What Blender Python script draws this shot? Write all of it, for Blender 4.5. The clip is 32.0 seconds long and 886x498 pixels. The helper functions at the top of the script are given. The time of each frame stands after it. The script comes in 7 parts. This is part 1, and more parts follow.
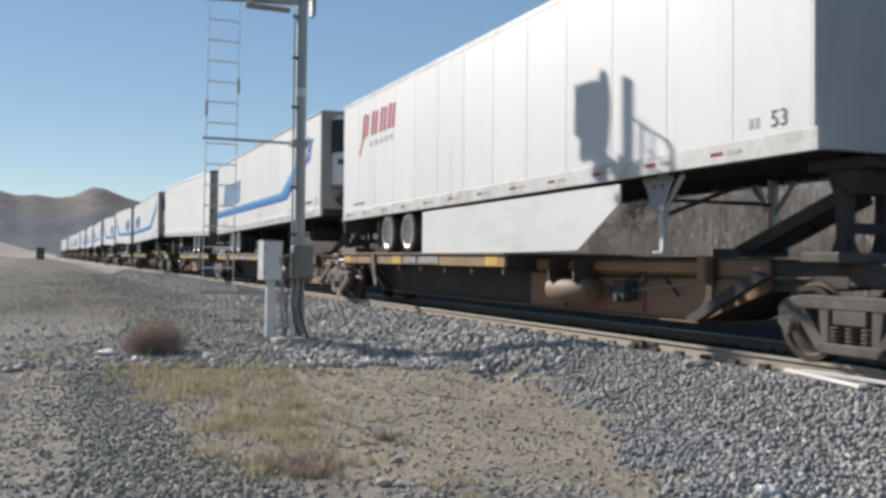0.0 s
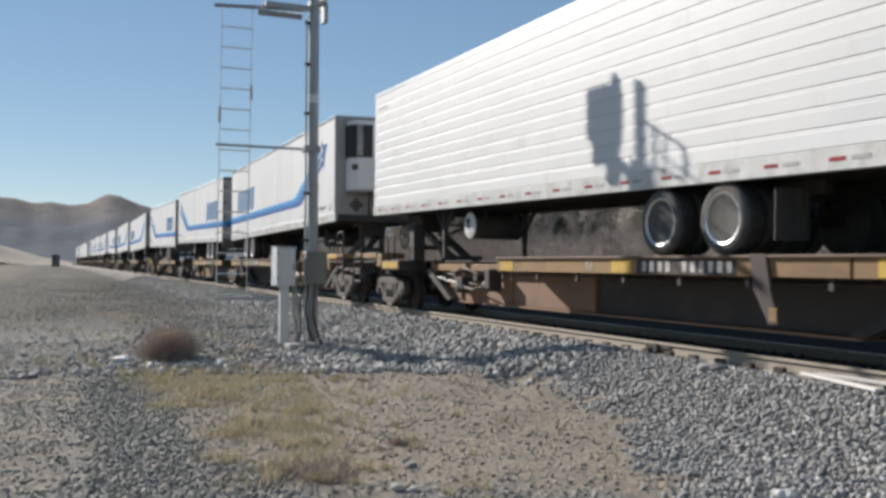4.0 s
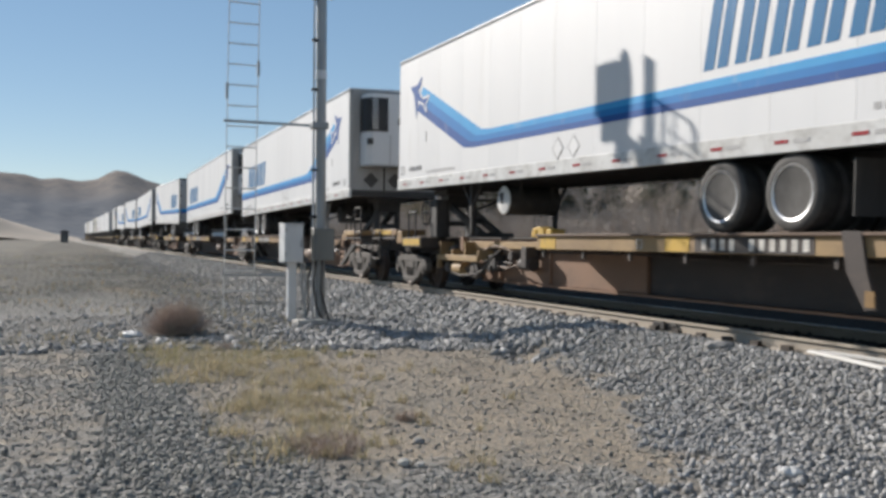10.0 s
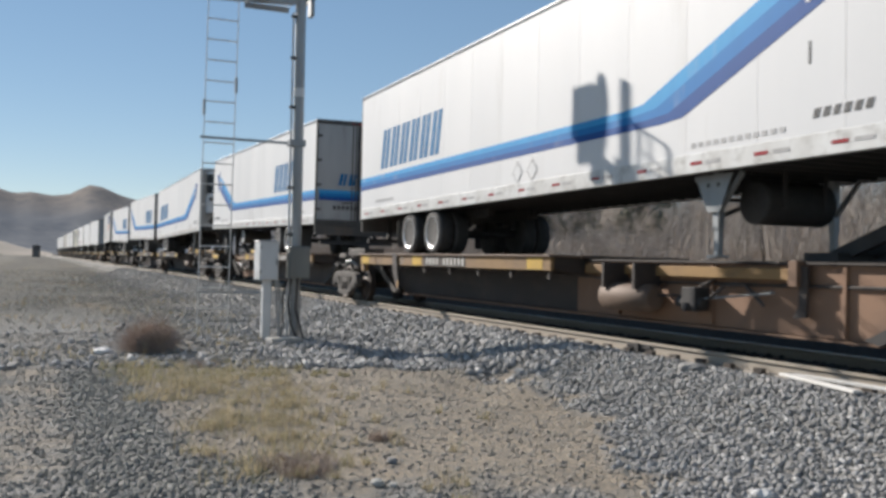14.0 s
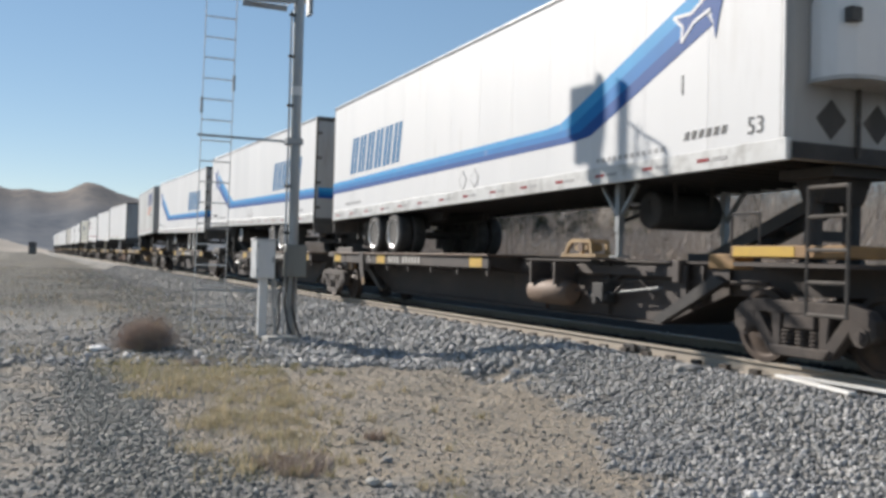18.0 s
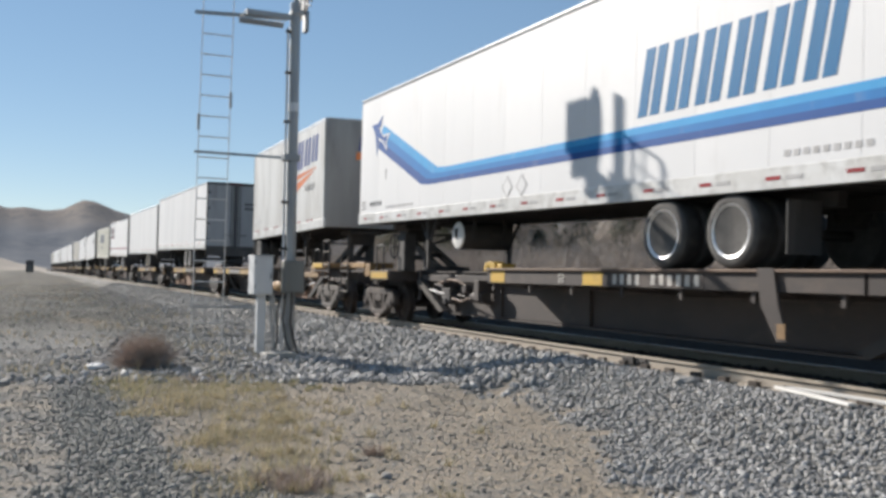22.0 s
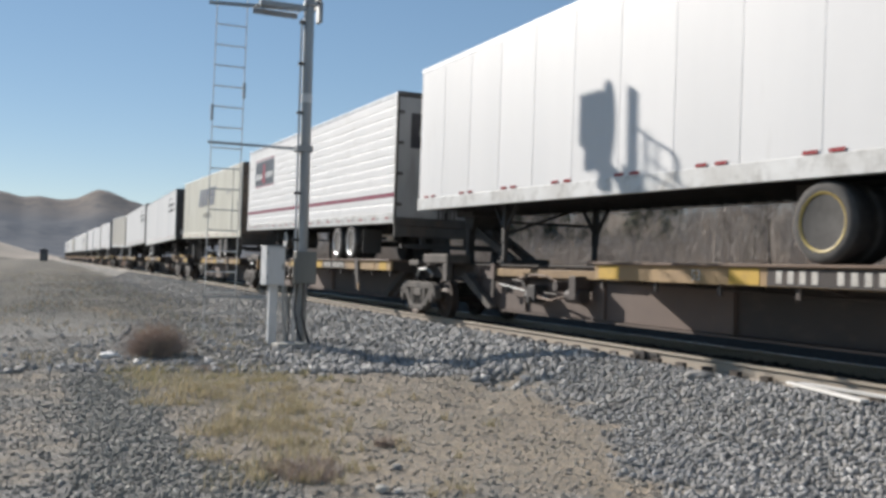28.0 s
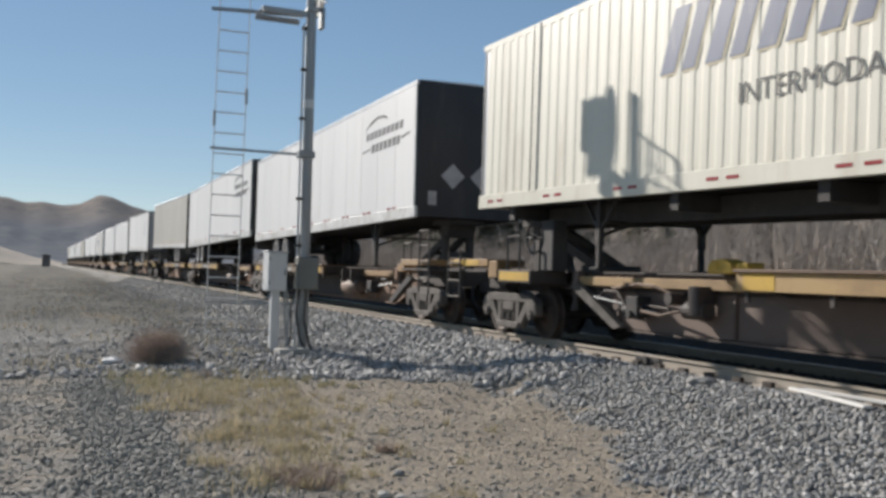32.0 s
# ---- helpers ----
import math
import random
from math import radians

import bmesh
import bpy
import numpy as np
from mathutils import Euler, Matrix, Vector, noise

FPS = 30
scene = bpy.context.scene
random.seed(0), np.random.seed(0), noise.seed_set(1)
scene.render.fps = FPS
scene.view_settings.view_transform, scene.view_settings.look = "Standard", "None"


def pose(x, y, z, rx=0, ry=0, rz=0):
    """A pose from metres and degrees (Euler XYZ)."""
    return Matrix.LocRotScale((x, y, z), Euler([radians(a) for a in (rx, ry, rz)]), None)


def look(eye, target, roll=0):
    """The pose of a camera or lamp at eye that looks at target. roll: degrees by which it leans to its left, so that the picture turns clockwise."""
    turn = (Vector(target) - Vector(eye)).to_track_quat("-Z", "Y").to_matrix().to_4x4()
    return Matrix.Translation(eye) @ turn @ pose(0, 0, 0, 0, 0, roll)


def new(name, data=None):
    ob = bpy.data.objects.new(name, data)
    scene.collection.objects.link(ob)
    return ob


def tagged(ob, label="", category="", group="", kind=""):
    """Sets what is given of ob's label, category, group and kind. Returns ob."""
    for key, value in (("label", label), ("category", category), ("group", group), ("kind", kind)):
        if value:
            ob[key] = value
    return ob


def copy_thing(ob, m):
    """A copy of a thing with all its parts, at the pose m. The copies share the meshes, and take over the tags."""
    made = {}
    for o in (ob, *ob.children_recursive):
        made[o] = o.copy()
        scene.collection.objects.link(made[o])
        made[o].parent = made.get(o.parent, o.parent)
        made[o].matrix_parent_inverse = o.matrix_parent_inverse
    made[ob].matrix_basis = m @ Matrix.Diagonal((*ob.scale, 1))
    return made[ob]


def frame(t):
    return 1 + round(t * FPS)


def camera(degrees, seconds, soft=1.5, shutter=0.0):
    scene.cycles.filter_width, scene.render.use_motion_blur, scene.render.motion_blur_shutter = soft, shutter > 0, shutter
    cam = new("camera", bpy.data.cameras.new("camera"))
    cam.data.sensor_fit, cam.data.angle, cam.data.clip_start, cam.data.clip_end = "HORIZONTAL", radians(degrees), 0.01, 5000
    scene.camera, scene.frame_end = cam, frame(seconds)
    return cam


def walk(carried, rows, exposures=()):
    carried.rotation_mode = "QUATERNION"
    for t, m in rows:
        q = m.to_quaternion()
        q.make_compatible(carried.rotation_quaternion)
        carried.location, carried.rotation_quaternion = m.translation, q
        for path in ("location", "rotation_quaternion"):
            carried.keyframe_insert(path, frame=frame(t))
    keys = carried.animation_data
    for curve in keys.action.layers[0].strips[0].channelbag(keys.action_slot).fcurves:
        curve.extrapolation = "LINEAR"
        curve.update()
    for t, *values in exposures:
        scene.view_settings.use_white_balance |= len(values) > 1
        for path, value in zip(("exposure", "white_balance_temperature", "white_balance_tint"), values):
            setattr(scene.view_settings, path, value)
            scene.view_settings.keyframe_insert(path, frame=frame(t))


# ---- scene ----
cam = camera(50.82, 32.0, soft=3.3, shutter=0.1)
EYE = (-8.663, 0.0, 0.955)
# seconds, pitch, roll, yaw of the hand-held camera, which keeps its place
TURNS = [
    (0.0, 0.68, -0.85, -23.68), (0.5, 0.71, -0.61, -23.70), (1.0, 1.02, -0.48, -23.56), (1.5, 1.13, -0.64, -23.44),
    (2.0, 1.32, -0.67, -23.42), (2.5, 1.00, -0.47, -23.20), (4.5, 0.95, -0.58, -22.82), (5.0, 0.77, -0.76, -22.83),
    (5.5, 0.70, -0.55, -22.30), (6.0, 0.95, -0.43, -22.35), (6.5, 0.87, -0.34, -22.12), (7.0, 0.89, -0.44, -22.26),
    (7.5, 0.61, -0.25, -22.20), (8.0, 0.16, -0.28, -22.07), (8.5, -0.26, -0.17, -21.86), (9.0, -0.58, -0.41, -22.12),
    (9.5, -0.50, -0.66, -22.33), (10.0, -0.45, -0.70, -22.42), (10.5, -0.08, -0.99, -22.76), (11.0, 0.16, -1.03, -22.86),
    (11.5, 0.33, -1.11, -23.36), (12.0, 0.57, -1.39, -23.42), (12.5, 0.69, -1.47, -23.51), (13.0, 0.60, -1.53, -23.69),
    (13.5, 0.72, -1.36, -23.74), (14.0, 0.77, -1.38, -23.90), (14.5, 0.65, -1.57, -23.83), (16.5, 1.24, -1.80, -24.06),
    (17.0, 1.15, -1.94, -24.22), (17.5, 1.16, -1.92, -24.26), (18.0, 0.74, -1.74, -24.10), (18.5, 0.91, -1.60, -24.49),
    (19.0, 1.17, -1.71, -24.53), (19.5, 1.28, -1.54, -24.39), (20.0, 2.25, -1.36, -24.52), (20.5, 2.29, -1.31, -24.51),
    (21.0, 2.33, -1.43, -24.46), (21.5, 1.93, -1.37, -24.46), (22.0, 1.64, -1.22, -24.23), (22.5, 0.65, -1.12, -23.55),
    (23.0, 0.55, -0.82, -23.38), (23.5, 0.57, -1.24, -23.50), (24.0, 0.59, -1.46, -23.34), (24.5, 0.21, -1.15, -23.46),
    (26.5, 0.70, -1.55, -23.58), (27.0, 0.77, -1.75, -23.51), (27.5, 0.85, -1.80, -23.35), (28.0, 1.14, -1.71, -23.51),
    (28.5, 1.24, -1.69, -23.30), (29.0, 1.49, -1.71, -23.26), (29.5, 1.50, -1.72, -23.38), (30.0, 1.26, -1.63, -23.48),
    (30.5, 1.43, -1.82, -23.56), (31.0, 1.51, -1.65, -23.63), (31.5, 1.38, -1.56, -23.48), (32.0, 1.48, -1.71, -23.39),
]
EXPOSURES = [(0.0, 0.50), (5.0, 0.44), (7.0, 0.50), (10.0, 0.48), (12.0, 0.50), (14.5, 0.48), (16.5, 0.56), (18.0, 0.60), (20.0, 0.57), (22.0, 0.61), (23.0, 0.55), (24.0, 0.55), (26.5, 0.50), (28.0, 0.49), (30.0, 0.50), (32.0, 0.37)]
walk(cam, [(t, pose(*EYE, 90 + p, r, y)) for t, p, r, y in TURNS], EXPOSURES)
# ---- sky and sun ----
SUN_WAY = Vector((2.55, -6.63, -3.65)).normalized()
world = bpy.data.worlds.new("sky")
scene.world = world
world.use_nodes = True
wn = world.node_tree.nodes
sky = wn.new("ShaderNodeTexSky")
sky.sky_type = "NISHITA"
sky.sun_disc = False
sky.sun_elevation = math.asin(-SUN_WAY.z)
sky.sun_rotation = math.atan2(-SUN_WAY.x, -SUN_WAY.y)
sky.altitude = 1200
sky.air_density, sky.dust_density, sky.ozone_density = 0.9, 0.0, 2.2
even = wn.new("ShaderNodeGamma")
even.inputs[1].default_value = 0.57
tone = wn.new("ShaderNodeHueSaturation")
tone.inputs["Saturation"].default_value = 1.32
world.node_tree.links.new(sky.outputs[0], even.inputs[0])
world.node_tree.links.new(even.outputs[0], tone.inputs["Color"])
world.node_tree.links.new(tone.outputs[0], wn["Background"].inputs[0])
wn["Background"].inputs[1].default_value = 0.15
sun_lamp = bpy.data.lights.new("sun", "SUN")
sun_lamp.energy, sun_lamp.angle, sun_lamp.color = 5.1, radians(0.45), (1.0, 0.935, 0.865)
sun = new("sun", sun_lamp)
sun.matrix_world = look((0, 0, 60), Vector((0, 0, 60)) + SUN_WAY)
# ---- materials ----
def material(name):
    m = bpy.data.materials.new(name)
    m.use_nodes = True
    return m, m.node_tree, m.node_tree.nodes["Principled BSDF"]


def link(nt, a, b):
    nt.links.new(a, b)


def coords(nt, stretch=(1, 1, 1), kind="Object"):
    tc, mp = nt.nodes.new("ShaderNodeTexCoord"), nt.nodes.new("ShaderNodeMapping")
    mp.inputs["Scale"].default_value = stretch
    link(nt, tc.outputs[kind], mp.inputs[0])
    return mp.outputs[0]


def fbm(nt, vec, scale, detail=4.0, rough=0.55):
    n = nt.nodes.new("ShaderNodeTexNoise")
    n.inputs["Scale"].default_value, n.inputs["Detail"].default_value, n.inputs["Roughness"].default_value = scale, detail, rough
    link(nt, vec, n.inputs["Vector"])
    return n.outputs[0]


def ramp(nt, fac, lo, hi):
    r = nt.nodes.new("ShaderNodeMapRange")
    r.inputs[1].default_value, r.inputs[2].default_value = lo, hi
    link(nt, fac, r.inputs[0])
    return r.outputs[0]


def blend(nt, fac, a, b, mode="MIX"):
    x = nt.nodes.new("ShaderNodeMix")
    x.data_type, x.blend_type = "RGBA", mode
    for value, sock in ((fac, x.inputs[0]), (a, x.inputs[6]), (b, x.inputs[7])):
        if isinstance(value, (tuple, float, int)):
            sock.default_value = (*value, 1) if isinstance(value, tuple) else value
        else:
            link(nt, value, sock)
    return x.outputs[2]


def times_value(nt, a, b, op="MULTIPLY"):
    x = nt.nodes.new("ShaderNodeMath")
    x.operation = op
    for value, sock in ((a, x.inputs[0]), (b, x.inputs[1])):
        if isinstance(value, (float, int)):
            sock.default_value = value
        else:
            link(nt, value, sock)
    return x.outputs[0]


def relief(nt, bsdf, height, strength, distance=0.01):
    b = nt.nodes.new("ShaderNodeBump")
    b.inputs["Strength"].default_value, b.inputs["Distance"].default_value = strength, distance
    link(nt, height, b.inputs["Height"])
    link(nt, b.outputs[0], bsdf.inputs["Normal"])


def surface(name, c1, c2, scale=2.0, dirt=None, amount=0.5, dirt_scale=1.5, stretch=(1, 1, 1), rough=(0.5, 0.75), metal=0.0, bump=0.15, fine=60.0, rnd=0.12, spec=0.5):
    """Two tones blended by a broad noise, dirt or rust laid over in stretched stains, fine grain in the roughness and the relief."""
    m, nt, b = material(name)
    plain, drawn = coords(nt), coords(nt, stretch)
    info = nt.nodes.new("ShaderNodeObjectInfo")
    shift = nt.nodes.new("ShaderNodeVectorMath")
    shift.operation = "MULTIPLY_ADD"
    link(nt, info.outputs["Random"], shift.inputs[0])
    shift.inputs[1].default_value = (7, 31, 13)
    link(nt, drawn, shift.inputs[2])
    col = blend(nt, ramp(nt, fbm(nt, shift.outputs[0], scale), 0.35, 0.65), c1, c2)
    if dirt:
        stain = ramp(nt, fbm(nt, shift.outputs[0], dirt_scale, 7.0, 0.65), 0.62 - 0.3 * amount, 0.85 - 0.2 * amount)
        col = blend(nt, times_value(nt, stain, min(1.0, 0.4 + amount * 0.6)), col, dirt)
    value = nt.nodes.new("ShaderNodeMapRange")
    value.inputs[3].default_value, value.inputs[4].default_value = 1 - rnd, 1.0
    link(nt, info.outputs["Random"], value.inputs[0])
    hsv = nt.nodes.new("ShaderNodeHueSaturation")
    link(nt, col, hsv.inputs["Color"])
    link(nt, value.outputs[0], hsv.inputs["Value"])
    link(nt, hsv.outputs[0], b.inputs["Base Color"])
    grain = fbm(nt, plain, fine, 3.0)
    r = nt.nodes.new("ShaderNodeMapRange")
    r.inputs[3].default_value, r.inputs[4].default_value = rough
    link(nt, grain, r.inputs[0])
    link(nt, r.outputs[0], b.inputs["Roughness"])
    b.inputs["Metallic"].default_value = metal
    b.inputs["Specular IOR Level"].default_value = spec
    if bump:
        relief(nt, b, grain, bump, 0.004)
    return m


UPRIGHT = (1, 1, 0.18)
WHITE = surface("white_trailer_panel", (0.71, 0.705, 0.695), (0.655, 0.655, 0.65), 0.6, (0.42, 0.39, 0.34), 0.12, 1.4, UPRIGHT, (0.5, 0.65), 0, 0.04, 25, 0.04)
WHITE_OLD = surface("grimy_white_panel", (0.70, 0.69, 0.66), (0.57, 0.56, 0.53), 0.9, (0.32, 0.28, 0.23), 0.4, 1.8, UPRIGHT, (0.35, 0.6), 0, 0.05, 25, 0.08)
# Road grime, over a base also greyed as the shaded end of the trailer
FRONT_GREY = surface("grimed_shaded_front_panel", (0.37, 0.36, 0.34), (0.28, 0.27, 0.255), 0.9, (0.13, 0.12, 0.105), 0.5, 1.6, UPRIGHT, (0.4, 0.6), 0, 0.05, 25, 0.08)
CREAM = surface("cream_container_steel", (0.74, 0.71, 0.60), (0.66, 0.63, 0.52), 0.9, (0.36, 0.28, 0.19), 0.3, 2.0, UPRIGHT, (0.4, 0.6), 0, 0.06, 30, 0.05)
GREY_BOX = surface("greige_trailer_panel", (0.52, 0.49, 0.43), (0.45, 0.43, 0.38), 0.9, (0.3, 0.26, 0.2), 0.3, 1.8, UPRIGHT, (0.4, 0.6), 0, 0.05, 30, 0.1)
RAIL_WHITE = surface("dirty_white_bottom_rail", (0.70, 0.70, 0.68), (0.56, 0.55, 0.52), 1.5, (0.20, 0.18, 0.15), 0.45, 4.0, (1, 1, 1), (0.4, 0.6), 0.0, 0.08, 40, 0.1)
ALU = surface("weathered_aluminium", (0.55, 0.55, 0.55), (0.42, 0.42, 0.42), 2.0, (0.2, 0.19, 0.17), 0.3, 3.0, UPRIGHT, (0.35, 0.55), 0.7, 0.05, 40)
CHROME = surface("polished_wheel_metal", (0.75, 0.75, 0.74), (0.6, 0.6, 0.6), 5.0, (0.2, 0.18, 0.15), 0.25, 6.0, (1, 1, 1), (0.3, 0.45), 0.85, 0.03, 80)
WHEEL_WHITE = surface("dusty_white_steel_rim", (0.55, 0.54, 0.52), (0.4, 0.39, 0.37), 6.0, (0.16, 0.12, 0.08), 0.4, 7.0, (1, 1, 1), (0.45, 0.65), 0.1, 0.1, 60)
WHEEL_YELLOW = surface("yellow_steel_rim", (0.45, 0.34, 0.08), (0.3, 0.22, 0.06), 6.0, (0.1, 0.07, 0.05), 0.4, 7.0, (1, 1, 1), (0.45, 0.65), 0.0, 0.1, 60)
# Dark tone stands for shade in the wheel dish; dark fittings share it
DISC = surface("grimy_shaded_wheel_disc", (0.05, 0.047, 0.044), (0.085, 0.08, 0.073), 6.0, (0.06, 0.045, 0.035), 0.4, 7.0, (1, 1, 1), (0.6, 0.8), 0.05, 0.1, 60)
DISC_RUST = surface("rusty_yellow_wheel_disc", (0.27, 0.16, 0.06), (0.19, 0.11, 0.05), 6.0, (0.08, 0.05, 0.035), 0.4, 7.0, (1, 1, 1), (0.6, 0.8), 0.0, 0.1, 60)
RUBBER = surface("dusty_tyre_rubber", (0.035, 0.033, 0.031), (0.06, 0.056, 0.052), 6.0, (0.13, 0.12, 0.10), 0.22, 9.0, (1, 1, 1), (0.75, 0.95), 0, 0.3, 90)
SIDEWALL = surface("dusty_tyre_sidewall", (0.105, 0.10, 0.093), (0.075, 0.07, 0.065), 5.0, (0.05, 0.046, 0.042), 0.3, 7.0, (1, 1, 1), (0.8, 0.95), 0, 0.2, 80)
REAR_STEEL = surface("grimy_dark_rear_frame", (0.10, 0.092, 0.083), (0.065, 0.06, 0.055), 2.0, (0.17, 0.11, 0.07), 0.35, 3.0, UPRIGHT, (0.5, 0.75), 0.1, 0.12, 40)
RUST_DOOR = surface("rusty_brown_container_door", (0.20, 0.155, 0.115), (0.13, 0.10, 0.08), 1.6, (0.30, 0.25, 0.18), 0.35, 2.6, UPRIGHT, (0.55, 0.8), 0, 0.12, 40)
FRONT_LIGHT = surface("light_grey_front_panel", (0.50, 0.495, 0.48), (0.40, 0.395, 0.38), 0.9, (0.2, 0.18, 0.15), 0.4, 1.6, UPRIGHT, (0.4, 0.6), 0, 0.05, 25, 0.08)
BLACK = surface("black_door_paint", (0.018, 0.018, 0.02), (0.028, 0.028, 0.03), 2.0, (0.1, 0.09, 0.08), 0.2, 2.5, UPRIGHT, (0.35, 0.6), 0, 0.05, 40)
DOOR_GREY = surface("scuffed_white_door", (0.43, 0.43, 0.42), (0.34, 0.34, 0.335), 1.2, (0.2, 0.18, 0.15), 0.35, 2.4, UPRIGHT, (0.35, 0.55), 0, 0.05, 40)
FLAP = surface("dusty_grey_mud_flap", (0.085, 0.08, 0.075), (0.06, 0.057, 0.053), 2.5, (0.2, 0.18, 0.15), 0.3, 4.0, UPRIGHT, (0.7, 0.9), 0, 0.1, 40)
CHASSIS = surface("dark_greasy_chassis", (0.042, 0.039, 0.037), (0.06, 0.055, 0.051), 3.0, (0.09, 0.076, 0.064), 0.3, 4.0, (1, 1, 1), (0.6, 0.85), 0.1, 0.25, 40)
GRILLE = surface("black_reefer_grille", (0.012, 0.012, 0.013), (0.02, 0.02, 0.02), 8.0, None, 0, 1, (1, 1, 1), (0.4, 0.6), 0, 0.1, 60)
SKIRT = surface("white_side_skirt", (0.76, 0.76, 0.75), (0.70, 0.70, 0.69), 0.7, (0.4, 0.36, 0.3), 0.2, 1.5, (1, 0.3, 1), (0.35, 0.55), 0, 0.05, 30)
BLUE_A = surface("sky_blue_vinyl", (0.045, 0.34, 0.66), (0.04, 0.31, 0.62), 3.0, (0.5, 0.5, 0.5), 0.08, 2, UPRIGHT, (0.5, 0.65), 0, 0.03, 40, 0.05, 0.2)
BLUE_B = surface("mid_blue_vinyl", (0.012, 0.19, 0.50), (0.011, 0.175, 0.46), 3.0, (0.5, 0.5, 0.5), 0.08, 2, UPRIGHT, (0.5, 0.65), 0, 0.03, 40, 0.05, 0.2)
BLUE_C = surface("deep_blue_vinyl", (0.014, 0.085, 0.31), (0.013, 0.078, 0.285), 3.0, (0.5, 0.5, 0.5), 0.08, 2, UPRIGHT, (0.5, 0.65), 0, 0.03, 40, 0.05, 0.2)
LOGO_BLUE = surface("logo_blue_vinyl", (0.004, 0.15, 0.34), (0.004, 0.135, 0.31), 3.0, (0.3, 0.4, 0.5), 0.04, 2, UPRIGHT, (0.5, 0.65), 0, 0.03, 40, 0.05, 0.2)
LOGO_RED = surface("logo_red_vinyl", (0.42, 0.03, 0.055), (0.36, 0.03, 0.05), 3.0, (0.6, 0.55, 0.5), 0.15, 3, UPRIGHT, (0.35, 0.5), 0, 0.03, 40)
LOGO_NAVY = surface("logo_navy_vinyl", (0.035, 0.05, 0.22), (0.03, 0.045, 0.19), 3.0, (0.5, 0.5, 0.5), 0.1, 2, UPRIGHT, (0.3, 0.5), 0, 0.03, 40)
LOGO_ORANGE = surface("logo_orange_vinyl", (0.75, 0.20, 0.03), (0.68, 0.17, 0.03), 3.0, (0.6, 0.5, 0.4), 0.1, 2, UPRIGHT, (0.3, 0.5), 0, 0.03, 40)
LOGO_SLATE = surface("faded_slate_blue_vinyl", (0.085, 0.11, 0.19), (0.12, 0.145, 0.22), 4.0, (0.5, 0.48, 0.42), 0.15, 5, UPRIGHT, (0.4, 0.6), 0, 0.03, 40)
LOGO_TAN = surface("faded_gold_vinyl_edge", (0.5, 0.42, 0.25), (0.56, 0.49, 0.33), 4.0, None, 0, 2, UPRIGHT, (0.4, 0.6), 0, 0.03, 40)
INK = surface("black_lettering", (0.03, 0.03, 0.032), (0.05, 0.05, 0.05), 4.0, None, 0, 1, (1, 1, 1), (0.45, 0.6), 0, 0.02, 40)
FADED = surface("faded_grey_lettering", (0.36, 0.35, 0.34), (0.45, 0.44, 0.43), 4.0, None, 0, 1, (1, 1, 1), (0.45, 0.6), 0, 0.02, 40)
REFLECT_RED = surface("red_reflective_tape", (0.36, 0.02, 0.025), (0.3, 0.02, 0.02), 6.0, (0.25, 0.2, 0.18), 0.3, 8, (1, 1, 1), (0.25, 0.4), 0, 0.05, 60)
WINE = surface("wine_red_stripe_vinyl", (0.26, 0.015, 0.05), (0.22, 0.015, 0.045), 3.0, (0.5, 0.45, 0.45), 0.1, 3, UPRIGHT, (0.3, 0.5), 0, 0.03, 40)
PLAQUE = surface("charcoal_sign_vinyl", (0.035, 0.037, 0.045), (0.05, 0.05, 0.06), 3.0, (0.3, 0.3, 0.3), 0.1, 3, UPRIGHT, (0.3, 0.5), 0, 0.03, 40)
YELLOW = surface("sun_faded_railcar_yellow", (0.47, 0.31, 0.135), (0.37, 0.245, 0.125), 1.1, (0.13, 0.075, 0.045), 0.55, 1.6, (1, 0.5, 1), (0.55, 0.8), 0, 0.2, 40, 0.25)
YELLOW_NEW = surface("bright_safety_yellow", (0.64, 0.40, 0.05), (0.56, 0.35, 0.06), 2.0, (0.3, 0.18, 0.06), 0.3, 4, (1, 1, 1), (0.5, 0.7), 0, 0.15, 50)
BROWN = surface("dusty_brown_railcar_paint", (0.33, 0.19, 0.115), (0.25, 0.15, 0.095), 0.9, (0.10, 0.07, 0.055), 0.25, 1.4, (1, 0.6, 1), (0.65, 0.85), 0, 0.2, 40, 0.3)
BROWN_DULL = surface("dull_umber_railcar_paint", (0.19, 0.14, 0.115), (0.14, 0.105, 0.088), 0.9, (0.075, 0.06, 0.05), 0.35, 1.4, (1, 0.6, 1), (0.65, 0.85), 0, 0.2, 40, 0.3)
TAN_SILL = surface("tan_railcar_sill", (0.30, 0.18, 0.085), (0.36, 0.21, 0.07), 1.0, (0.09, 0.06, 0.045), 0.5, 1.8, (1, 0.5, 1), (0.6, 0.8), 0, 0.2, 40, 0.25)
DARK_SILL = surface("dark_brown_railcar_sill", (0.072, 0.056, 0.048), (0.052, 0.042, 0.037), 1.5, (0.15, 0.11, 0.08), 0.3, 2.5, (1, 0.5, 1), (0.6, 0.8), 0, 0.2, 40, 0.2)
DECK_EDGE = surface("worn_deck_plate", (0.20, 0.135, 0.095), (0.15, 0.10, 0.07), 2.0, (0.1, 0.07, 0.05), 0.4, 3.0, (1, 0.4, 1), (0.6, 0.8), 0.1, 0.2, 40)
CAST_DARK = surface("dark_brown_cast_steel", (0.095, 0.075, 0.062), (0.06, 0.048, 0.042), 3.0, (0.2, 0.17, 0.14), 0.3, 5.0, (1, 1, 1), (0.7, 0.9), 0.1, 0.3, 50, 0.2)
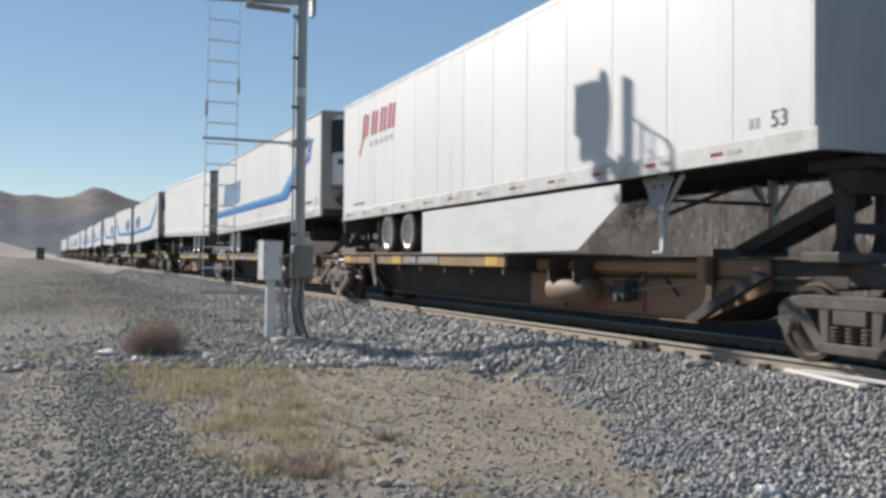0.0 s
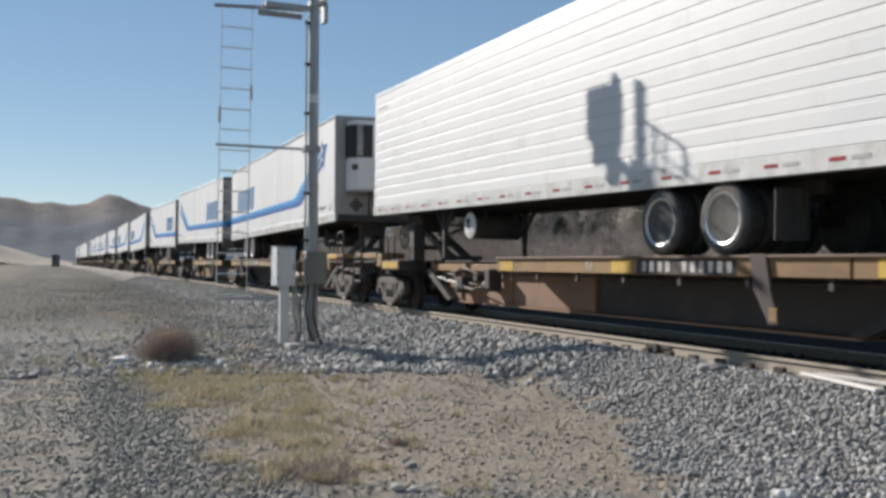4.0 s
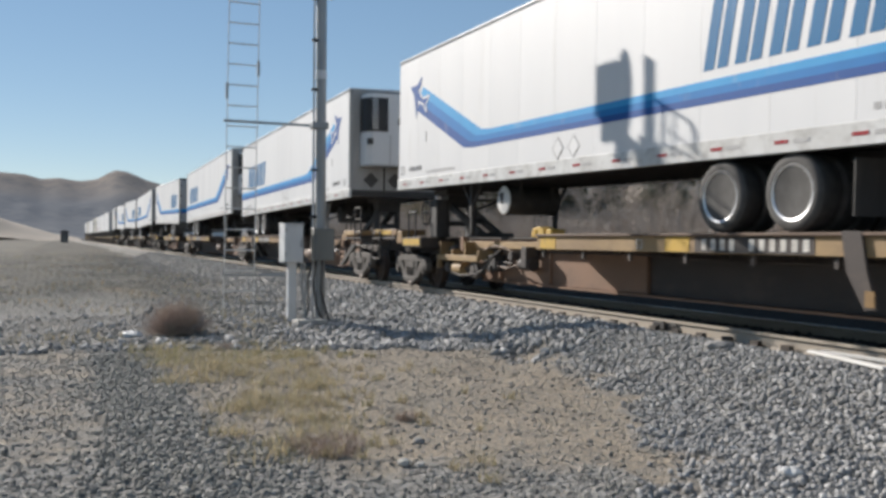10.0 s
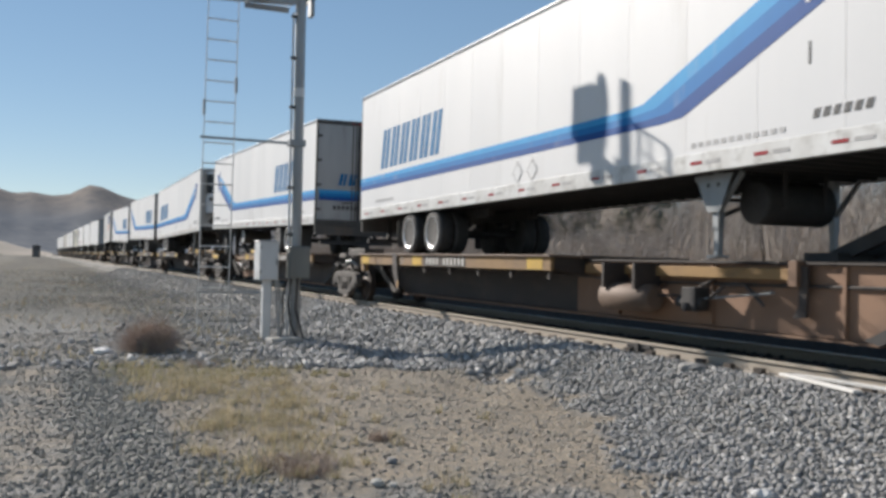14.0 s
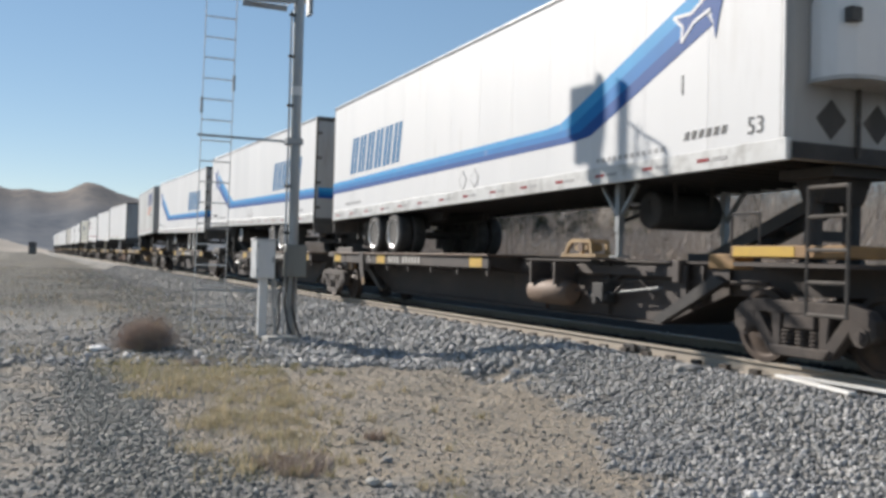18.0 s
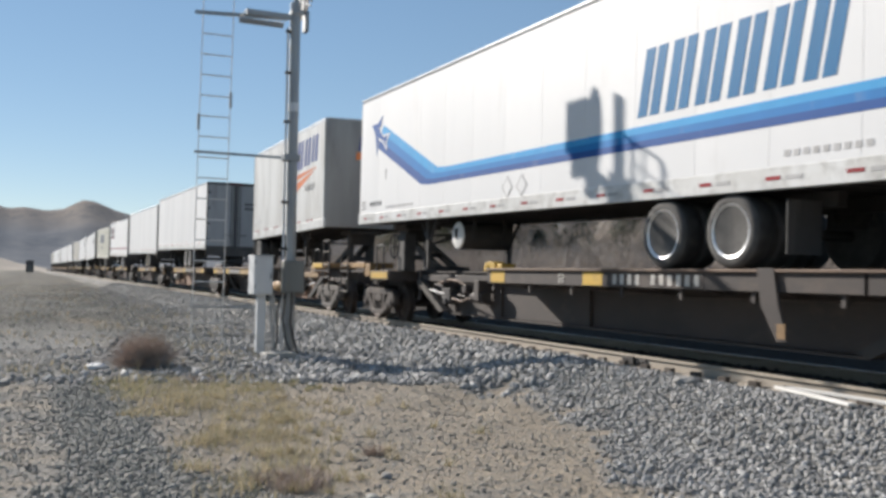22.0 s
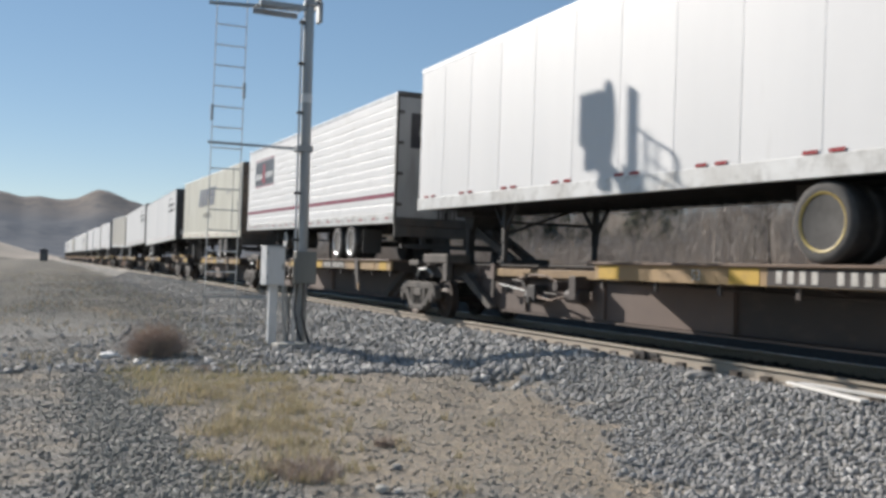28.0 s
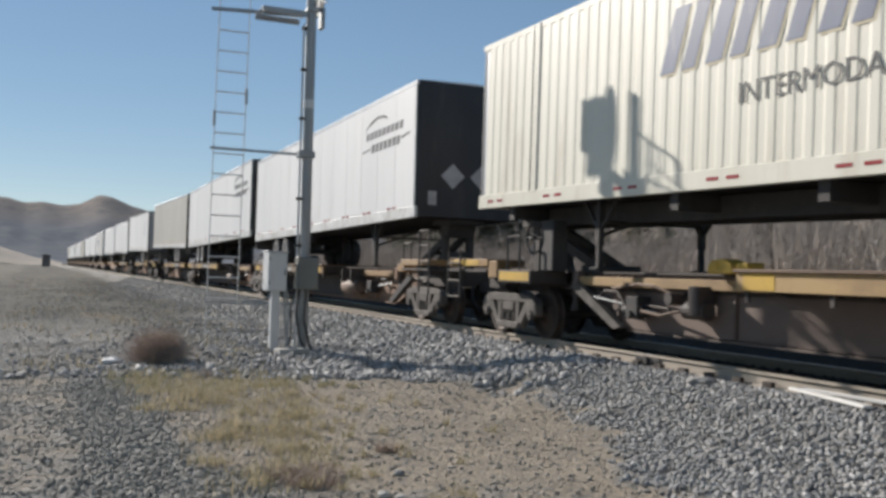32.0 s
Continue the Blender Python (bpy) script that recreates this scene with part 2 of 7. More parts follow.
CAST = surface("dusty_cast_steel", (0.14, 0.124, 0.109), (0.085, 0.075, 0.066), 3.0, (0.24, 0.205, 0.17), 0.3, 5.0, (1, 1, 1), (0.7, 0.9), 0.2, 0.3, 50, 0.2)
WHEEL_STEEL = surface("rusty_wheel_steel", (0.05, 0.038, 0.032), (0.085, 0.06, 0.045), 4.0, (0.05, 0.04, 0.035), 0.3, 6.0, (1, 1, 1), (0.55, 0.8), 0.4, 0.2, 60)
LETTER_WHITE = surface("chalky_white_lettering", (0.66, 0.63, 0.57), (0.5, 0.47, 0.42), 5.0, (0.2, 0.15, 0.1), 0.3, 8, (1, 1, 1), (0.6, 0.8), 0, 0.05, 60)
RAIL_STEEL = surface("rusty_rail_steel", (0.46, 0.40, 0.325), (0.38, 0.325, 0.26), 1.2, (0.45, 0.38, 0.3), 0.4, 3.0, (1, 0.25, 1), (0.6, 0.85), 0.2, 0.2, 30, 0.05)
RAIL_TOP = surface("polished_rail_head", (0.55, 0.53, 0.5), (0.45, 0.43, 0.4), 2.0, (0.25, 0.2, 0.15), 0.2, 3.0, (1, 0.2, 1), (0.2, 0.35), 0.9, 0.05, 30)
TIE_WOOD = surface("creosoted_tie_wood", (0.06, 0.047, 0.038), (0.10, 0.082, 0.066), 3.0, (0.16, 0.14, 0.12), 0.35, 5.0, (0.3, 1, 1), (0.75, 0.95), 0, 0.5, 40, 0.3)
GALV = surface("dull_galvanised_steel", (0.36, 0.37, 0.37), (0.29, 0.30, 0.30), 2.5, (0.2, 0.17, 0.14), 0.2, 4, UPRIGHT, (0.4, 0.6), 0.5, 0.08, 40)
CABINET = surface("light_grey_cabinet_paint", (0.68, 0.68, 0.67), (0.60, 0.60, 0.59), 2.0, (0.28, 0.25, 0.2), 0.25, 3, UPRIGHT, (0.4, 0.6), 0.1, 0.06, 40)
CABINET_DARK = surface("weathered_grey_green_box", (0.21, 0.21, 0.19), (0.17, 0.17, 0.155), 2.0, (0.12, 0.1, 0.08), 0.3, 3, UPRIGHT, (0.5, 0.7), 0.1, 0.08, 40)
CABLE = surface("black_cable_jacket", (0.03, 0.03, 0.032), (0.05, 0.05, 0.05), 5.0, None, 0, 1, (1, 1, 1), (0.5, 0.7), 0, 0.05, 40)
CONCRETE = surface("pale_concrete_slab", (0.55, 0.52, 0.46), (0.45, 0.43, 0.38), 3.0, (0.25, 0.22, 0.18), 0.3, 5, (1, 1, 1), (0.8, 0.95), 0, 0.4, 60)
PLANK = surface("white_painted_board", (0.74, 0.73, 0.70), (0.62, 0.60, 0.56), 3.0, (0.3, 0.26, 0.2), 0.25, 4, (1, 0.3, 1), (0.6, 0.8), 0, 0.2, 60)
SHED = surface("weathered_grey_shed_board", (0.13, 0.12, 0.115), (0.17, 0.155, 0.145), 1.0, (0.12, 0.1, 0.08), 0.2, 2, UPRIGHT, (0.7, 0.9), 0, 0.3, 20)


def island(name, cols, rough=0.9, bump=0.3, fine=40.0, trans=0.0):
    """A tone for each loose piece of a mesh, with a grain over it."""
    m, nt, b = material(name)
    geo = nt.nodes.new("ShaderNodeNewGeometry")
    cr = nt.nodes.new("ShaderNodeValToRGB")
    cr.color_ramp.interpolation = "LINEAR"
    els = cr.color_ramp.elements
    while len(els) < len(cols):
        els.new(0.5)
    for i, c in enumerate(cols):
        els[i].position, els[i].color = i / (len(cols) - 1), (*c, 1)
    link(nt, geo.outputs["Random Per Island"], cr.inputs[0])
    g = fbm(nt, coords(nt), fine, 3.0)
    col = blend(nt, 0.35, cr.outputs[0], g, "SOFT_LIGHT")
    link(nt, col, b.inputs["Base Color"])
    b.inputs["Roughness"].default_value = rough
    if bump:
        relief(nt, b, g, bump, 0.005)
    if trans:
        thin, both = nt.nodes.new("ShaderNodeBsdfTranslucent"), nt.nodes.new("ShaderNodeMixShader")
        both.inputs[0].default_value = trans
        link(nt, col, thin.inputs["Color"])
        link(nt, b.outputs[0], both.inputs[1])
        link(nt, thin.outputs[0], both.inputs[2])
        link(nt, both.outputs[0], nt.nodes["Material Output"].inputs["Surface"])
    return m


STONE = island("grey_crushed_ballast", [(0.14, 0.138, 0.132), (0.26, 0.256, 0.245), (0.36, 0.354, 0.34), (0.21, 0.20, 0.182), (0.52, 0.51, 0.49)], 0.85, 0.4)
STONE_DULL = island("dull_olive_grey_gravel", [(0.13, 0.128, 0.112), (0.22, 0.212, 0.185), (0.30, 0.288, 0.252), (0.18, 0.168, 0.142), (0.40, 0.385, 0.34)], 0.9, 0.4)
# Blackened bed stone: the shade beneath the train put into its colour
SHADED_BED = island("train_shaded_ballast", [(0.035, 0.033, 0.03), (0.06, 0.056, 0.052), (0.09, 0.085, 0.08)], 0.85, 0.4)
PEBBLE = island("mixed_pebbles", [(0.28, 0.255, 0.225), (0.36, 0.315, 0.26), (0.32, 0.285, 0.24), (0.46, 0.41, 0.34)], 0.9, 0.4)
STRAW = island("dry_straw_blades", [(0.44, 0.37, 0.24), (0.52, 0.44, 0.30), (0.36, 0.30, 0.19), (0.33, 0.315, 0.19)], 0.9, 0, trans=0.3)
WEED = island("olive_weed_leaves", [(0.29, 0.28, 0.14), (0.34, 0.31, 0.17), (0.23, 0.23, 0.11)], 0.85, 0, trans=0.3)
TWIG_RED = island("brown_tumbleweed_twigs", [(0.38, 0.295, 0.235), (0.48, 0.385, 0.315), (0.30, 0.23, 0.185)], 0.9, 0)
TWIG_GREY = island("grey_brush_twigs", [(0.38, 0.325, 0.275), (0.46, 0.40, 0.34), (0.31, 0.265, 0.225), (0.52, 0.46, 0.40)], 0.9, 0)
BARK_PALE = surface("pale_cottonwood_bark", (0.36, 0.33, 0.28), (0.26, 0.235, 0.2), 3.0, (0.1, 0.085, 0.07), 0.35, 5, (1, 1, 0.4), (0.8, 0.95), 0, 0.5, 30, 0.4)
BARK_DARK = surface("dark_oak_bark", (0.09, 0.075, 0.06), (0.13, 0.11, 0.09), 3.0, None, 0, 1, (1, 1, 0.4), (0.85, 0.95), 0, 0.5, 30, 0.3)
LEAF = island("dull_olive_leaves", [(0.10, 0.11, 0.065), (0.16, 0.165, 0.105), (0.125, 0.13, 0.08), (0.22, 0.215, 0.15)], 0.8, 0, trans=0.3)
# ---- mesh helpers ----
def slab(bm, x0, x1, y0, y1, z0, z1):
    """A box between two corners."""
    x0, x1, y0, y1, z0, z1 = min(x0, x1), max(x0, x1), min(y0, y1), max(y0, y1), min(z0, z1), max(z0, z1)
    v = [bm.verts.new((x, y, z)) for z in (z0, z1) for x, y in ((x0, y0), (x1, y0), (x1, y1), (x0, y1))]
    for f in ((3, 2, 1, 0), (4, 5, 6, 7), (0, 1, 5, 4), (1, 2, 6, 5), (2, 3, 7, 6), (3, 0, 4, 7)):
        bm.faces.new([v[i] for i in f])
    return bm


def prism(bm, pts, a, b, axis="x"):
    """A polygon of two coordinates drawn out along the third axis from a to b."""
    def put(p, c):
        return (c, p[0], p[1]) if axis == "x" else (p[0], c, p[1]) if axis == "y" else (p[0], p[1], c)
    lo, hi = [bm.verts.new(put(p, a)) for p in pts], [bm.verts.new(put(p, b)) for p in pts]
    n = len(pts)
    bm.faces.new(lo)
    bm.faces.new(hi[::-1])
    for i in range(n):
        bm.faces.new((lo[i], lo[(i + 1) % n], hi[(i + 1) % n], hi[i]))
    return bm


def tube(bm, p, q, r, n=8, r2=None):
    """A round bar from p to q."""
    p, q = Vector(p), Vector(q)
    d = (q - p).normalized()
    s = d.orthogonal().normalized()
    u = d.cross(s)
    rings = []
    for c, rr in ((p, r), (q, r if r2 is None else r2)):
        rings.append([bm.verts.new(c + (s * math.cos(a) + u * math.sin(a)) * rr) for a in (2 * math.pi * i / n for i in range(n))])
    for i in range(n):
        bm.faces.new((rings[0][i], rings[0][(i + 1) % n], rings[1][(i + 1) % n], rings[1][i]))
    bm.faces.new(rings[0][::-1])
    bm.faces.new(rings[1])
    return bm


def pipe(bm, pts, r, n=6):
    for a, b in zip(pts, pts[1:]):
        tube(bm, a, b, r, n)
    return bm


def beam(bm, p, q, w, h):
    """A square bar from p to q, w across and h deep."""
    p, q = Vector(p), Vector(q)
    d = (q - p).normalized()
    s = d.cross(Vector((0, 0, 1)))
    s = s.normalized() if s.length > 0.01 else Vector((1, 0, 0))
    u = s.cross(d)
    ring = [[bm.verts.new(c + s * a * w / 2 + u * b * h / 2) for a, b in ((-1, -1), (1, -1), (1, 1), (-1, 1))] for c in (p, q)]
    for i in range(4):
        bm.faces.new((ring[0][i], ring[0][(i + 1) % 4], ring[1][(i + 1) % 4], ring[1][i]))
    bm.faces.new(ring[0][::-1])
    bm.faces.new(ring[1])
    return bm


def lathe(bm, profile, n=28, axis="x"):
    """A profile of (distance from the axis, place along it) turned round the axis."""
    rings = []
    for r, a in profile:
        ring = []
        for i in range(n):
            c, s = r * math.cos(2 * math.pi * i / n), r * math.sin(2 * math.pi * i / n)
            ring.append(bm.verts.new((a, c, s) if axis == "x" else (c, a, s) if axis == "y" else (c, s, a)))
        rings.append(ring)
    for p, q in zip(rings, rings[1:]):
        for i in range(n):
            bm.faces.new((p[i], p[(i + 1) % n], q[(i + 1) % n], q[i]))
    bm.faces.new(rings[0][::-1])
    bm.faces.new(rings[-1])
    return bm


def finish(name, bm, mtl, bevel=0.0, smooth=False):
    if bevel:
        bmesh.ops.bevel(bm, geom=list(bm.edges), offset=bevel, segments=1, affect="EDGES", clamp_overlap=True)
    bmesh.ops.recalc_face_normals(bm, faces=bm.faces)
    me = bpy.data.meshes.new(name)
    bm.to_mesh(me)
    bm.free()
    me.materials.append(mtl)
    if smooth:
        me.shade_smooth()
        me.set_sharp_from_angle(angle=radians(40))
    return me


def part(name, bm, mtl, parent, label="", bevel=0.0, smooth=False):
    """One mesh object under a thing or under a part."""
    me = bm if isinstance(bm, bpy.types.Mesh) else finish(name, bm, mtl, bevel, smooth)
    ob = new(name, me)
    ob.parent = parent
    return tagged(ob, label) if label else ob


def thing(name, label, category, group="", kind="", at=None):
    ob = new(name)
    ob.empty_display_size = 0.3
    if at:
        ob.location = at
    return tagged(ob, label, category, group, kind)


def letters(words, size, mtl, lean=0.0):
    """Words as a flat mesh: x along the line, y up."""
    cu = bpy.data.curves.new("lettering", "FONT")
    cu.body, cu.size, cu.shear = words, size, lean
    cu.resolution_u = 2
    ob = new("lettering", cu)
    deps = bpy.context.evaluated_depsgraph_get()
    me = bpy.data.meshes.new_from_object(ob.evaluated_get(deps))
    bpy.data.objects.remove(ob)
    me.materials.clear()
    me.materials.append(mtl)
    return me


def raw_mesh(name, verts, faces, mtl):
    me = bpy.data.meshes.new(name)
    me.from_pydata([tuple(v) for v in verts], [], [tuple(f) for f in faces])
    me.materials.append(mtl)
    me.update()
    return me
# ---- ground, ballast, track ----
def edge_of_ballast(y):
    """Where the spread of track stone ends beside the line."""
    return float(np.interp(y, [4.0, 5.2, 5.9, 6.7, 8.1, 10.5, 11.6, 12.5, 13.0, 13.6, 14.5], [-5.6, -4.7, -4.3, -4.0, -3.2, -2.6, -2.6, -3.0, -4.1, -6.2, -12.0]))


def height(x, y):
    n = noise.noise(Vector((x * 0.7, y * 0.7, 0))) * 0.035 + noise.noise(Vector((x * 2.9, y * 2.9, 5))) * 0.012
    base = -0.66 + n + 0.10 * math.exp(-((x + 5.3) ** 2 + (y - 19.0) ** 2) / 5.0)
    base += 0.25 * (noise.noise(Vector((x * 0.05, y * 0.05, 9))) if y > 30 else 0.0) * min(1.0, max(0.0, (y - 30) / 30))
    if x > 20 and y < 200:
        r = min(1.0, (x - 20) / 45)
        base += 7.5 * r * r * (3 - 2 * r) * min(1.0, max(0.0, (200 - y) / 70))
    if x > 1.4:
        base += 0.54 * min(1.0, (x - 1.4) / 2.0)
    if -4.6 < x < -1.2 and 9 < y < 24:
        n += 0.10 * noise.noise(Vector((x * 1.7, y * 1.1, 17))) * min(1.0, (x + 4.6) / 0.8, (-1.2 - x) / 0.5)
        base += 0.10 * noise.noise(Vector((x * 1.7, y * 1.1, 17))) * min(1.0, (x + 4.6) / 0.8)
    a = abs(x)
    shoulder = -0.215 + n * 0.35 if a > 1.3 else -0.295 if a > 0.8 else -0.24
    toe = 2.75 if x > 0 or y > 10.5 else float(np.interp(y, [4, 6, 8, 10.5], [3.6, 3.2, 3.0, 2.75]))
    f = min(1.0, max(0.0, (a - 1.45) / (toe - 1.45)))
    f = f * f * (3 - 2 * f)
    return shoulder * (1 - f) + base * f


def gravel_at(x, y):
    """How much the ground is grey stone rather than tan dirt, 0 to 1."""
    w = noise.noise(Vector((x * 1.1, y * 1.1, 3))) * 0.6 + noise.noise(Vector((x * 3.3, y * 3.3, 7))) * 0.4
    g = 1 / (1 + math.exp(-5 * (x - edge_of_ballast(y) + w)))
    if y < 15 and x < -5:
        strip = math.exp(-((x + 7.85) / 0.42) ** 2) if y > 7.5 else math.exp(-((x + 7.75) / 0.85) ** 2)
        g = max(g, min(1.0, strip * 1.6 + w * 0.5))
        if x < -8.0:
            g = max(g, min(1.0, 0.5 + w * 0.9 + 0.35 * max(0, 7.5 - y)))
        if y < 6.4:
            g = max(g, min(1.0, (6.4 - y) * 0.8 + 0.3 + w))
    if y > 14:
        far = 0.72 + 0.75 * w + 0.45 * noise.noise(Vector((x * 0.16, y * 0.07, 1)))
        g = max(0.0, min(g, 1.0 if abs(x) < 4 else far))
    return max(0.0, min(1.0, g))


def lines(parts):
    out = []
    for a, b, n, bend in parts:
        out += [a + (b - a) * (i / n) ** bend for i in range(n)]
    return out + [parts[-1][1]]


gx = lines([(-2500, -60, 12, 0.35), (-60, -11, 14, 0.6), (-11, 1.2, 100, 1), (1.2, 6, 16, 1), (6, 80, 14, 1.8), (80, 2500, 10, 2.5)])
gy = lines([(-400, -6, 10, 0.4), (-6, 3, 18, 1), (3, 24, 170, 1), (24, 110, 60, 1.6), (110, 4000, 40, 2.6)])
verts = [(x, y, height(x, y) if abs(x) < 400 and y < 800 else -0.66) for y in gy for x in gx]
nx = len(gx)
faces = [(j * nx + i, j * nx + i + 1, (j + 1) * nx + i + 1, (j + 1) * nx + i) for j in range(len(gy) - 1) for i in range(nx - 1)]


def ground_material():
    m, nt, b = material("gravelly_dry_ground")
    at = nt.nodes.new("ShaderNodeAttribute")
    at.attribute_name = "gravel"
    v = coords(nt)
    broad, mid, fine = fbm(nt, v, 0.6, 5), fbm(nt, v, 5.0, 6, 0.65), fbm(nt, v, 42.0, 5, 0.7)
    cell = nt.nodes.new("ShaderNodeTexVoronoi")
    cell.inputs["Scale"].default_value = 19.0
    link(nt, v, cell.inputs["Vector"])
    grit = nt.nodes.new("ShaderNodeTexVoronoi")
    grit.inputs["Scale"].default_value = 55.0
    link(nt, v, grit.inputs["Vector"])
    dirt = blend(nt, ramp(nt, mid, 0.3, 0.7), (0.42, 0.345, 0.255), (0.33, 0.272, 0.205))
    dirt = blend(nt, times_value(nt, ramp(nt, fbm(nt, v, 1.7, 4, 0.6), 0.42, 0.62), 0.8), dirt, (0.27, 0.232, 0.182))
    dirt = blend(nt, ramp(nt, broad, 0.4, 0.7), dirt, (0.29, 0.252, 0.20))
    dirt = blend(nt, times_value(nt, ramp(nt, grit.outputs["Distance"], 0.38, 0.12), 0.7), dirt, (0.20, 0.175, 0.142))
    chip = nt.nodes.new("ShaderNodeTexVoronoi")
    chip.inputs["Scale"].default_value = 31.0
    link(nt, v, chip.inputs["Vector"])
    tone = nt.nodes.new("ShaderNodeRGBToBW")
    link(nt, chip.outputs["Color"], tone.inputs[0])
    dirt = blend(nt, times_value(nt, ramp(nt, tone.outputs[0], 0.52, 0.66), 0.8), dirt, (0.20, 0.188, 0.168))
    dirt = blend(nt, times_value(nt, ramp(nt, tone.outputs[0], 0.35, 0.2), 0.5), dirt, (0.40, 0.35, 0.28))
    bw = nt.nodes.new("ShaderNodeRGBToBW")
    link(nt, cell.outputs["Color"], bw.inputs[0])
    stone = blend(nt, bw.outputs[0], (0.16, 0.157, 0.148), (0.35, 0.34, 0.32))
    stone = blend(nt, times_value(nt, ramp(nt, mid, 0.45, 0.75), 0.5), stone, (0.26, 0.225, 0.18))
    mask = ramp(nt, times_value(nt, at.outputs["Fac"], times_value(nt, times_value(nt, mid, 0.5, "SUBTRACT"), 0.7), "ADD"), 0.3, 0.7)
    patch = fbm(nt, coords(nt, (0.5, 0.16, 1)), 0.9, 5, 0.6)
    dry = nt.nodes.new("ShaderNodeAttribute")
    dry.attribute_name = "meadow"
    grassy = blend(nt, ramp(nt, patch, 0.38, 0.62), (0.05, 0.049, 0.039), (0.135, 0.122, 0.096))
    grassy = blend(nt, times_value(nt, ramp(nt, mid, 0.4, 0.7), 0.6), grassy, (0.085, 0.082, 0.073))
    grassy = blend(nt, times_value(nt, ramp(nt, fbm(nt, coords(nt, (0.5, 0.2, 1)), 0.55, 4, 0.55), 0.56, 0.68), 0.55), grassy, (0.21, 0.155, 0.085))
    grassy = blend(nt, times_value(nt, ramp(nt, fbm(nt, coords(nt, (1, 0.45, 1)), 3.0, 6, 0.75), 0.46, 0.6), 0.65), grassy, (0.05, 0.05, 0.042))
    train_shade = nt.nodes.new("ShaderNodeAttribute")
    train_shade.attribute_name = "train_shade"
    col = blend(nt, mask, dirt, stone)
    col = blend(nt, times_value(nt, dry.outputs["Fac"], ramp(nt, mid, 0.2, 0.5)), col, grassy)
    # Darkens the ground under and beyond the train, in place of its shade
    col = blend(nt, train_shade.outputs["Fac"], col, (0.036, 0.029, 0.023))
    col = blend(nt, 0.75, col, fine, "SOFT_LIGHT")
    link(nt, col, b.inputs["Base Color"])
    b.inputs["Roughness"].default_value = 0.95
    b.inputs["Specular IOR Level"].default_value = 0.15
    h = times_value(nt, times_value(nt, cell.outputs["Distance"], mask), times_value(nt, fine, 0.6), "ADD")
    relief(nt, b, times_value(nt, h, times_value(nt, mid, 0.8), "ADD"), 0.9, 0.05)
    return m


GROUND = ground_material()
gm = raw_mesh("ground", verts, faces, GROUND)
gm.shade_smooth()
layer = gm.attributes.new("gravel", "FLOAT", "POINT")
layer.data.foreach_set("value", [gravel_at(x, y) if y < 300 and -80 < x < 60 else 0.5 for y in gy for x in gx])
def meadow_at(x, y):
    """Dull dry grass over the gravel, away from the line and farther off."""
    f = min(1.0, max(0.0, (y - 17 - 3 * noise.noise(Vector((x * 0.3, y * 0.1, 6)))) / 14))
    if x > 3:
        return min(1.0, (x - 3) / 2)
    return f * min(1.0, max(0.0, (abs(x + 0.3) - (2.4 if y < 40 else 1.5) - 1.2 * noise.noise(Vector((x * 0.5, y * 0.15, 4)))) / 1.6))


gm.attributes.new("meadow", "FLOAT", "POINT").data.foreach_set("value", [meadow_at(x, y) for y in gy for x in gx])
# Mask of the painted train shade: full to x 5.2, then fading
gm.attributes.new("train_shade", "FLOAT", "POINT").data.foreach_set("value", [(0.95 if x < 5.2 else max(0.0, 0.95 - 0.4 * (x - 5.2))) if -0.72 < x else 0.0 for y in gy for x in gx])
ground = tagged(new("ground", gm), "dry tan dirt with patches of grey gravel", "ground", "", "structure")


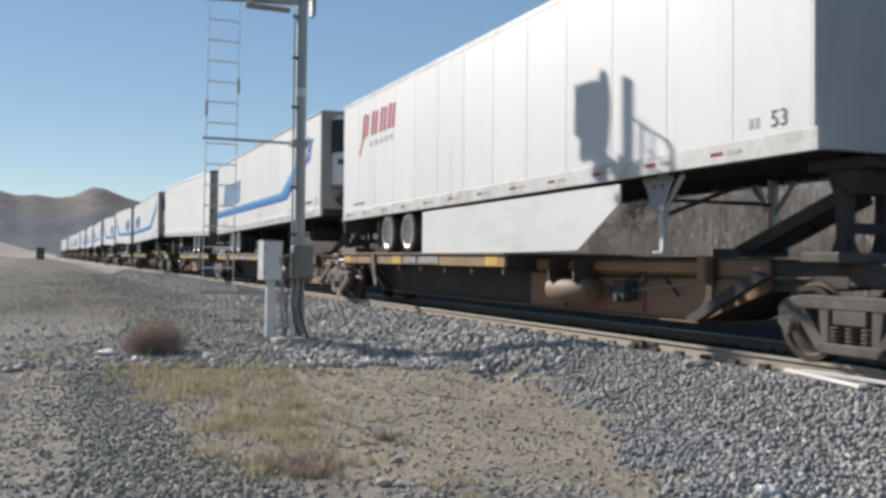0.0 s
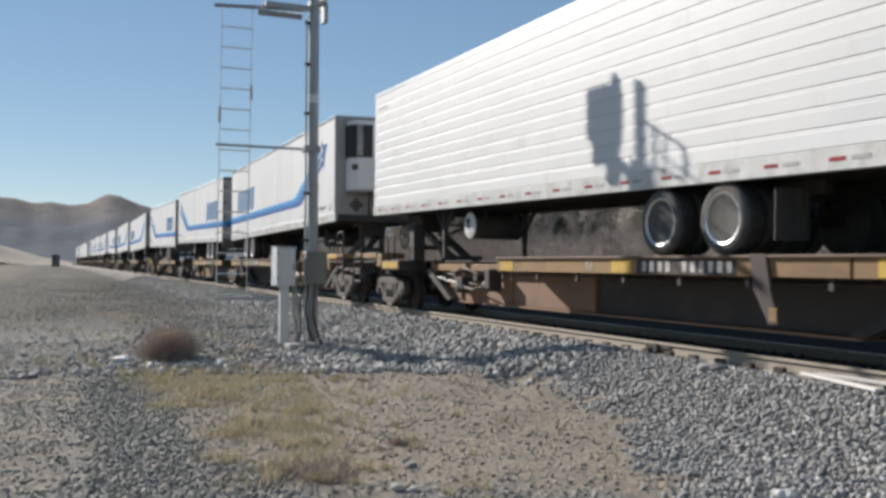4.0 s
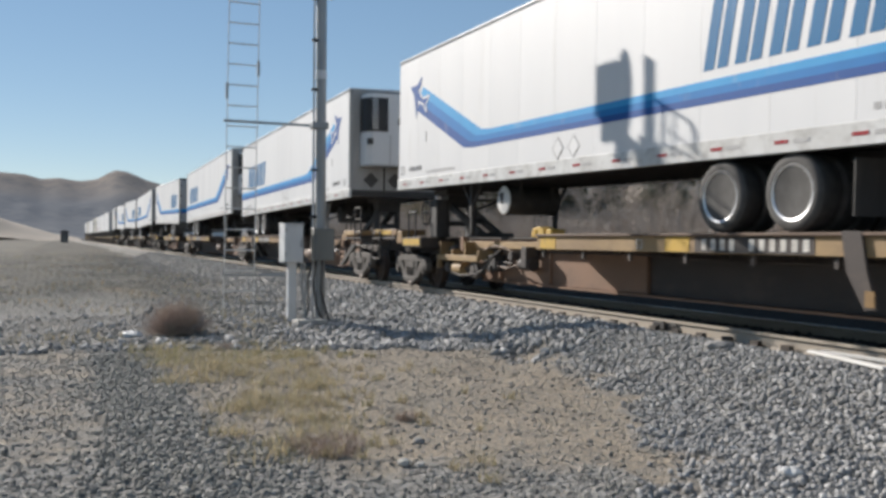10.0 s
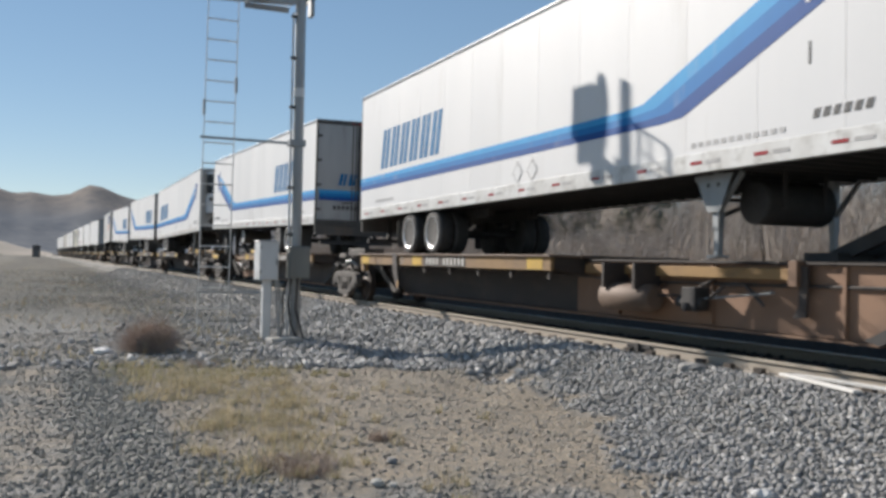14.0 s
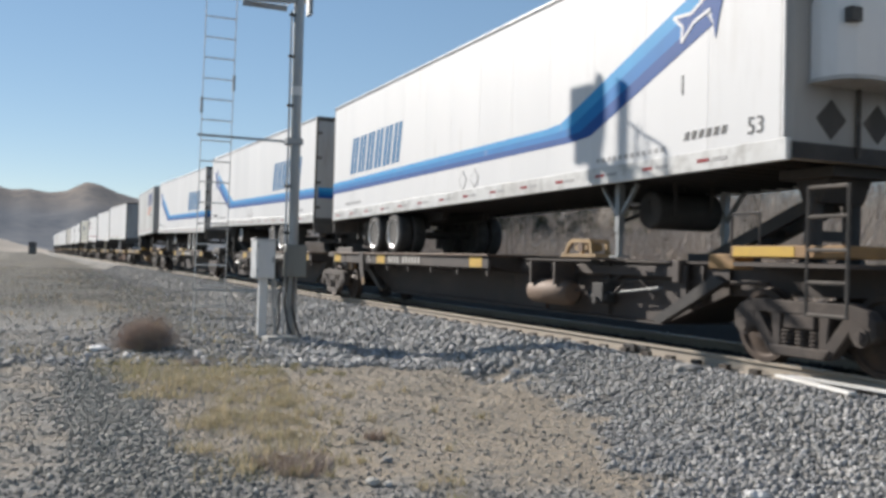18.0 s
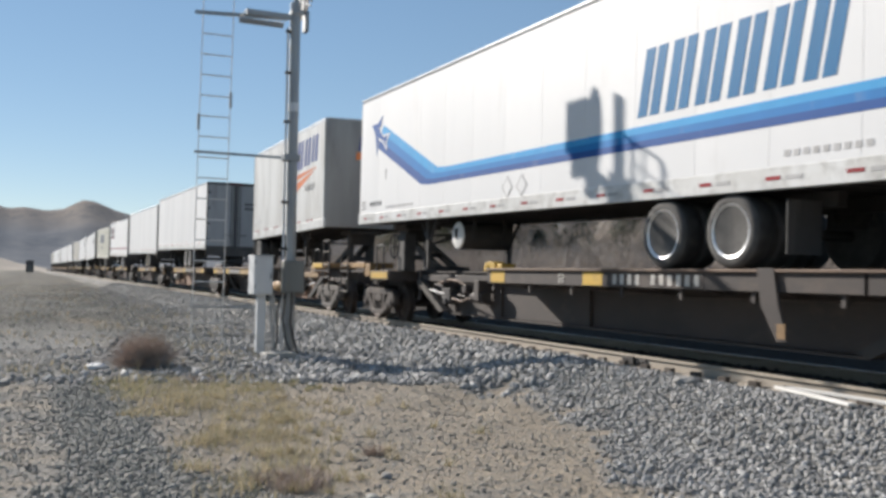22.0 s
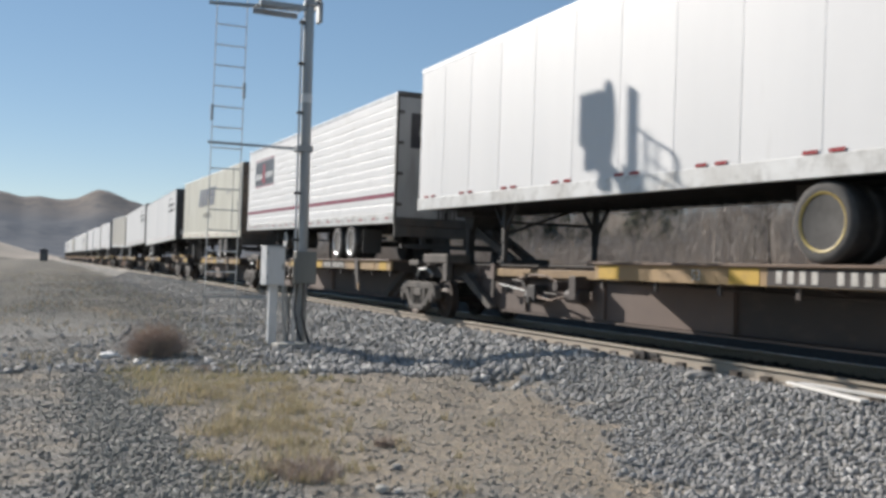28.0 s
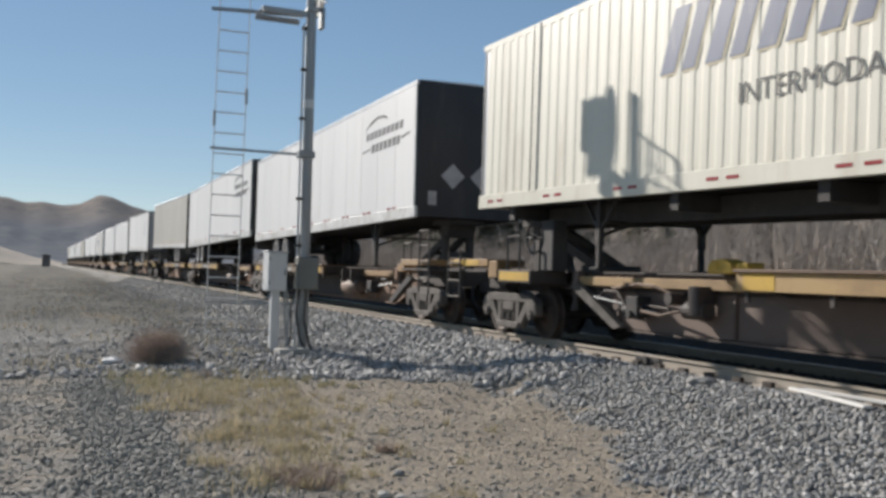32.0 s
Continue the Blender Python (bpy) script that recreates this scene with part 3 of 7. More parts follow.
def stones(name, spots, sizes, mtl, seed, label, parent=None, flat=0.75, sink=0.25):
    """Loose broken stones as one mesh of angular lumps."""
    rs = np.random.RandomState(seed)
    p = (1 + 5 ** 0.5) / 2
    ico = np.array([(-1, p, 0), (1, p, 0), (-1, -p, 0), (1, -p, 0), (0, -1, p), (0, 1, p), (0, -1, -p), (0, 1, -p), (p, 0, -1), (p, 0, 1), (-p, 0, -1), (-p, 0, 1)]) / 1.9
    tri = np.array([(0, 11, 5), (0, 5, 1), (0, 1, 7), (0, 7, 10), (0, 10, 11), (1, 5, 9), (5, 11, 4), (11, 10, 2), (10, 7, 6), (7, 1, 8), (3, 9, 4), (3, 4, 2), (3, 2, 6), (3, 6, 8), (3, 8, 9), (4, 9, 5), (2, 4, 11), (6, 2, 10), (8, 6, 7), (9, 8, 1)])
    n = len(spots)
    spots, sizes = np.array(spots), np.array(sizes)
    v = ico[None] * (1 + rs.uniform(-0.42, 0.36, (n, 12, 1)))
    v = v * rs.uniform(0.55, 1.25, (n, 1, 3)) * np.array([1, 1, flat])
    q = rs.normal(size=(n, 4))
    q /= np.linalg.norm(q, axis=1)[:, None]
    w, x, y, z = q.T
    rot = np.stack([1 - 2 * (y * y + z * z), 2 * (x * y - w * z), 2 * (x * z + w * y), 2 * (x * y + w * z), 1 - 2 * (x * x + z * z), 2 * (y * z - w * x), 2 * (x * z - w * y), 2 * (y * z + w * x), 1 - 2 * (x * x + y * y)], 1).reshape(n, 3, 3)
    v = np.einsum("nij,nkj->nki", rot, v) * sizes[:, None, None] / 2
    v = v + spots[:, None, :] + np.array([0, 0, 1.0]) * (sizes * (0.5 - sink) * flat)[:, None, None]
    f = (tri[None] + 12 * np.arange(n)[:, None, None]).reshape(-1)
    me = bpy.data.meshes.new(name)
    me.vertices.add(12 * n)
    me.vertices.foreach_set("co", v.reshape(-1).astype(np.float32))
    me.loops.add(len(f))
    me.loops.foreach_set("vertex_index", f.astype(np.int32))
    me.polygons.add(len(f) // 3)
    me.polygons.foreach_set("loop_start", np.arange(0, len(f), 3, dtype=np.int32))
    me.update(calc_edges=True)
    me.materials.append(mtl)
    ob = tagged(new(name, me), label, "stones", "", "stuff")
    return ob


rs = np.random.RandomState(3)
spots, sizes, peb, peb_size, strip, strip_size = [], [], [], [], [], []
for x, y in zip(rs.uniform(-9.6, -0.86, 125000), rs.uniform(3.2, 24.0, 125000)):
    g = gravel_at(x, y)
    near = 1.0 if y < 12 else max(0.35, 1.0 - (y - 12) / 16)
    if x < -5.0 and y > 13.5:
        near *= 0.3
    if y > 15 and x < -3.5:
        near *= max(0.0, 1 - (y - 15) / 9) * max(0.15, 1 - (-3.5 - x) / 5)
    if rs.rand() < near * max(0.0, (g - 0.25) / 0.75) ** 1.3 * (1.0 if x > edge_of_ballast(y) or y > 14 or abs(x + 7.8) < 0.6 else 0.6):
        if x < edge_of_ballast(y) - 0.4:
            strip.append((x, y, height(x, y)))
            strip_size.append(rs.uniform(0.025, 0.062) if abs(x + 7.8) < 0.8 else rs.uniform(0.022, 0.045))
        else:
            spots.append((x, y, height(x, y)))
            sizes.append(rs.uniform(0.035, 0.075) if y < 11 else 0.045 + 0.10 * rs.rand() ** 2.2)
    elif y < 13.5 and rs.rand() < 0.05 + 0.2 * max(0.0, noise.noise(Vector((x * 1.3, y * 1.3, 21)))):
        strip.append((x, y, height(x, y)))
        strip_size.append(0.022 + 0.035 * rs.rand() ** 2)
    elif rs.rand() < (0.5 if x < -6.6 else 0.26) and y < 20:
        peb.append((x, y, height(x, y)))
        peb_size.append(0.012 + 0.05 * rs.rand() ** 2.6)
stones("ballast_stones", spots, sizes, STONE, 11, "sharp grey crushed stone piled beside the track", None, 0.7, 0.32)
stones("gravel_strip_stones", strip, strip_size, STONE_DULL, 16, "small grey gravel lying in strips over the dirt", None, 0.6, 0.42)
stones("pebbles", peb, peb_size, PEBBLE, 12, "small mixed pebbles strewn over tan dirt", None, 0.55, 0.45)
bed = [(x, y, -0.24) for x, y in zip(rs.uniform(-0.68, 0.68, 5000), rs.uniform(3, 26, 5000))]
stones("track_bed_stones", bed, rs.uniform(0.04, 0.07, 5000), SHADED_BED, 13, "grey crushed stone lying between the rails")
far_bed = [(x, y, height(x, y)) for x, y in zip(-0.86 - np.minimum(rs.exponential(1.15, 13000), 9.0), 23.0 + 60 * rs.rand(13000) ** 1.5)]
stones("far_ballast_stones", far_bed, rs.uniform(0.05, 0.10, 13000), STONE, 14, "grey crushed stone along the far track shoulder")

loose, loose_size = [], []
for _ in range(16000):
    y = 14.5 + 70 * rs.rand() ** 1.7
    x = -4.0 - rs.exponential(4.0)
    if x > -26 and noise.noise(Vector((x * 0.35, y * 0.14, 31))) > rs.uniform(-0.35, 0.35):
        loose.append((x, y, height(x, y)))
        loose_size.append(rs.uniform(0.035, 0.085))
stones("scattered_gravel", loose, loose_size, STONE_DULL, 17, "loose grey gravel strewn over the dry ground", None, 0.6, 0.35)

# rails on their ties
RAIL_SHAPE = [(-0.075, -0.28), (0.075, -0.28), (0.075, -0.268), (0.012, -0.25), (0.010, -0.145), (0.036, -0.13), (0.036, -0.106), (0.028, -0.1), (-0.028, -0.1), (-0.036, -0.106), (-0.036, -0.13), (-0.010, -0.145), (-0.012, -0.25), (-0.075, -0.268)]
track = tagged(new("railway_track"), "rusty steel rails on dark wooden ties", "track", "", "structure")
for s in (-1, 1):
    bm = prism(bmesh.new(), [(s * 0.755 + x, z) for x, z in RAIL_SHAPE], -60, 292.0, "y")
    part("rail", bm, RAIL_STEEL, track, "rusty steel rail with a polished head")
    part("rail_head", slab(bmesh.new(), s * 0.755 - 0.026, s * 0.755 + 0.026, -60, 292, -0.1, -0.097), RAIL_TOP, track)
bend_v, bend_f = [], []
for i in range(60):
    a = i * 0.012
    for x, z in RAIL_SHAPE[:1] + RAIL_SHAPE[1:2] + RAIL_SHAPE[7:9]:
        for s in (-1, 1):
            r = 420 - (s * 0.755 + x)
            bend_v.append((420 - r * math.cos(a), 292 + r * math.sin(a), z))
for i in range(59):
    for k in range(8):
        a, b = i * 8 + k, i * 8 + (k + 2) % 8
        bend_f.append((a, b, b + 8, a + 8))
part("curved_rail", raw_mesh("curved_rail", bend_v, bend_f, RAIL_STEEL), RAIL_STEEL, track)
bm = slab(bmesh.new(), -1.3, 1.3, -0.11, 0.11, -0.45, -0.285)
tie_me = finish("tie", bm, TIE_WOOD, bevel=0.01)
bm = bmesh.new()
slab(bm, -0.185, 0.185, -0.09, 0.09, -0.286, -0.266)
for x in (-0.1, 0.1):
    slab(bm, x - 0.02, x + 0.02, -0.045, -0.02, -0.27, -0.225)
    slab(bm, x - 0.02, x + 0.02, 0.02, 0.045, -0.27, -0.225)
slab(bm, -0.14, -0.07, -0.07, 0.07, -0.266, -0.195)
plate_me = finish("tie_plate", bm, TIE_WOOD)
for i in range(140):
    y = -3 + i * 0.52
    tie = part("tie", tie_me, TIE_WOOD, track)
    tie.matrix_basis = pose(random.uniform(-0.05, 0.05), y + random.uniform(-0.03, 0.03), 0, 0, 0, random.uniform(-1, 1))
    for s in (-1, 1):
        pl = part("tie_plate", plate_me, TIE_WOOD, track)
        pl.matrix_basis = pose(s * 0.755, y, 0.0, 0, 0, 0 if s < 0 else 180)
bm = bmesh.new()
for i in range(430):
    slab(bm, -1.3, 1.3, 69.8 + i * 0.52 - 0.11, 69.8 + i * 0.52 + 0.11, -0.4, -0.285)
tagged(part("far_ties", bm, TIE_WOOD, track), "dark wooden ties far down the line", "", "", "stuff")
bm = bmesh.new()
slab(bm, -0.79, -0.775, 10.62, 11.18, -0.24, -0.14)
for k in range(6):
    tube(bm, (-0.79, 10.68 + k * 0.088, -0.19), (-0.815, 10.68 + k * 0.088, -0.19), 0.017, 6)
slab(bm, -0.83, -0.80, 10.86, 10.95, -0.24, -0.12)
part("joint_bar", bm, CHASSIS, track, "bolted dark joint bar", bevel=0.004)

# white boards lying on the stones
for (xa, ya), (xb, yb) in (((-1.2, 7.72), (-1.6, 6.36)), ((-1.1, 7.66), (-1.12, 6.0))):
    d = Vector((xb - xa, yb - ya, 0))
    bm = beam(bmesh.new(), (xa, ya, -0.17), (xb, yb, -0.165), 0.09, 0.03)
    me = finish("board", bm, PLANK, bevel=0.004)
    tagged(new("board", me), "white-painted wooden board lying on the ballast", "board", "boards by the rail")


def lump(name, x, y, size, mtl, label, seed, flat=0.6):
    bm = bmesh.new()
    bmesh.ops.create_icosphere(bm, subdivisions=3, radius=size / 2)
    for v in bm.verts:
        n = noise.noise(v.co * (3.2 / size) + Vector((seed * 7.1, 0, 0)))
        v.co *= 1 + 0.34 * n
        v.co.z *= flat
    me = finish(name, bm, mtl, smooth=False)
    ob = tagged(new(name, me), label, "rock", "loose rocks")
    ob.matrix_basis = pose(x, y, height(x, y) + size * flat * 0.3, 0, 0, seed * 50)
    return ob


lump("rock", -6.38, 6.2, 0.1, CONCRETE, "small pale tan rock lying on the dirt", 1)
lump("rock", -6.29, 6.12, 0.07, CONCRETE, "small pale tan rock lying on the dirt", 2)
lump("rock", -3.9, 5.1, 0.15, PLANK, "pale whitish rock lying among grey stones", 3)
lump("rock", -2.05, 4.62, 0.24, CONCRETE, "pale whitish rock lying among grey stones", 4)
lump("rock", -1.62, 8.7, 0.3, STONE, "flat blue-grey slab of stone on ballast", 5, 0.35)
lump("rock", -7.55, 15.9, 0.34, PLANK, "flat white stone beside the dry bush", 6, 0.35)
lump("rock", -4.9, 12.8, 0.12, CONCRETE, "small pale tan rock lying on the dirt", 7)
lump("rock", -6.0, 6.9, 0.09, STONE, "dark grey stone lying on the dirt", 8)

# ---- hills and what stands far off ----
HILL_EL = ([-60, -25, -8, -1.8, -0.9, 0, 1.1, 2.0, 2.6, 3.05, 3.7, 4.75, 5.7, 8, 14, 30, 60], [2.2, 3.0, 3.9, 3.57, 3.33, 3.43, 3.28, 3.42, 3.76, 3.99, 3.9, 3.46, 3.2, 2.9, 2.4, 2.0, 1.4])


def hills():
    vs, fs, scrub = [], [], []
    az = [-60 + i * 2.0 for i in range(25)] + [-10 + i * 0.25 for i in range(100)] + [15 + i * 1.5 for i in range(34)]
    ds = [760 + 60 * i for i in range(30)] + [2600, 2900]
    for d in ds:
        for a in az:
            el = float(np.interp(a, *HILL_EL))
            f = min(1.0, max(0.0, (d - 800) / 1400))
            x, y = -8.66 + d * math.sin(radians(a)), d * math.cos(radians(a))
            rough = noise.noise(Vector((x * 0.004, y * 0.004, 2))) * 24 + noise.noise(Vector((x * 0.011, y * 0.006, 4))) * 16 - 10 * abs(noise.noise(Vector((x * 0.02, y * 0.008, 6))))
            top = 2200 * math.tan(radians(el))
            z = top * (0.15 * f + 0.85 * f ** 2.0) + rough * f * (1 - f) * 2.2
            if d > 2200:
                z = top - (d - 2200) * 0.12
            vs.append((x, y, z - 2.0))
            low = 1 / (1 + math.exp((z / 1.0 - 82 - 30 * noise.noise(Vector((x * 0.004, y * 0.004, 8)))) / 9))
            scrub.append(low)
    n = len(az)
    for j in range(len(ds) - 1):
        for i in range(n - 1):
            fs.append((j * n + i, j * n + i + 1, (j + 1) * n + i + 1, (j + 1) * n + i))
    m, nt, b = material("hazed_grass_scrub_hillside")
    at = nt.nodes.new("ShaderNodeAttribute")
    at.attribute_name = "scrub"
    v = coords(nt)
    spots_n, broad = fbm(nt, v, 0.045, 6, 0.7), fbm(nt, v, 0.006, 4)
    # Greyed and bluish tones put the haze of distance into the colour
    grass = blend(nt, ramp(nt, broad, 0.35, 0.65), (0.285, 0.25, 0.218), (0.24, 0.218, 0.2))
    grass = blend(nt, ramp(nt, spots_n, 0.5, 0.62), grass, (0.17, 0.167, 0.165))
    hazed_scrub = blend(nt, ramp(nt, spots_n, 0.35, 0.65), (0.14, 0.152, 0.17), (0.21, 0.212, 0.215))
    col = blend(nt, at.outputs["Fac"], grass, hazed_scrub)
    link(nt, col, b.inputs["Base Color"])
    b.inputs["Roughness"].default_value = 1.0
    b.inputs["Specular IOR Level"].default_value = 0.0
    relief(nt, b, spots_n, 0.3, 2.0)
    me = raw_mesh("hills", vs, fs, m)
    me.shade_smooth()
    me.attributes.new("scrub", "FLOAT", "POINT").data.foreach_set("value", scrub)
    tagged(new("hills", me), "bare brown hills, dark scrub below, distance haze tinted in", "hills", "", "structure")


hills()
bm = bmesh.new()
rows = []
for j in range(15):
    row = []
    for i in range(41):
        x, y = -75 + i * 1.9, 440 + j * 8
        r = ((x + 55) / 46) ** 2 + ((y - 490) / 42) ** 2
        z = 14.5 * math.exp(-r * 1.5) + noise.noise(Vector((x * 0.09, y * 0.09, 0))) * 0.8 - 0.95
        row.append(bm.verts.new((x, y, z)))
    rows.append(row)
for j in range(14):
    for i in range(40):
        bm.faces.new((rows[j][i], rows[j][i + 1], rows[j + 1][i + 1], rows[j + 1][i]))
MOUND = surface("pale_tan_cut_earth", (0.27, 0.22, 0.17), (0.22, 0.185, 0.145), 0.06, (0.18, 0.15, 0.11), 0.35, 0.25, (1, 1, 1), (0.9, 1.0), 0, 0.5, 1.5, 0)
tagged(new("earth_bank", finish("earth_bank", bm, MOUND, smooth=True)), "pale tan bank of bare earth", "bank", "", "structure")

# dark hut far down the line
hut = thing("trackside_hut", "small dark trackside hut far down the line", "hut", at=(-6.95, 300, -0.66))
part("wall", slab(bmesh.new(), -1.1, 1.1, -1.2, 1.2, 0, 3.2), SHED, hut)
part("roof", prism(bmesh.new(), [(-1.3, 3.2), (1.3, 3.2), (1.2, 3.36), (0, 3.72), (-1.2, 3.36)], -1.4, 1.4, "y"), SHED, hut)
part("door", slab(bmesh.new(), -0.45, 0.45, -1.23, -1.2, 0.05, 2.1), CABINET_DARK, hut)
# ---- trailers ----
HALF, Z_LOW, Z_TOP = 1.295, 1.02, 4.02
NOSE_UP, TAIL_DOWN, SLOPE = 0.03, 0.19, 0.0136    # trailers slope down from hitch to wheels
R_TYRE = 0.44


def shared(cache={}):
    """Meshes that every trailer uses."""
    if cache:
        return cache
    bm = bmesh.new()
    prof = []
    for off in (0.0, 0.34):
        prof += [(0.335, off), (0.39, off - 0.015), (0.46, off - 0.005), (0.495, off + 0.03), (0.50, off + 0.08), (0.50, off + 0.2), (0.495, off + 0.25), (0.46, off + 0.28), (0.33, off + 0.29)]
    tyre = finish("tyre", lathe(bm, prof, 30), RUBBER, smooth=True)
    tyre.materials.append(SIDEWALL)
    for f in tyre.polygons:
        f.material_index = 1 if abs(f.normal.x) > 0.6 else 0
    cache["tyre"] = tyre
    cache["hub"] = finish("hub", lathe(bmesh.new(), [(0.09, 0.14), (0.085, 0.03), (0.06, 0.01), (0.01, 0.005)], 16), WHEEL_WHITE, smooth=True)
    for name, mtl in (("rim", CHROME), ("rim_white", WHEEL_WHITE), ("rim_yellow", WHEEL_YELLOW), ("rim_dark", DISC)):
        bm = bmesh.new()
        lathe(bm, [(0.265, 0.24), (0.285, 0.24), (0.306, 0.0), (0.300, -0.014), (0.284, -0.012), (0.262, 0.01), (0.245, 0.05), (0.24, 0.23)], 30)
        bm.faces.ensure_lookup_table()
        bmesh.ops.delete(bm, geom=[f for f in bm.faces if len(f.verts) > 4], context="FACES")
        cache[name] = finish("rim", bm, mtl, smooth=True)
    bm = bmesh.new()
    lathe(bm, [(0.28, 0.23), (0.245, 0.215), (0.2, 0.2), (0.17, 0.165), (0.115, 0.16), (0.105, 0.05), (0.075, 0.03), (0.03, 0.025)], 26)
    for i in range(10):
        a = 2 * math.pi * i / 10
        tube(bm, (0.18, 0.142 * math.cos(a), 0.142 * math.sin(a)), (0.125, 0.142 * math.cos(a), 0.142 * math.sin(a)), 0.017, 6)
    cache["disc"] = finish("wheel_disc", bm, DISC, smooth=True)
    cache["disc_rust"] = cache["disc"].copy()
    cache["disc_rust"].materials[0] = DISC_RUST
    bm = bmesh.new()
    slab(bm, 0, 0.004, -0.105, 0.105, -0.021, 0.021)
    cache["red"] = finish("reflector", bm, REFLECT_RED)
    bm = bmesh.new()
    slab(bm, 0, 0.004, -0.12, 0.12, -0.022, 0.022)
    cache["white"] = finish("reflector", bm, FADED)
    cache["crossmember"] = finish("crossmember", slab(bmesh.new(), -HALF + 0.07, HALF - 0.07, -0.03, 0.03, 0.02, 0.13), CHASSIS)
    return cache


class Trailer:
    def __init__(self, length, rear, label, group="trailers on the train", name="semi_trailer"):
        self.L, self.rear = length, rear
        self.top = thing(name, label, "trailer", group)

    def y(self, u):
        """Place along the trailer from the distance u to its rear."""
        return self.L - u if self.rear == "left" else u

    def box(self, bm, x0, x1, u0, u1, z0, z1):
        return slab(bm, x0, x1, self.y(u0), self.y(u1), z0, z1)

    def put(self, name, bm, mtl, label="", bevel=0.0, smooth=False, under=None):
        return part(name, bm, mtl, under or self.top, label, bevel, smooth)

    def decal(self, name, pts, mtl, label="", out=0.004):
        """A flat shape on the side wall; pts give metres from the far end along the wall, and height."""
        bm = prism(bmesh.new(), [(self.L - w, z) for w, z in pts], -HALF - out, -HALF + 0.001)
        return self.put(name, bm, mtl, label)

    def end_decal(self, name, pts, mtl, face=0.0, label=""):
        bm = prism(bmesh.new(), pts, face - 0.005, face + 0.001, "y")
        return self.put(name, bm, mtl, label)

    def words(self, text, w, z, size, mtl, lean=0.0, out=0.006):
        me = letters(text, size, mtl, lean)
        ob = part("lettering", me, mtl, self.top)
        ob.matrix_basis = Matrix(((0, 0, -1, -HALF - out), (-1, 0, 0, self.L - w), (0, 1, 0, z), (0, 0, 0, 1)))
        return ob

    def bars(self, w, z, width, height, n, mtl, lean=0.0):
        """Marks that cannot be read: short upright bars."""
        step = width / n
        for i in range(n):
            a = w + i * step
            self.decal("marking_bar", [(a, z), (a + step * 0.62, z), (a + step * 0.62 + lean, z + height), (a + lean, z + height)], mtl)

    def shell(self, style="smooth", skin=None, door=None, trim=ALU, rail=None, corner=None):
        skin, door, rail = skin or WHITE, door or DOOR_GREY, rail or RAIL_WHITE
        L, B = self.L, self.box
        # inner walls
        self.put("inner_wall", B(bmesh.new(), -HALF + 0.045, -HALF + 0.012, 0.06, L - 0.06, Z_LOW + 0.1, Z_TOP - 0.1), ALU if style != "smooth" else skin)
        self.put("far_side_wall", B(bmesh.new(), HALF - 0.04, HALF, 0.05, L - 0.02, Z_LOW + 0.14, Z_TOP - 0.08), skin)
        low, high = Z_LOW + 0.24, Z_TOP - 0.1
        if style == "ribs":
            n = 12
            step = (high - low) / n
            for i in range(n):
                z = low + i * step
                pts = [(-HALF + 0.009, z + 0.004), (-HALF - 0.002, z + 0.012), (-HALF - 0.002, z + step * 0.80), (-HALF + 0.003, z + step * 0.83), (-HALF + 0.003, z + step * 0.95), (-HALF + 0.007, z + step)]
                self.put("side_slat", prism(bmesh.new(), pts, self.y(0.07), self.y(L - 0.05), "y"), skin)
        elif style == "corrugated":
            pts, a, k = [], 0.25, 0
            while a < L - 0.25:
                pts += [(a, 0.0), (a + 0.11, 0.0), (a + 0.14, 0.007), (a + 0.25, 0.007)]
                a += 0.28
            vs = []
            for u, d in pts:
                vs += [(-HALF - 0.004 + d, self.y(u), low), (-HALF - 0.004 + d, self.y(u), high)]
            fs = [(2 * i, 2 * i + 1, 2 * i + 3, 2 * i + 2) for i in range(len(pts) - 1)]
            part("corrugated_side", raw_mesh("corrugated_side", vs, fs, skin), skin, self.top)
        else:
            gap = 0.005 if style == "smooth" else 0.016
            n = max(4, round((L - 0.12) / 1.22))
            step = (L - 0.12) / n
            bm = bmesh.new()
            slab(bm, -HALF, -HALF + 0.012, gap / 2, step - gap / 2, low, high)
            me = finish("side_panel", bm, skin)
            for i in range(n):
                ob = part("side_panel", me, skin, self.top)
                ob.location.y = 0.06 + i * step
        if style == "plates":
            bm = bmesh.new()
            slab(bm, -HALF + 0.003, -HALF + 0.014, -0.02, 0.02, low, high)
            me = finish("post", bm, trim)
            for i in range(1, n):
                part("post", me, trim, self.top).location.y = 0.06 + i * step
        # roof, rails, ends
        crown = [(-HALF + 0.02, Z_TOP - 0.03), (-HALF + 0.1, Z_TOP), (0, Z_TOP + 0.03), (HALF - 0.1, Z_TOP), (HALF - 0.02, Z_TOP - 0.03), (HALF - 0.02, Z_TOP - 0.08), (-HALF + 0.02, Z_TOP - 0.08)]
        self.put("roof", prism(bmesh.new(), crown, 0.03, L - 0.03, "y"), skin)
        for s in (-1, 1):
            rim_at = sorted((s * (HALF + 0.004), s * (HALF - 0.05)))
            self.put("top_rail", B(bmesh.new(), *rim_at, 0.02, L - 0.02, Z_TOP - (0.05 if style == "smooth" else 0.12), Z_TOP - 0.01), trim, bevel=0.008)
            low_at = sorted((s * (HALF + 0.008), s * (HALF - 0.06)))
            self.put("bottom_rail", B(bmesh.new(), *low_at, 0.05, L - 0.01, Z_LOW, low + 0.002), rail, bevel=0.008)
        sh = shared()
        for i in range(int(L / 0.32)):
            u = 0.5 + i * 0.32
            if u < L - 0.3:
                ob = part("crossmember", sh["crossmember"], CHASSIS, self.top)
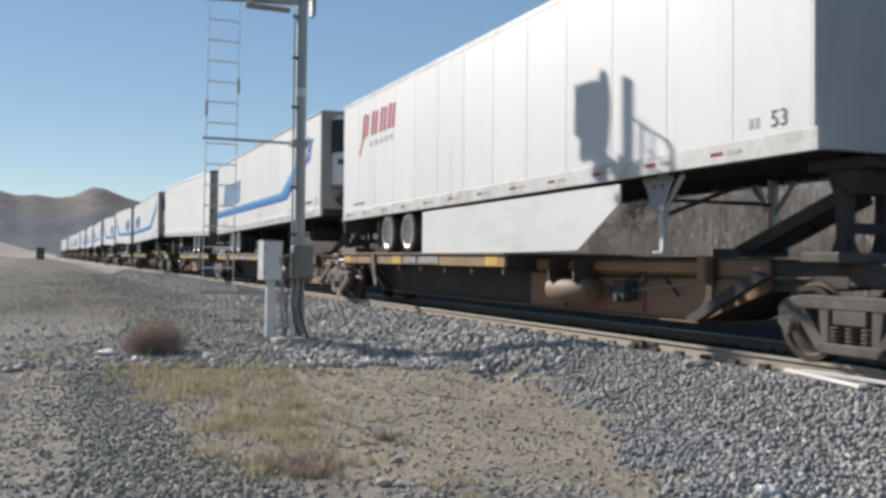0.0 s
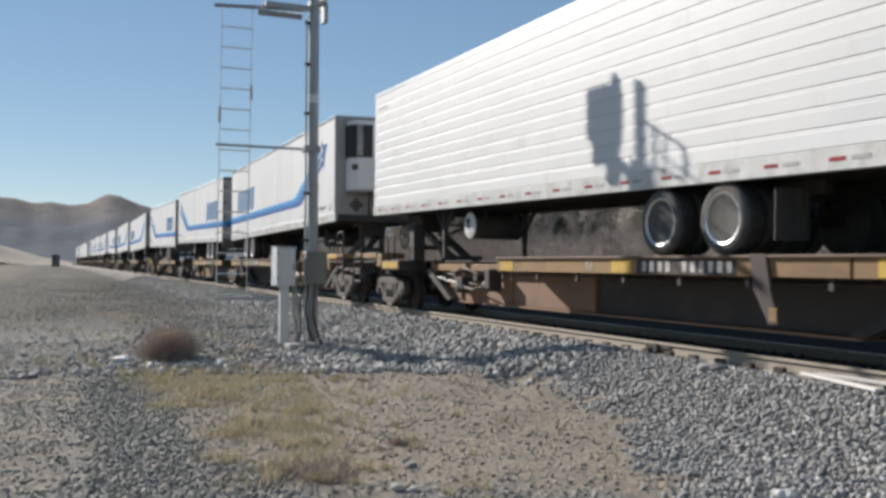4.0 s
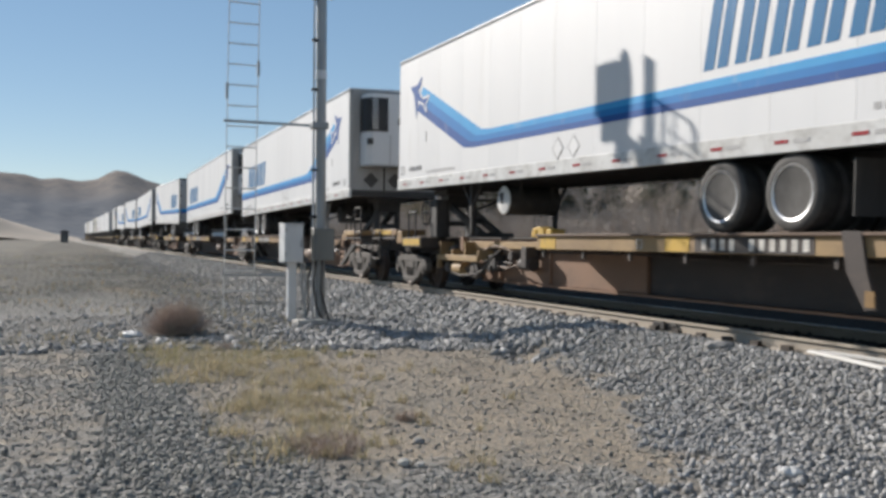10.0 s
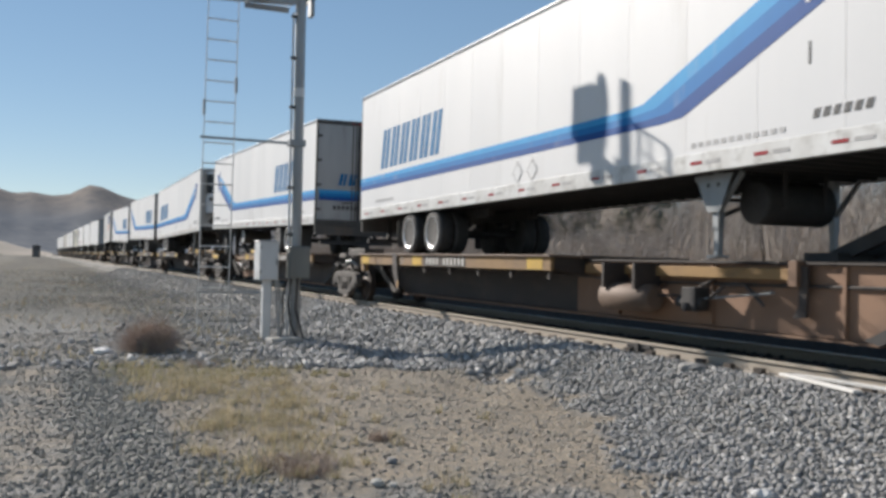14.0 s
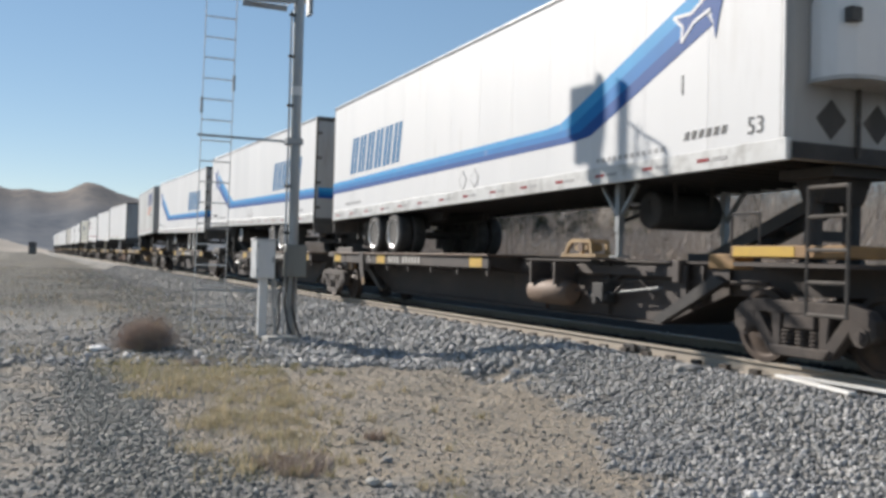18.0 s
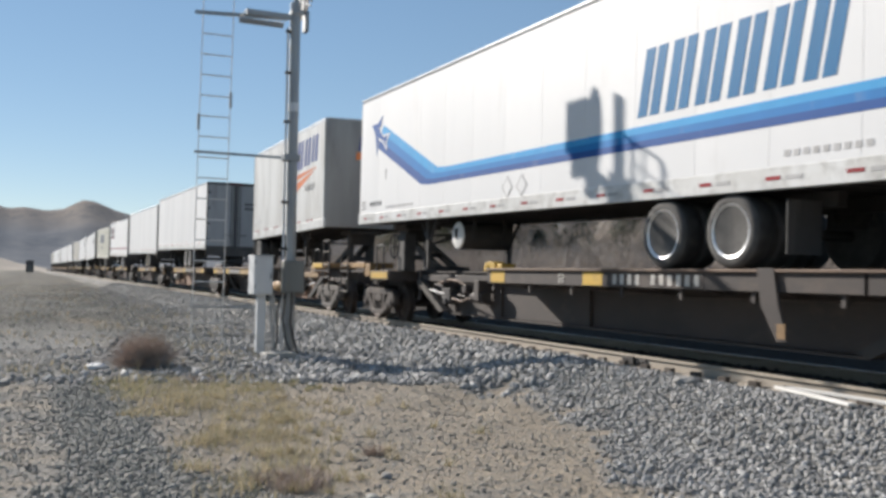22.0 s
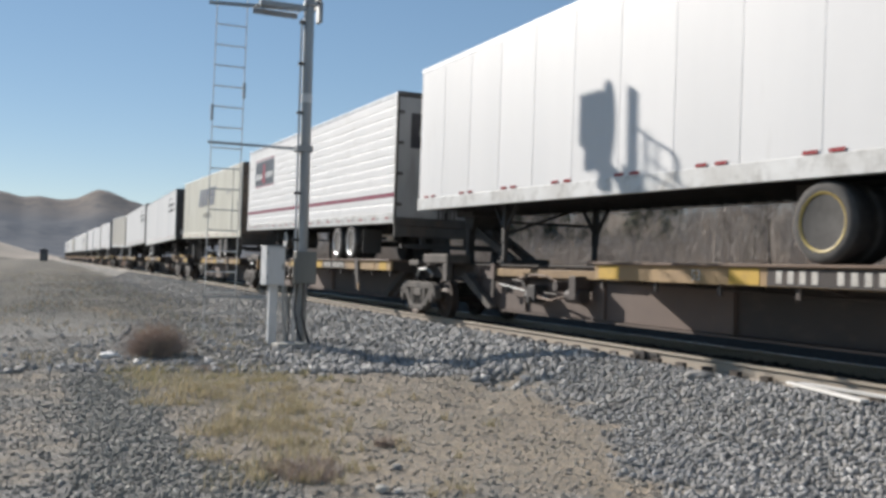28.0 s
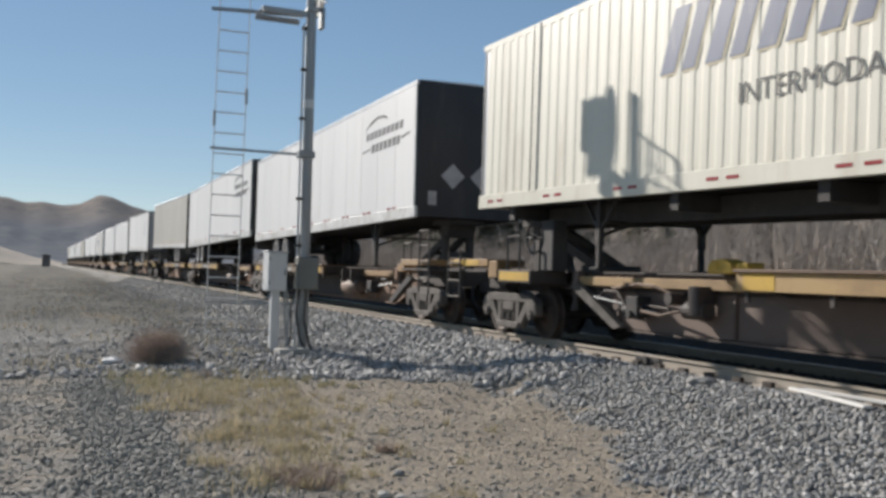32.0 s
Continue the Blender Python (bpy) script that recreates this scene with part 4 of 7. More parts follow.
                ob.location = (0, self.y(u + 0.03), Z_LOW)
        self.put("floor", B(bmesh.new(), -HALF + 0.06, HALF - 0.06, 0.06, L - 0.04, Z_LOW + 0.13, Z_LOW + 0.2), CHASSIS)
        # front wall with its rounded corners
        r = 0.09
        yf, yb = self.y(L), self.y(L - 0.12)
        k = 1 if yf < yb else -1
        pts = [(-HALF, yb), (-HALF, yf + k * r), (-HALF + r * 0.3, yf + k * r * 0.3), (-HALF + r, yf), (HALF - r, yf), (HALF - r * 0.3, yf + k * r * 0.3), (HALF, yf + k * r), (HALF, yb)]
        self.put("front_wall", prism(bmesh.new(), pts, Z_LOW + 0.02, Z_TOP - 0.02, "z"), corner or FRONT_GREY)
        # rear trim and doors
        bm = bmesh.new()
        for s in (-1, 1):
            B(bm, s * HALF, s * (HALF - 0.05), 0.0, 0.07, Z_LOW - 0.04, Z_TOP)
        B(bm, -HALF, HALF, -0.002, 0.07, Z_TOP - 0.11, Z_TOP + 0.004)
        B(bm, -HALF, HALF, -0.01, 0.1, Z_LOW - 0.05, Z_LOW + 0.13)
        self.put("rear_frame", bm, REAR_STEEL, bevel=0.006)
        self.put("rear_sill_plate", B(bmesh.new(), -HALF + 0.03, HALF - 0.03, 0.012, 0.09, Z_LOW - 0.3, Z_LOW - 0.052), REAR_STEEL, bevel=0.006)
        for s in (-1, 1):
            d = self.put("rear_door", B(bmesh.new(), s * 0.008, s * (HALF - 0.055), 0.018, 0.06, Z_LOW + 0.14, Z_TOP - 0.12), door, bevel=0.004)
            self.put("door_seal", B(bmesh.new(), s * 0.004, s * 0.05, 0.008, 0.0175, Z_LOW + 0.14, Z_TOP - 0.12), CHASSIS, under=d)
            for x in (0.1, 0.2):
                bm = bmesh.new()
                tube(bm, (s * x, self.y(0.005), Z_LOW + 0.06), (s * x, self.y(0.005), Z_TOP - 0.05), 0.017, 8)
                self.put("lock_rod", bm, REAR_STEEL, under=d, smooth=True)
            for z in (Z_LOW + 0.4, Z_LOW + 1.1, Z_LOW + 1.8, Z_LOW + 2.5):
                self.put("hinge", B(bmesh.new(), s * (HALF - 0.02), s * (HALF - 0.17), -0.008, 0.02, z, z + 0.07), REAR_STEEL, under=d)
            bm = bmesh.new()
            B(bm, s * 0.16, s * 0.5, -0.02, 0.0, Z_LOW + 0.62, Z_LOW + 0.66)
            self.put("door_handle", bm, REAR_STEEL, under=d)
        # rear bumper
        bm = bmesh.new()
        B(bm, -1.1, 1.1, 0.02, 0.12, 0.46, 0.56)
        for x in (-0.55, 0.55):
            B(bm, x - 0.05, x + 0.05, 0.03, 0.12, 0.55, Z_LOW)
        self.put("bumper", bm, CHASSIS)
        # lamps along the top edge
        for i in range(3):
            self.put("marker_lamp", slab(bmesh.new(), -0.2 + i * 0.2 - 0.05, -0.2 + i * 0.2 + 0.05, self.y(-0.012), self.y(0.004), Z_TOP - 0.085, Z_TOP - 0.045), REFLECT_RED)
        return self

    def axles(self, us, rim="rim", flaps=True):
        sh = shared()
        for u in us:
            bm = bmesh.new()
            zc = R_TYRE + TAIL_DOWN - SLOPE * (u if self.L > 9 else u + 4.5)
            tube(bm, (-1.0, self.y(u), zc), (1.0, self.y(u), zc), 0.065, 10)
            self.put("axle", bm, CHASSIS, smooth=True)
            for s in (-1, 1):
                w = part("wheel", sh["tyre"], RUBBER, self.top)
                w.matrix_basis = pose(s * 1.25, self.y(u), zc, 0, 0, 0 if s < 0 else 180) @ Matrix.Diagonal((1, R_TYRE / 0.5, R_TYRE / 0.5, 1))
                for name, me in (("rim", sh[rim]), ("wheel_disc", sh["disc_rust" if rim == "rim_yellow" else "disc"]), ("hub", sh["hub"])):
                    part(name, me, CHROME, w).matrix_basis = Matrix.Diagonal((1, 0.53 / R_TYRE, 0.53 / R_TYRE, 1)) if name == "rim" else Matrix.Diagonal((1, 0.5 / R_TYRE, 0.5 / R_TYRE, 1))
        u0, u1 = min(us) - 0.9, max(us) + 1.1
        bm = bmesh.new()
        for s in (-1, 1):
            self.box(bm, s * 0.42, s * 0.55, u0, u1, Z_LOW - 0.16, Z_LOW + 0.02)
            for u in us:
                self.box(bm, s * 0.44, s * 0.54, u - 0.45, u + 0.1, 0.68, 0.76)
                self.box(bm, s * 0.44, s * 0.54, u + 0.1, u + 0.2, 0.68, Z_LOW - 0.1)
                tube(bm, (s * 0.6, self.y(u - 0.2), 0.7), (s * 0.6, self.y(u - 0.2), 0.94), 0.13, 10)
        self.put("axle_slider", bm, CHASSIS)
        if flaps:
            for s in (-1, 1):
                self.put("mud_flap", self.box(bmesh.new(), s * 0.7, s * 1.2, min(us) - 0.82, min(us) - 0.80, 0.32, Z_LOW - 0.1), FLAP)

    def legs(self, u, mtl=ALU, shield=False):
        for s in (-1, 1):
            bm = bmesh.new()
            x = s * 0.95
            self.box(bm, x - 0.05, x + 0.05, u - 0.05, u + 0.05, 0.36, Z_LOW + 0.05)
            self.box(bm, x - 0.038, x + 0.038, u - 0.038, u + 0.038, 0.03, 0.4)
            self.box(bm, x - 0.1, x + 0.1, u - 0.1, u + 0.1, 0.0, 0.03)
            g = self.put("landing_leg", bm, mtl)
            for k in (-1, 1):
                self.put("leg_stay", beam(bmesh.new(), (x, self.y(u), 0.55), (x, self.y(u + k * 0.42), Z_LOW), 0.05, 0.05), mtl, under=g)
            if shield and s < 0:
                pts = [(self.y(u - 0.34), Z_LOW), (self.y(u + 0.34), Z_LOW), (self.y(u + 0.11), 0.56), (self.y(u - 0.11), 0.56)]
                self.put("leg_shield", prism(bmesh.new(), pts, x - 0.085, x - 0.075), GALV, under=g)
                for k in (-0.09, 0.09):
                    self.put("shield_hole", tube(bmesh.new(), (x - 0.088, self.y(u + k), Z_LOW - 0.13), (x - 0.086, self.y(u + k), Z_LOW - 0.13), 0.028, 10), CHASSIS, under=g)
        bm = bmesh.new()
        tube(bm, (-0.95, self.y(u), 0.72), (0.95, self.y(u), 0.72), 0.025, 8)
        beam(bm, (-0.95, self.y(u), 0.5), (0.5, self.y(u), Z_LOW), 0.05, 0.05)
        self.put("leg_brace", bm, CHASSIS)

    def tank(self, u, length=1.25, near=-0.98, cap_paint=PLANK):
        """A fuel tank hung crosswise under the floor, its pale end towards the side."""
        c = max(self.y(u), self.y(u + length)) + 0.1
        t = self.put("fuel_tank", tube(bmesh.new(), (near, c, 0.68), (near + 1.05, c, 0.68), 0.27, 20), CHASSIS, "dark cylindrical fuel tank", smooth=True)
        bm = lathe(bmesh.new(), [(0.265, 0.0), (0.255, -0.02), (0.16, -0.04), (0.05, -0.045)], 24)
        bmesh.ops.translate(bm, verts=bm.verts, vec=(near - 0.001, c, 0.68))
        self.put("tank_cap", bm, cap_paint, "dusty round tank end", smooth=True, under=t)
        self.put("tank_gauge", slab(bmesh.new(), near - 0.06, near - 0.03, c - 0.05, c + 0.05, 0.62, 0.82), CHASSIS, under=t)
        self.put("filler_neck", tube(bmesh.new(), (near - 0.04, c, 0.76), (near - 0.08, c, 0.78), 0.035, 8), CHASSIS, under=t)
        for x in (near + 0.2, near + 0.85):
            for k in (-1, 1):
                self.put("tank_strap", slab(bmesh.new(), x - 0.03, x + 0.03, *sorted((c + k * 0.29, c + k * 0.272)), 0.6, Z_LOW + 0.05), CHASSIS, under=t)

    def reflectors(self, z=Z_LOW + 0.12, every=1.1, first=0.5, pairs=False):
        sh = shared()
        w = first
        while w < self.L - 0.3:
            ob = part("reflector", sh["red"], REFLECT_RED, self.top)
            ob.location = (-HALF - 0.0125, self.L - w, z)
            if pairs:
                ob = part("reflector", sh["red"], REFLECT_RED, self.top)
                ob.location = (-HALF - 0.0125, self.L - w - 0.36, z)
            else:
                ob = part("reflector", sh["white"], FADED, self.top)
                ob.location = (-HALF - 0.0125, self.L - w - 0.3, z)
            w += every

    def placard(self, w, z, size=0.2):
        for k in (0, 1):
            c = w + k * size * 2.6
            self.decal("placard", [(c - size, z), (c, z - size), (c + size, z), (c, z + size)], FADED)
            self.decal("placard_face", [(c - size * 0.8, z), (c, z - size * 0.8), (c + size * 0.8, z), (c, z + size * 0.8)], WHITE, out=0.007)

    def cooler(self):
        """The refrigeration unit on the front wall."""
        L = self.L
        yf = self.y(L)
        k = -1 if self.rear == "left" else 1
        def box_out(bm, x0, x1, d0, d1, z0, z1):
            return slab(bm, x0, x1, yf + k * d0, yf + k * d1, z0, z1)
        def arc(r):
            return [(-0.98 - r, 0.0), (-0.98 - r, 0.16), (-0.92 - r, 0.32), (-0.78 - r * 0.7, 0.44 + r * 0.7), (-0.55, 0.48 + r), (0.55, 0.48 + r), (0.78 + r * 0.7, 0.44 + r * 0.7), (0.92 + r, 0.32), (0.98 + r, 0.16), (0.98 + r, 0.0)]
        def shape(r, z0, z1):
            return prism(bmesh.new(), [(x, yf + k * d) for x, d in arc(r)], z0, z1, "z")
        unit = self.put("refrigeration_unit", shape(0.0, 1.88, 3.84), WHITE, "white refrigeration unit with a black grille", bevel=0.02)
        self.put("top_cowl", shape(0.012, 3.62, 3.80), WHITE, under=unit, bevel=0.01)
        self.put("lower_cowl", shape(0.02, 1.90, 2.74), WHITE, under=unit, bevel=0.012)
        self.put("bottom_lip", shape(0.035, 1.86, 1.90), FRONT_LIGHT, under=unit)
        g = [(-1.0, 0.02), (-1.0, 0.17), (-0.935, 0.335), (-0.79, 0.462), (-0.55, 0.503), (-0.36, 0.503), (-0.36, 0.47), (-0.55, 0.47), (-0.76, 0.43), (-0.9, 0.31), (-0.96, 0.15), (-0.96, 0.02)]
        self.put("side_grille", prism(bmesh.new(), [(x, yf + k * d) for x, d in g], 2.80, 3.72, "z"), GRILLE, "black grille wrapped round the corner", under=unit)
        bm = bmesh.new()
        for i in range(11):
            z = 2.86 + i * 0.078
            beam(bm, (-0.80, yf + k * 0.47, z), (-0.72, yf + k * 0.485, z + 0.045), 0.02, 0.022)
            beam(bm, (-0.72, yf + k * 0.485, z + 0.045), (-0.64, yf + k * 0.50, z), 0.02, 0.022)
        self.put("grille_rods", bm, CHROME, under=unit)
        for x in (-0.3, 0.42):
            self.put("panel_seam", box_out(bmesh.new(), x - 0.006, x + 0.006, 0.498, 0.506, 1.92, 2.72), DISC, under=unit)
        self.put("service_port", tube(bmesh.new(), (0.62, yf + k * 0.47, 2.1), (0.62, yf + k * 0.515, 2.1), 0.075, 14), GRILLE, under=unit)
        self.put("fan_hatch", box_out(bmesh.new(), 0.22, 0.40, 0.478, 0.492, 3.36, 3.54), ALU, under=unit)
        self.put("latch", box_out(bmesh.new(), -0.93, -0.78, 0.4, 0.5, 2.45, 2.60), DISC, under=unit)
        for i in range(6):
            x = -0.08 + i * 0.145
            pts = [(x, 3.0), (x + 0.11, 3.0), (x + 0.15, 3.2), (x + 0.04, 3.2)]
            self.put("logo_block", prism(bmesh.new(), pts, yf + k * 0.478, yf + k * 0.486, "y"), INK, under=unit)
        self.put("drain_pipe", tube(bmesh.new(), (-0.3, yf + k * 0.03, 1.1), (-0.3, yf + k * 0.03, 1.88), 0.028, 8), DISC, smooth=True)
        for c in (-0.68, 0.02):
            self.put("placard_holder", prism(bmesh.new(), [(c - 0.22, 1.5), (c, 1.28), (c + 0.22, 1.5), (c, 1.72)], yf, yf + k * 0.012, "y"), FLAP)
        self.put("nose_sill", slab(bmesh.new(), -HALF + 0.06, HALF - 0.06, yf, yf + k * 0.02, Z_LOW + 0.02, Z_LOW + 0.2), CHASSIS)
        for x in (0.62, 0.95):
            self.put("air_coupling", box_out(bmesh.new(), x - 0.06, x + 0.06, 0.0, 0.07, 1.42, 1.54), DISC)

    def hoop_logo(self, w0, z0, width, height, mtl, n=6, lean=0.18, name="logo_block"):
        """A bold slanted brand mark as plain blocks, two strokes to each."""
        step = width / n
        for i in range(n):
            a = w0 + i * step
            for f0, f1 in ((0.02, 0.36), (0.47, 0.80)):
                x0, x1 = a + f0 * step, a + f1 * step
                self.decal(name, [(x0, z0), (x1, z0), (x1 + lean, z0 + height), (x0 + lean, z0 + height)], mtl)


def banded(tr, w_of):
    """The three-toned blue stripe that bends upwards to a star near the front; w_of turns the distance to the rear into the place along the wall."""
    tones = (BLUE_A, BLUE_B, BLUE_C)
    for i, mtl in enumerate(tones):
        a, b = i / 3, (i + 1) / 3
        za, zb = 2.0 - 0.29 * a, 2.0 - 0.29 * b
        runs = []
        for f, z in ((a, za), (b, zb)):
            knee, end = 11.5 + 0.82 * f, (14.59 + 0.33 * f, 3.24 - 0.49 * f)
            runs.append([(0.03, z), (knee - 0.45, z), (knee, z + 0.03), (knee + 0.3, z + 0.03 + 0.3 * (end[1] - z - 0.03) / (end[0] - knee)), end])
        pts = runs[0] + runs[1][::-1]
        tr.decal("stripe", [(w_of(u), z) for u, z in pts], mtl)
    rim = [(14.88, 2.95), (14.58, 2.86), (14.35, 2.66), (14.37, 2.85), (14.19, 3.0), (14.53, 2.98), (14.73, 3.08), (14.83, 3.2)]
    star = [(14.71, 3.3), (14.65, 3.48), (14.93, 3.32), (15.35, 3.32), (15.12, 3.09), (15.04, 2.85), (14.98, 2.58), (14.93, 2.8)] + rim
    tr.decal("star_emblem", [(w_of(u), z) for u, z in star], BLUE_C, "deep blue swooping star", out=0.007)
    for (ua, za), (ub, zb) in zip(rim, rim[1:]):
        d = Vector((ub - ua, zb - za)).normalized() * 0.022
        tr.decal("emblem_outline", [(w_of(ua - d.y), za + d.x), (w_of(ub - d.y), zb + d.x), (w_of(ub + d.y), zb - d.x), (w_of(ua + d.y), za - d.x)], WHITE, out=0.010)


def blue_stripe_reefer(rear, us=(3.15, 4.4), shield=True):
    tr = Trailer(16.15, rear, "white refrigerated semi-trailer with a blue three-toned stripe, on a railcar")
    tr.shell("smooth", WHITE, DOOR_GREY, ALU)
    tr.axles(us)
    tr.legs(12.6, GALV if rear == "left" else CHASSIS, shield=(rear == "left" and shield))
    tr.tank(9.75 if rear == "right" else 12.95, 1.25 if rear == "right" else 0.0, -0.98 if rear == "right" else -0.6, PLANK if rear == "right" else CHASSIS)
    tr.cooler()
    tr.reflectors()
    L = tr.L
    w_of = (lambda u: u) if rear == "left" else (lambda u: L - u)
    banded(tr, w_of)
    tr.hoop_logo(1.4 if rear == "left" else L - 4.95, 2.12, 3.45, 0.88, LOGO_BLUE)
    tr.placard(w_of(8.3) - 0.25, 1.44, 0.19)
    tr.bars(w_of(14.37), 2.0, 0.05, 0.24, 1, INK)
    nose = L - 0.62 if rear == "left" else 0.22
    tr.words("53", nose, 1.36, 0.28, INK)
    tr.bars(nose - 1.1 if rear == "left" else nose + 0.55, 1.42, 0.8, 0.1, 6, INK, 0.03)
    tr.bars(w_of(13.4) - 0.9, 1.33, 1.6, 0.06, 12, FADED)
    tr.bars(w_of(1.7) - 0.6, 1.36, 1.2, 0.07, 9, FADED)
    if rear == "right":
        # marks on the rear doors
        for i in range(6):
            x = -0.62 + i * 0.29
            tr.end_decal("logo_block", [(x, 2.16), (x + 0.1, 2.16), (x + 0.17, 2.5), (x + 0.07, 2.5)], LOGO_BLUE, 0.014)
            tr.end_decal("logo_block", [(x + 0.13, 2.16), (x + 0.21, 2.16), (x + 0.28, 2.5), (x + 0.2, 2.5)], LOGO_BLUE, 0.014)
        for i, mtl in enumerate((BLUE_A, BLUE_B, BLUE_C)):
            tr.end_decal("stripe", [(-1.19, 1.72 + 0.1 * (2 - i)), (1.19, 1.72 + 0.1 * (2 - i)), (1.19, 1.82 + 0.1 * (2 - i)), (-1.19, 1.82 + 0.1 * (2 - i))], mtl, 0.014)
        for i in range(6):
            x = -0.75 + i * 0.13
            tr.end_decal("marking_bar", [(x, 1.46), (x + 0.08, 1.46), (x + 0.08, 1.58), (x, 1.58)], INK, 0.014)
    return tr.top


def red_mark_van():
    tr = Trailer(16.15, "left", "white dry-van trailer with side skirt and red mark")
    tr.shell("plates", WHITE, DOOR_GREY, RAIL_WHITE, corner=FRONT_LIGHT)
    tr.axles((3.3, 4.55))
    tr.legs(13.1, CABINET, shield=True)
    tr.reflectors(every=1.28)
    skirt = [(tr.y(5.4), 0.96), (tr.y(12.55), 0.96), (tr.y(12.55), 0.70), (tr.y(11.45), 0.06), (tr.y(5.4), 0.06)]
    tr.put("side_skirt", prism(bmesh.new(), skirt, -1.27, -1.24), SKIRT, "white plastic side skirt with a slanted end", bevel=0.004)
    for w, lean in ((1.5, 0.12), (2.15, 0.1), (2.75, 0.1), (3.3, 0.1)):
        tr.decal("logo_block", [(w, 2.98), (w + 0.2, 2.98), (w + 0.2 + lean, 3.55), (w + lean, 3.55)], LOGO_RED)
        tr.decal("logo_block", [(w + 0.26, 2.98), (w + 0.44, 2.98), (w + 0.44 + lean, 3.52), (w + 0.26 + lean, 3.52)], LOGO_RED)
    tr.decal("logo_block", [(1.25, 2.55), (1.42, 2.62), (1.75, 3.05), (1.6, 3.05)], LOGO_RED)
    tr.bars(2.1, 2.72, 1.7, 0.12, 5, FADED)
    tr.words("53", 15.45, 1.34, 0.27, INK)
    tr.bars(15.12, 1.36, 0.2, 0.12, 2, FADED)
    tr.bars(0.9, 1.36, 0.9, 0.06, 7, INK)
    return tr.top


def ribbed_reefer(rear="right"):
    tr = Trailer(16.15, rear, "plain white refrigerated trailer with horizontally ribbed sides, on a railcar")
    tr.shell("ribs", WHITE, DOOR_GREY, ALU)
    tr.axles((3.2, 4.44))
    tr.legs(12.4, CHASSIS)
    tr.tank(9.7)
    tr.cooler()
    tr.reflectors(every=0.95)
    tr.bars(0.3, 3.55, 0.7, 0.1, 6, FADED)
    tr.bars(0.12, 1.4, 0.12, 0.14, 1, FADED)
    return tr.top


def ribbed_sign_reefer():
    tr = Trailer(16.15, "right", "white ribbed trailer with wine-red stripe and dark sign, on a railcar")
    tr.shell("ribs", WHITE, DOOR_GREY, ALU)
    tr.axles((3.25, 4.45))
    tr.legs(12.4, CHASSIS)
    tr.tank(9.9)
    tr.reflectors(every=0.95)
    for z0, z1 in ((1.62, 1.72),):
        tr.decal("stripe", [(0.05, z0), (16.1, z0), (16.1, z1), (0.05, z1)], WINE)
    tr.decal("sign_panel", [(1.2, 2.64), (4.15, 2.64), (4.15, 3.50), (1.2, 3.50)], PLAQUE, "charcoal sign panel with a red emblem")
    for z in (2.58, 3.53):
        tr.decal("sign_border", [(1.2, z), (4.15, z), (4.15, z + 0.045), (1.2, z + 0.045)], WINE)
    tr.decal("sign_emblem", [(2.35, 2.7), (2.85, 2.7), (2.72, 2.95), (2.78, 3.36), (2.5, 3.42), (2.42, 3.0)], LOGO_RED, out=0.008)
    for i, w in enumerate((1.32, 1.5, 1.68, 1.86, 2.04, 2.2)):
        tr.decal("marking_bar", [(w, 2.86), (w + 0.1, 2.86), (w + 0.15, 3.06 - 0.02 * (i % 2)), (w + 0.05, 3.06)], WHITE, out=0.008)
    for i, w in enumerate((2.86, 3.0, 3.14, 3.28, 3.42, 3.56, 3.7, 3.84)):
        tr.decal("marking_bar", [(w, 2.88), (w + 0.08, 2.88), (w + 0.13, 3.08 - 0.03 * (i % 2)), (w + 0.05, 3.08)], WHITE, out=0.008)
    tr.bars(0.25, 3.3, 0.55, 0.08, 5, FADED)
    tr.end_decal("sign_panel", [(-0.95, 2.75), (0.95, 2.75), (0.95, 3.55), (-0.95, 3.55)], PLAQUE, 0.012)
    for i in range(8):
        x = -0.75 + i * 0.19
        tr.end_decal("marking_bar", [(x, 3.05), (x + 0.1, 3.05), (x + 0.13, 3.22), (x + 0.03, 3.22)], DOOR_GREY, 0.004)
    return tr.top


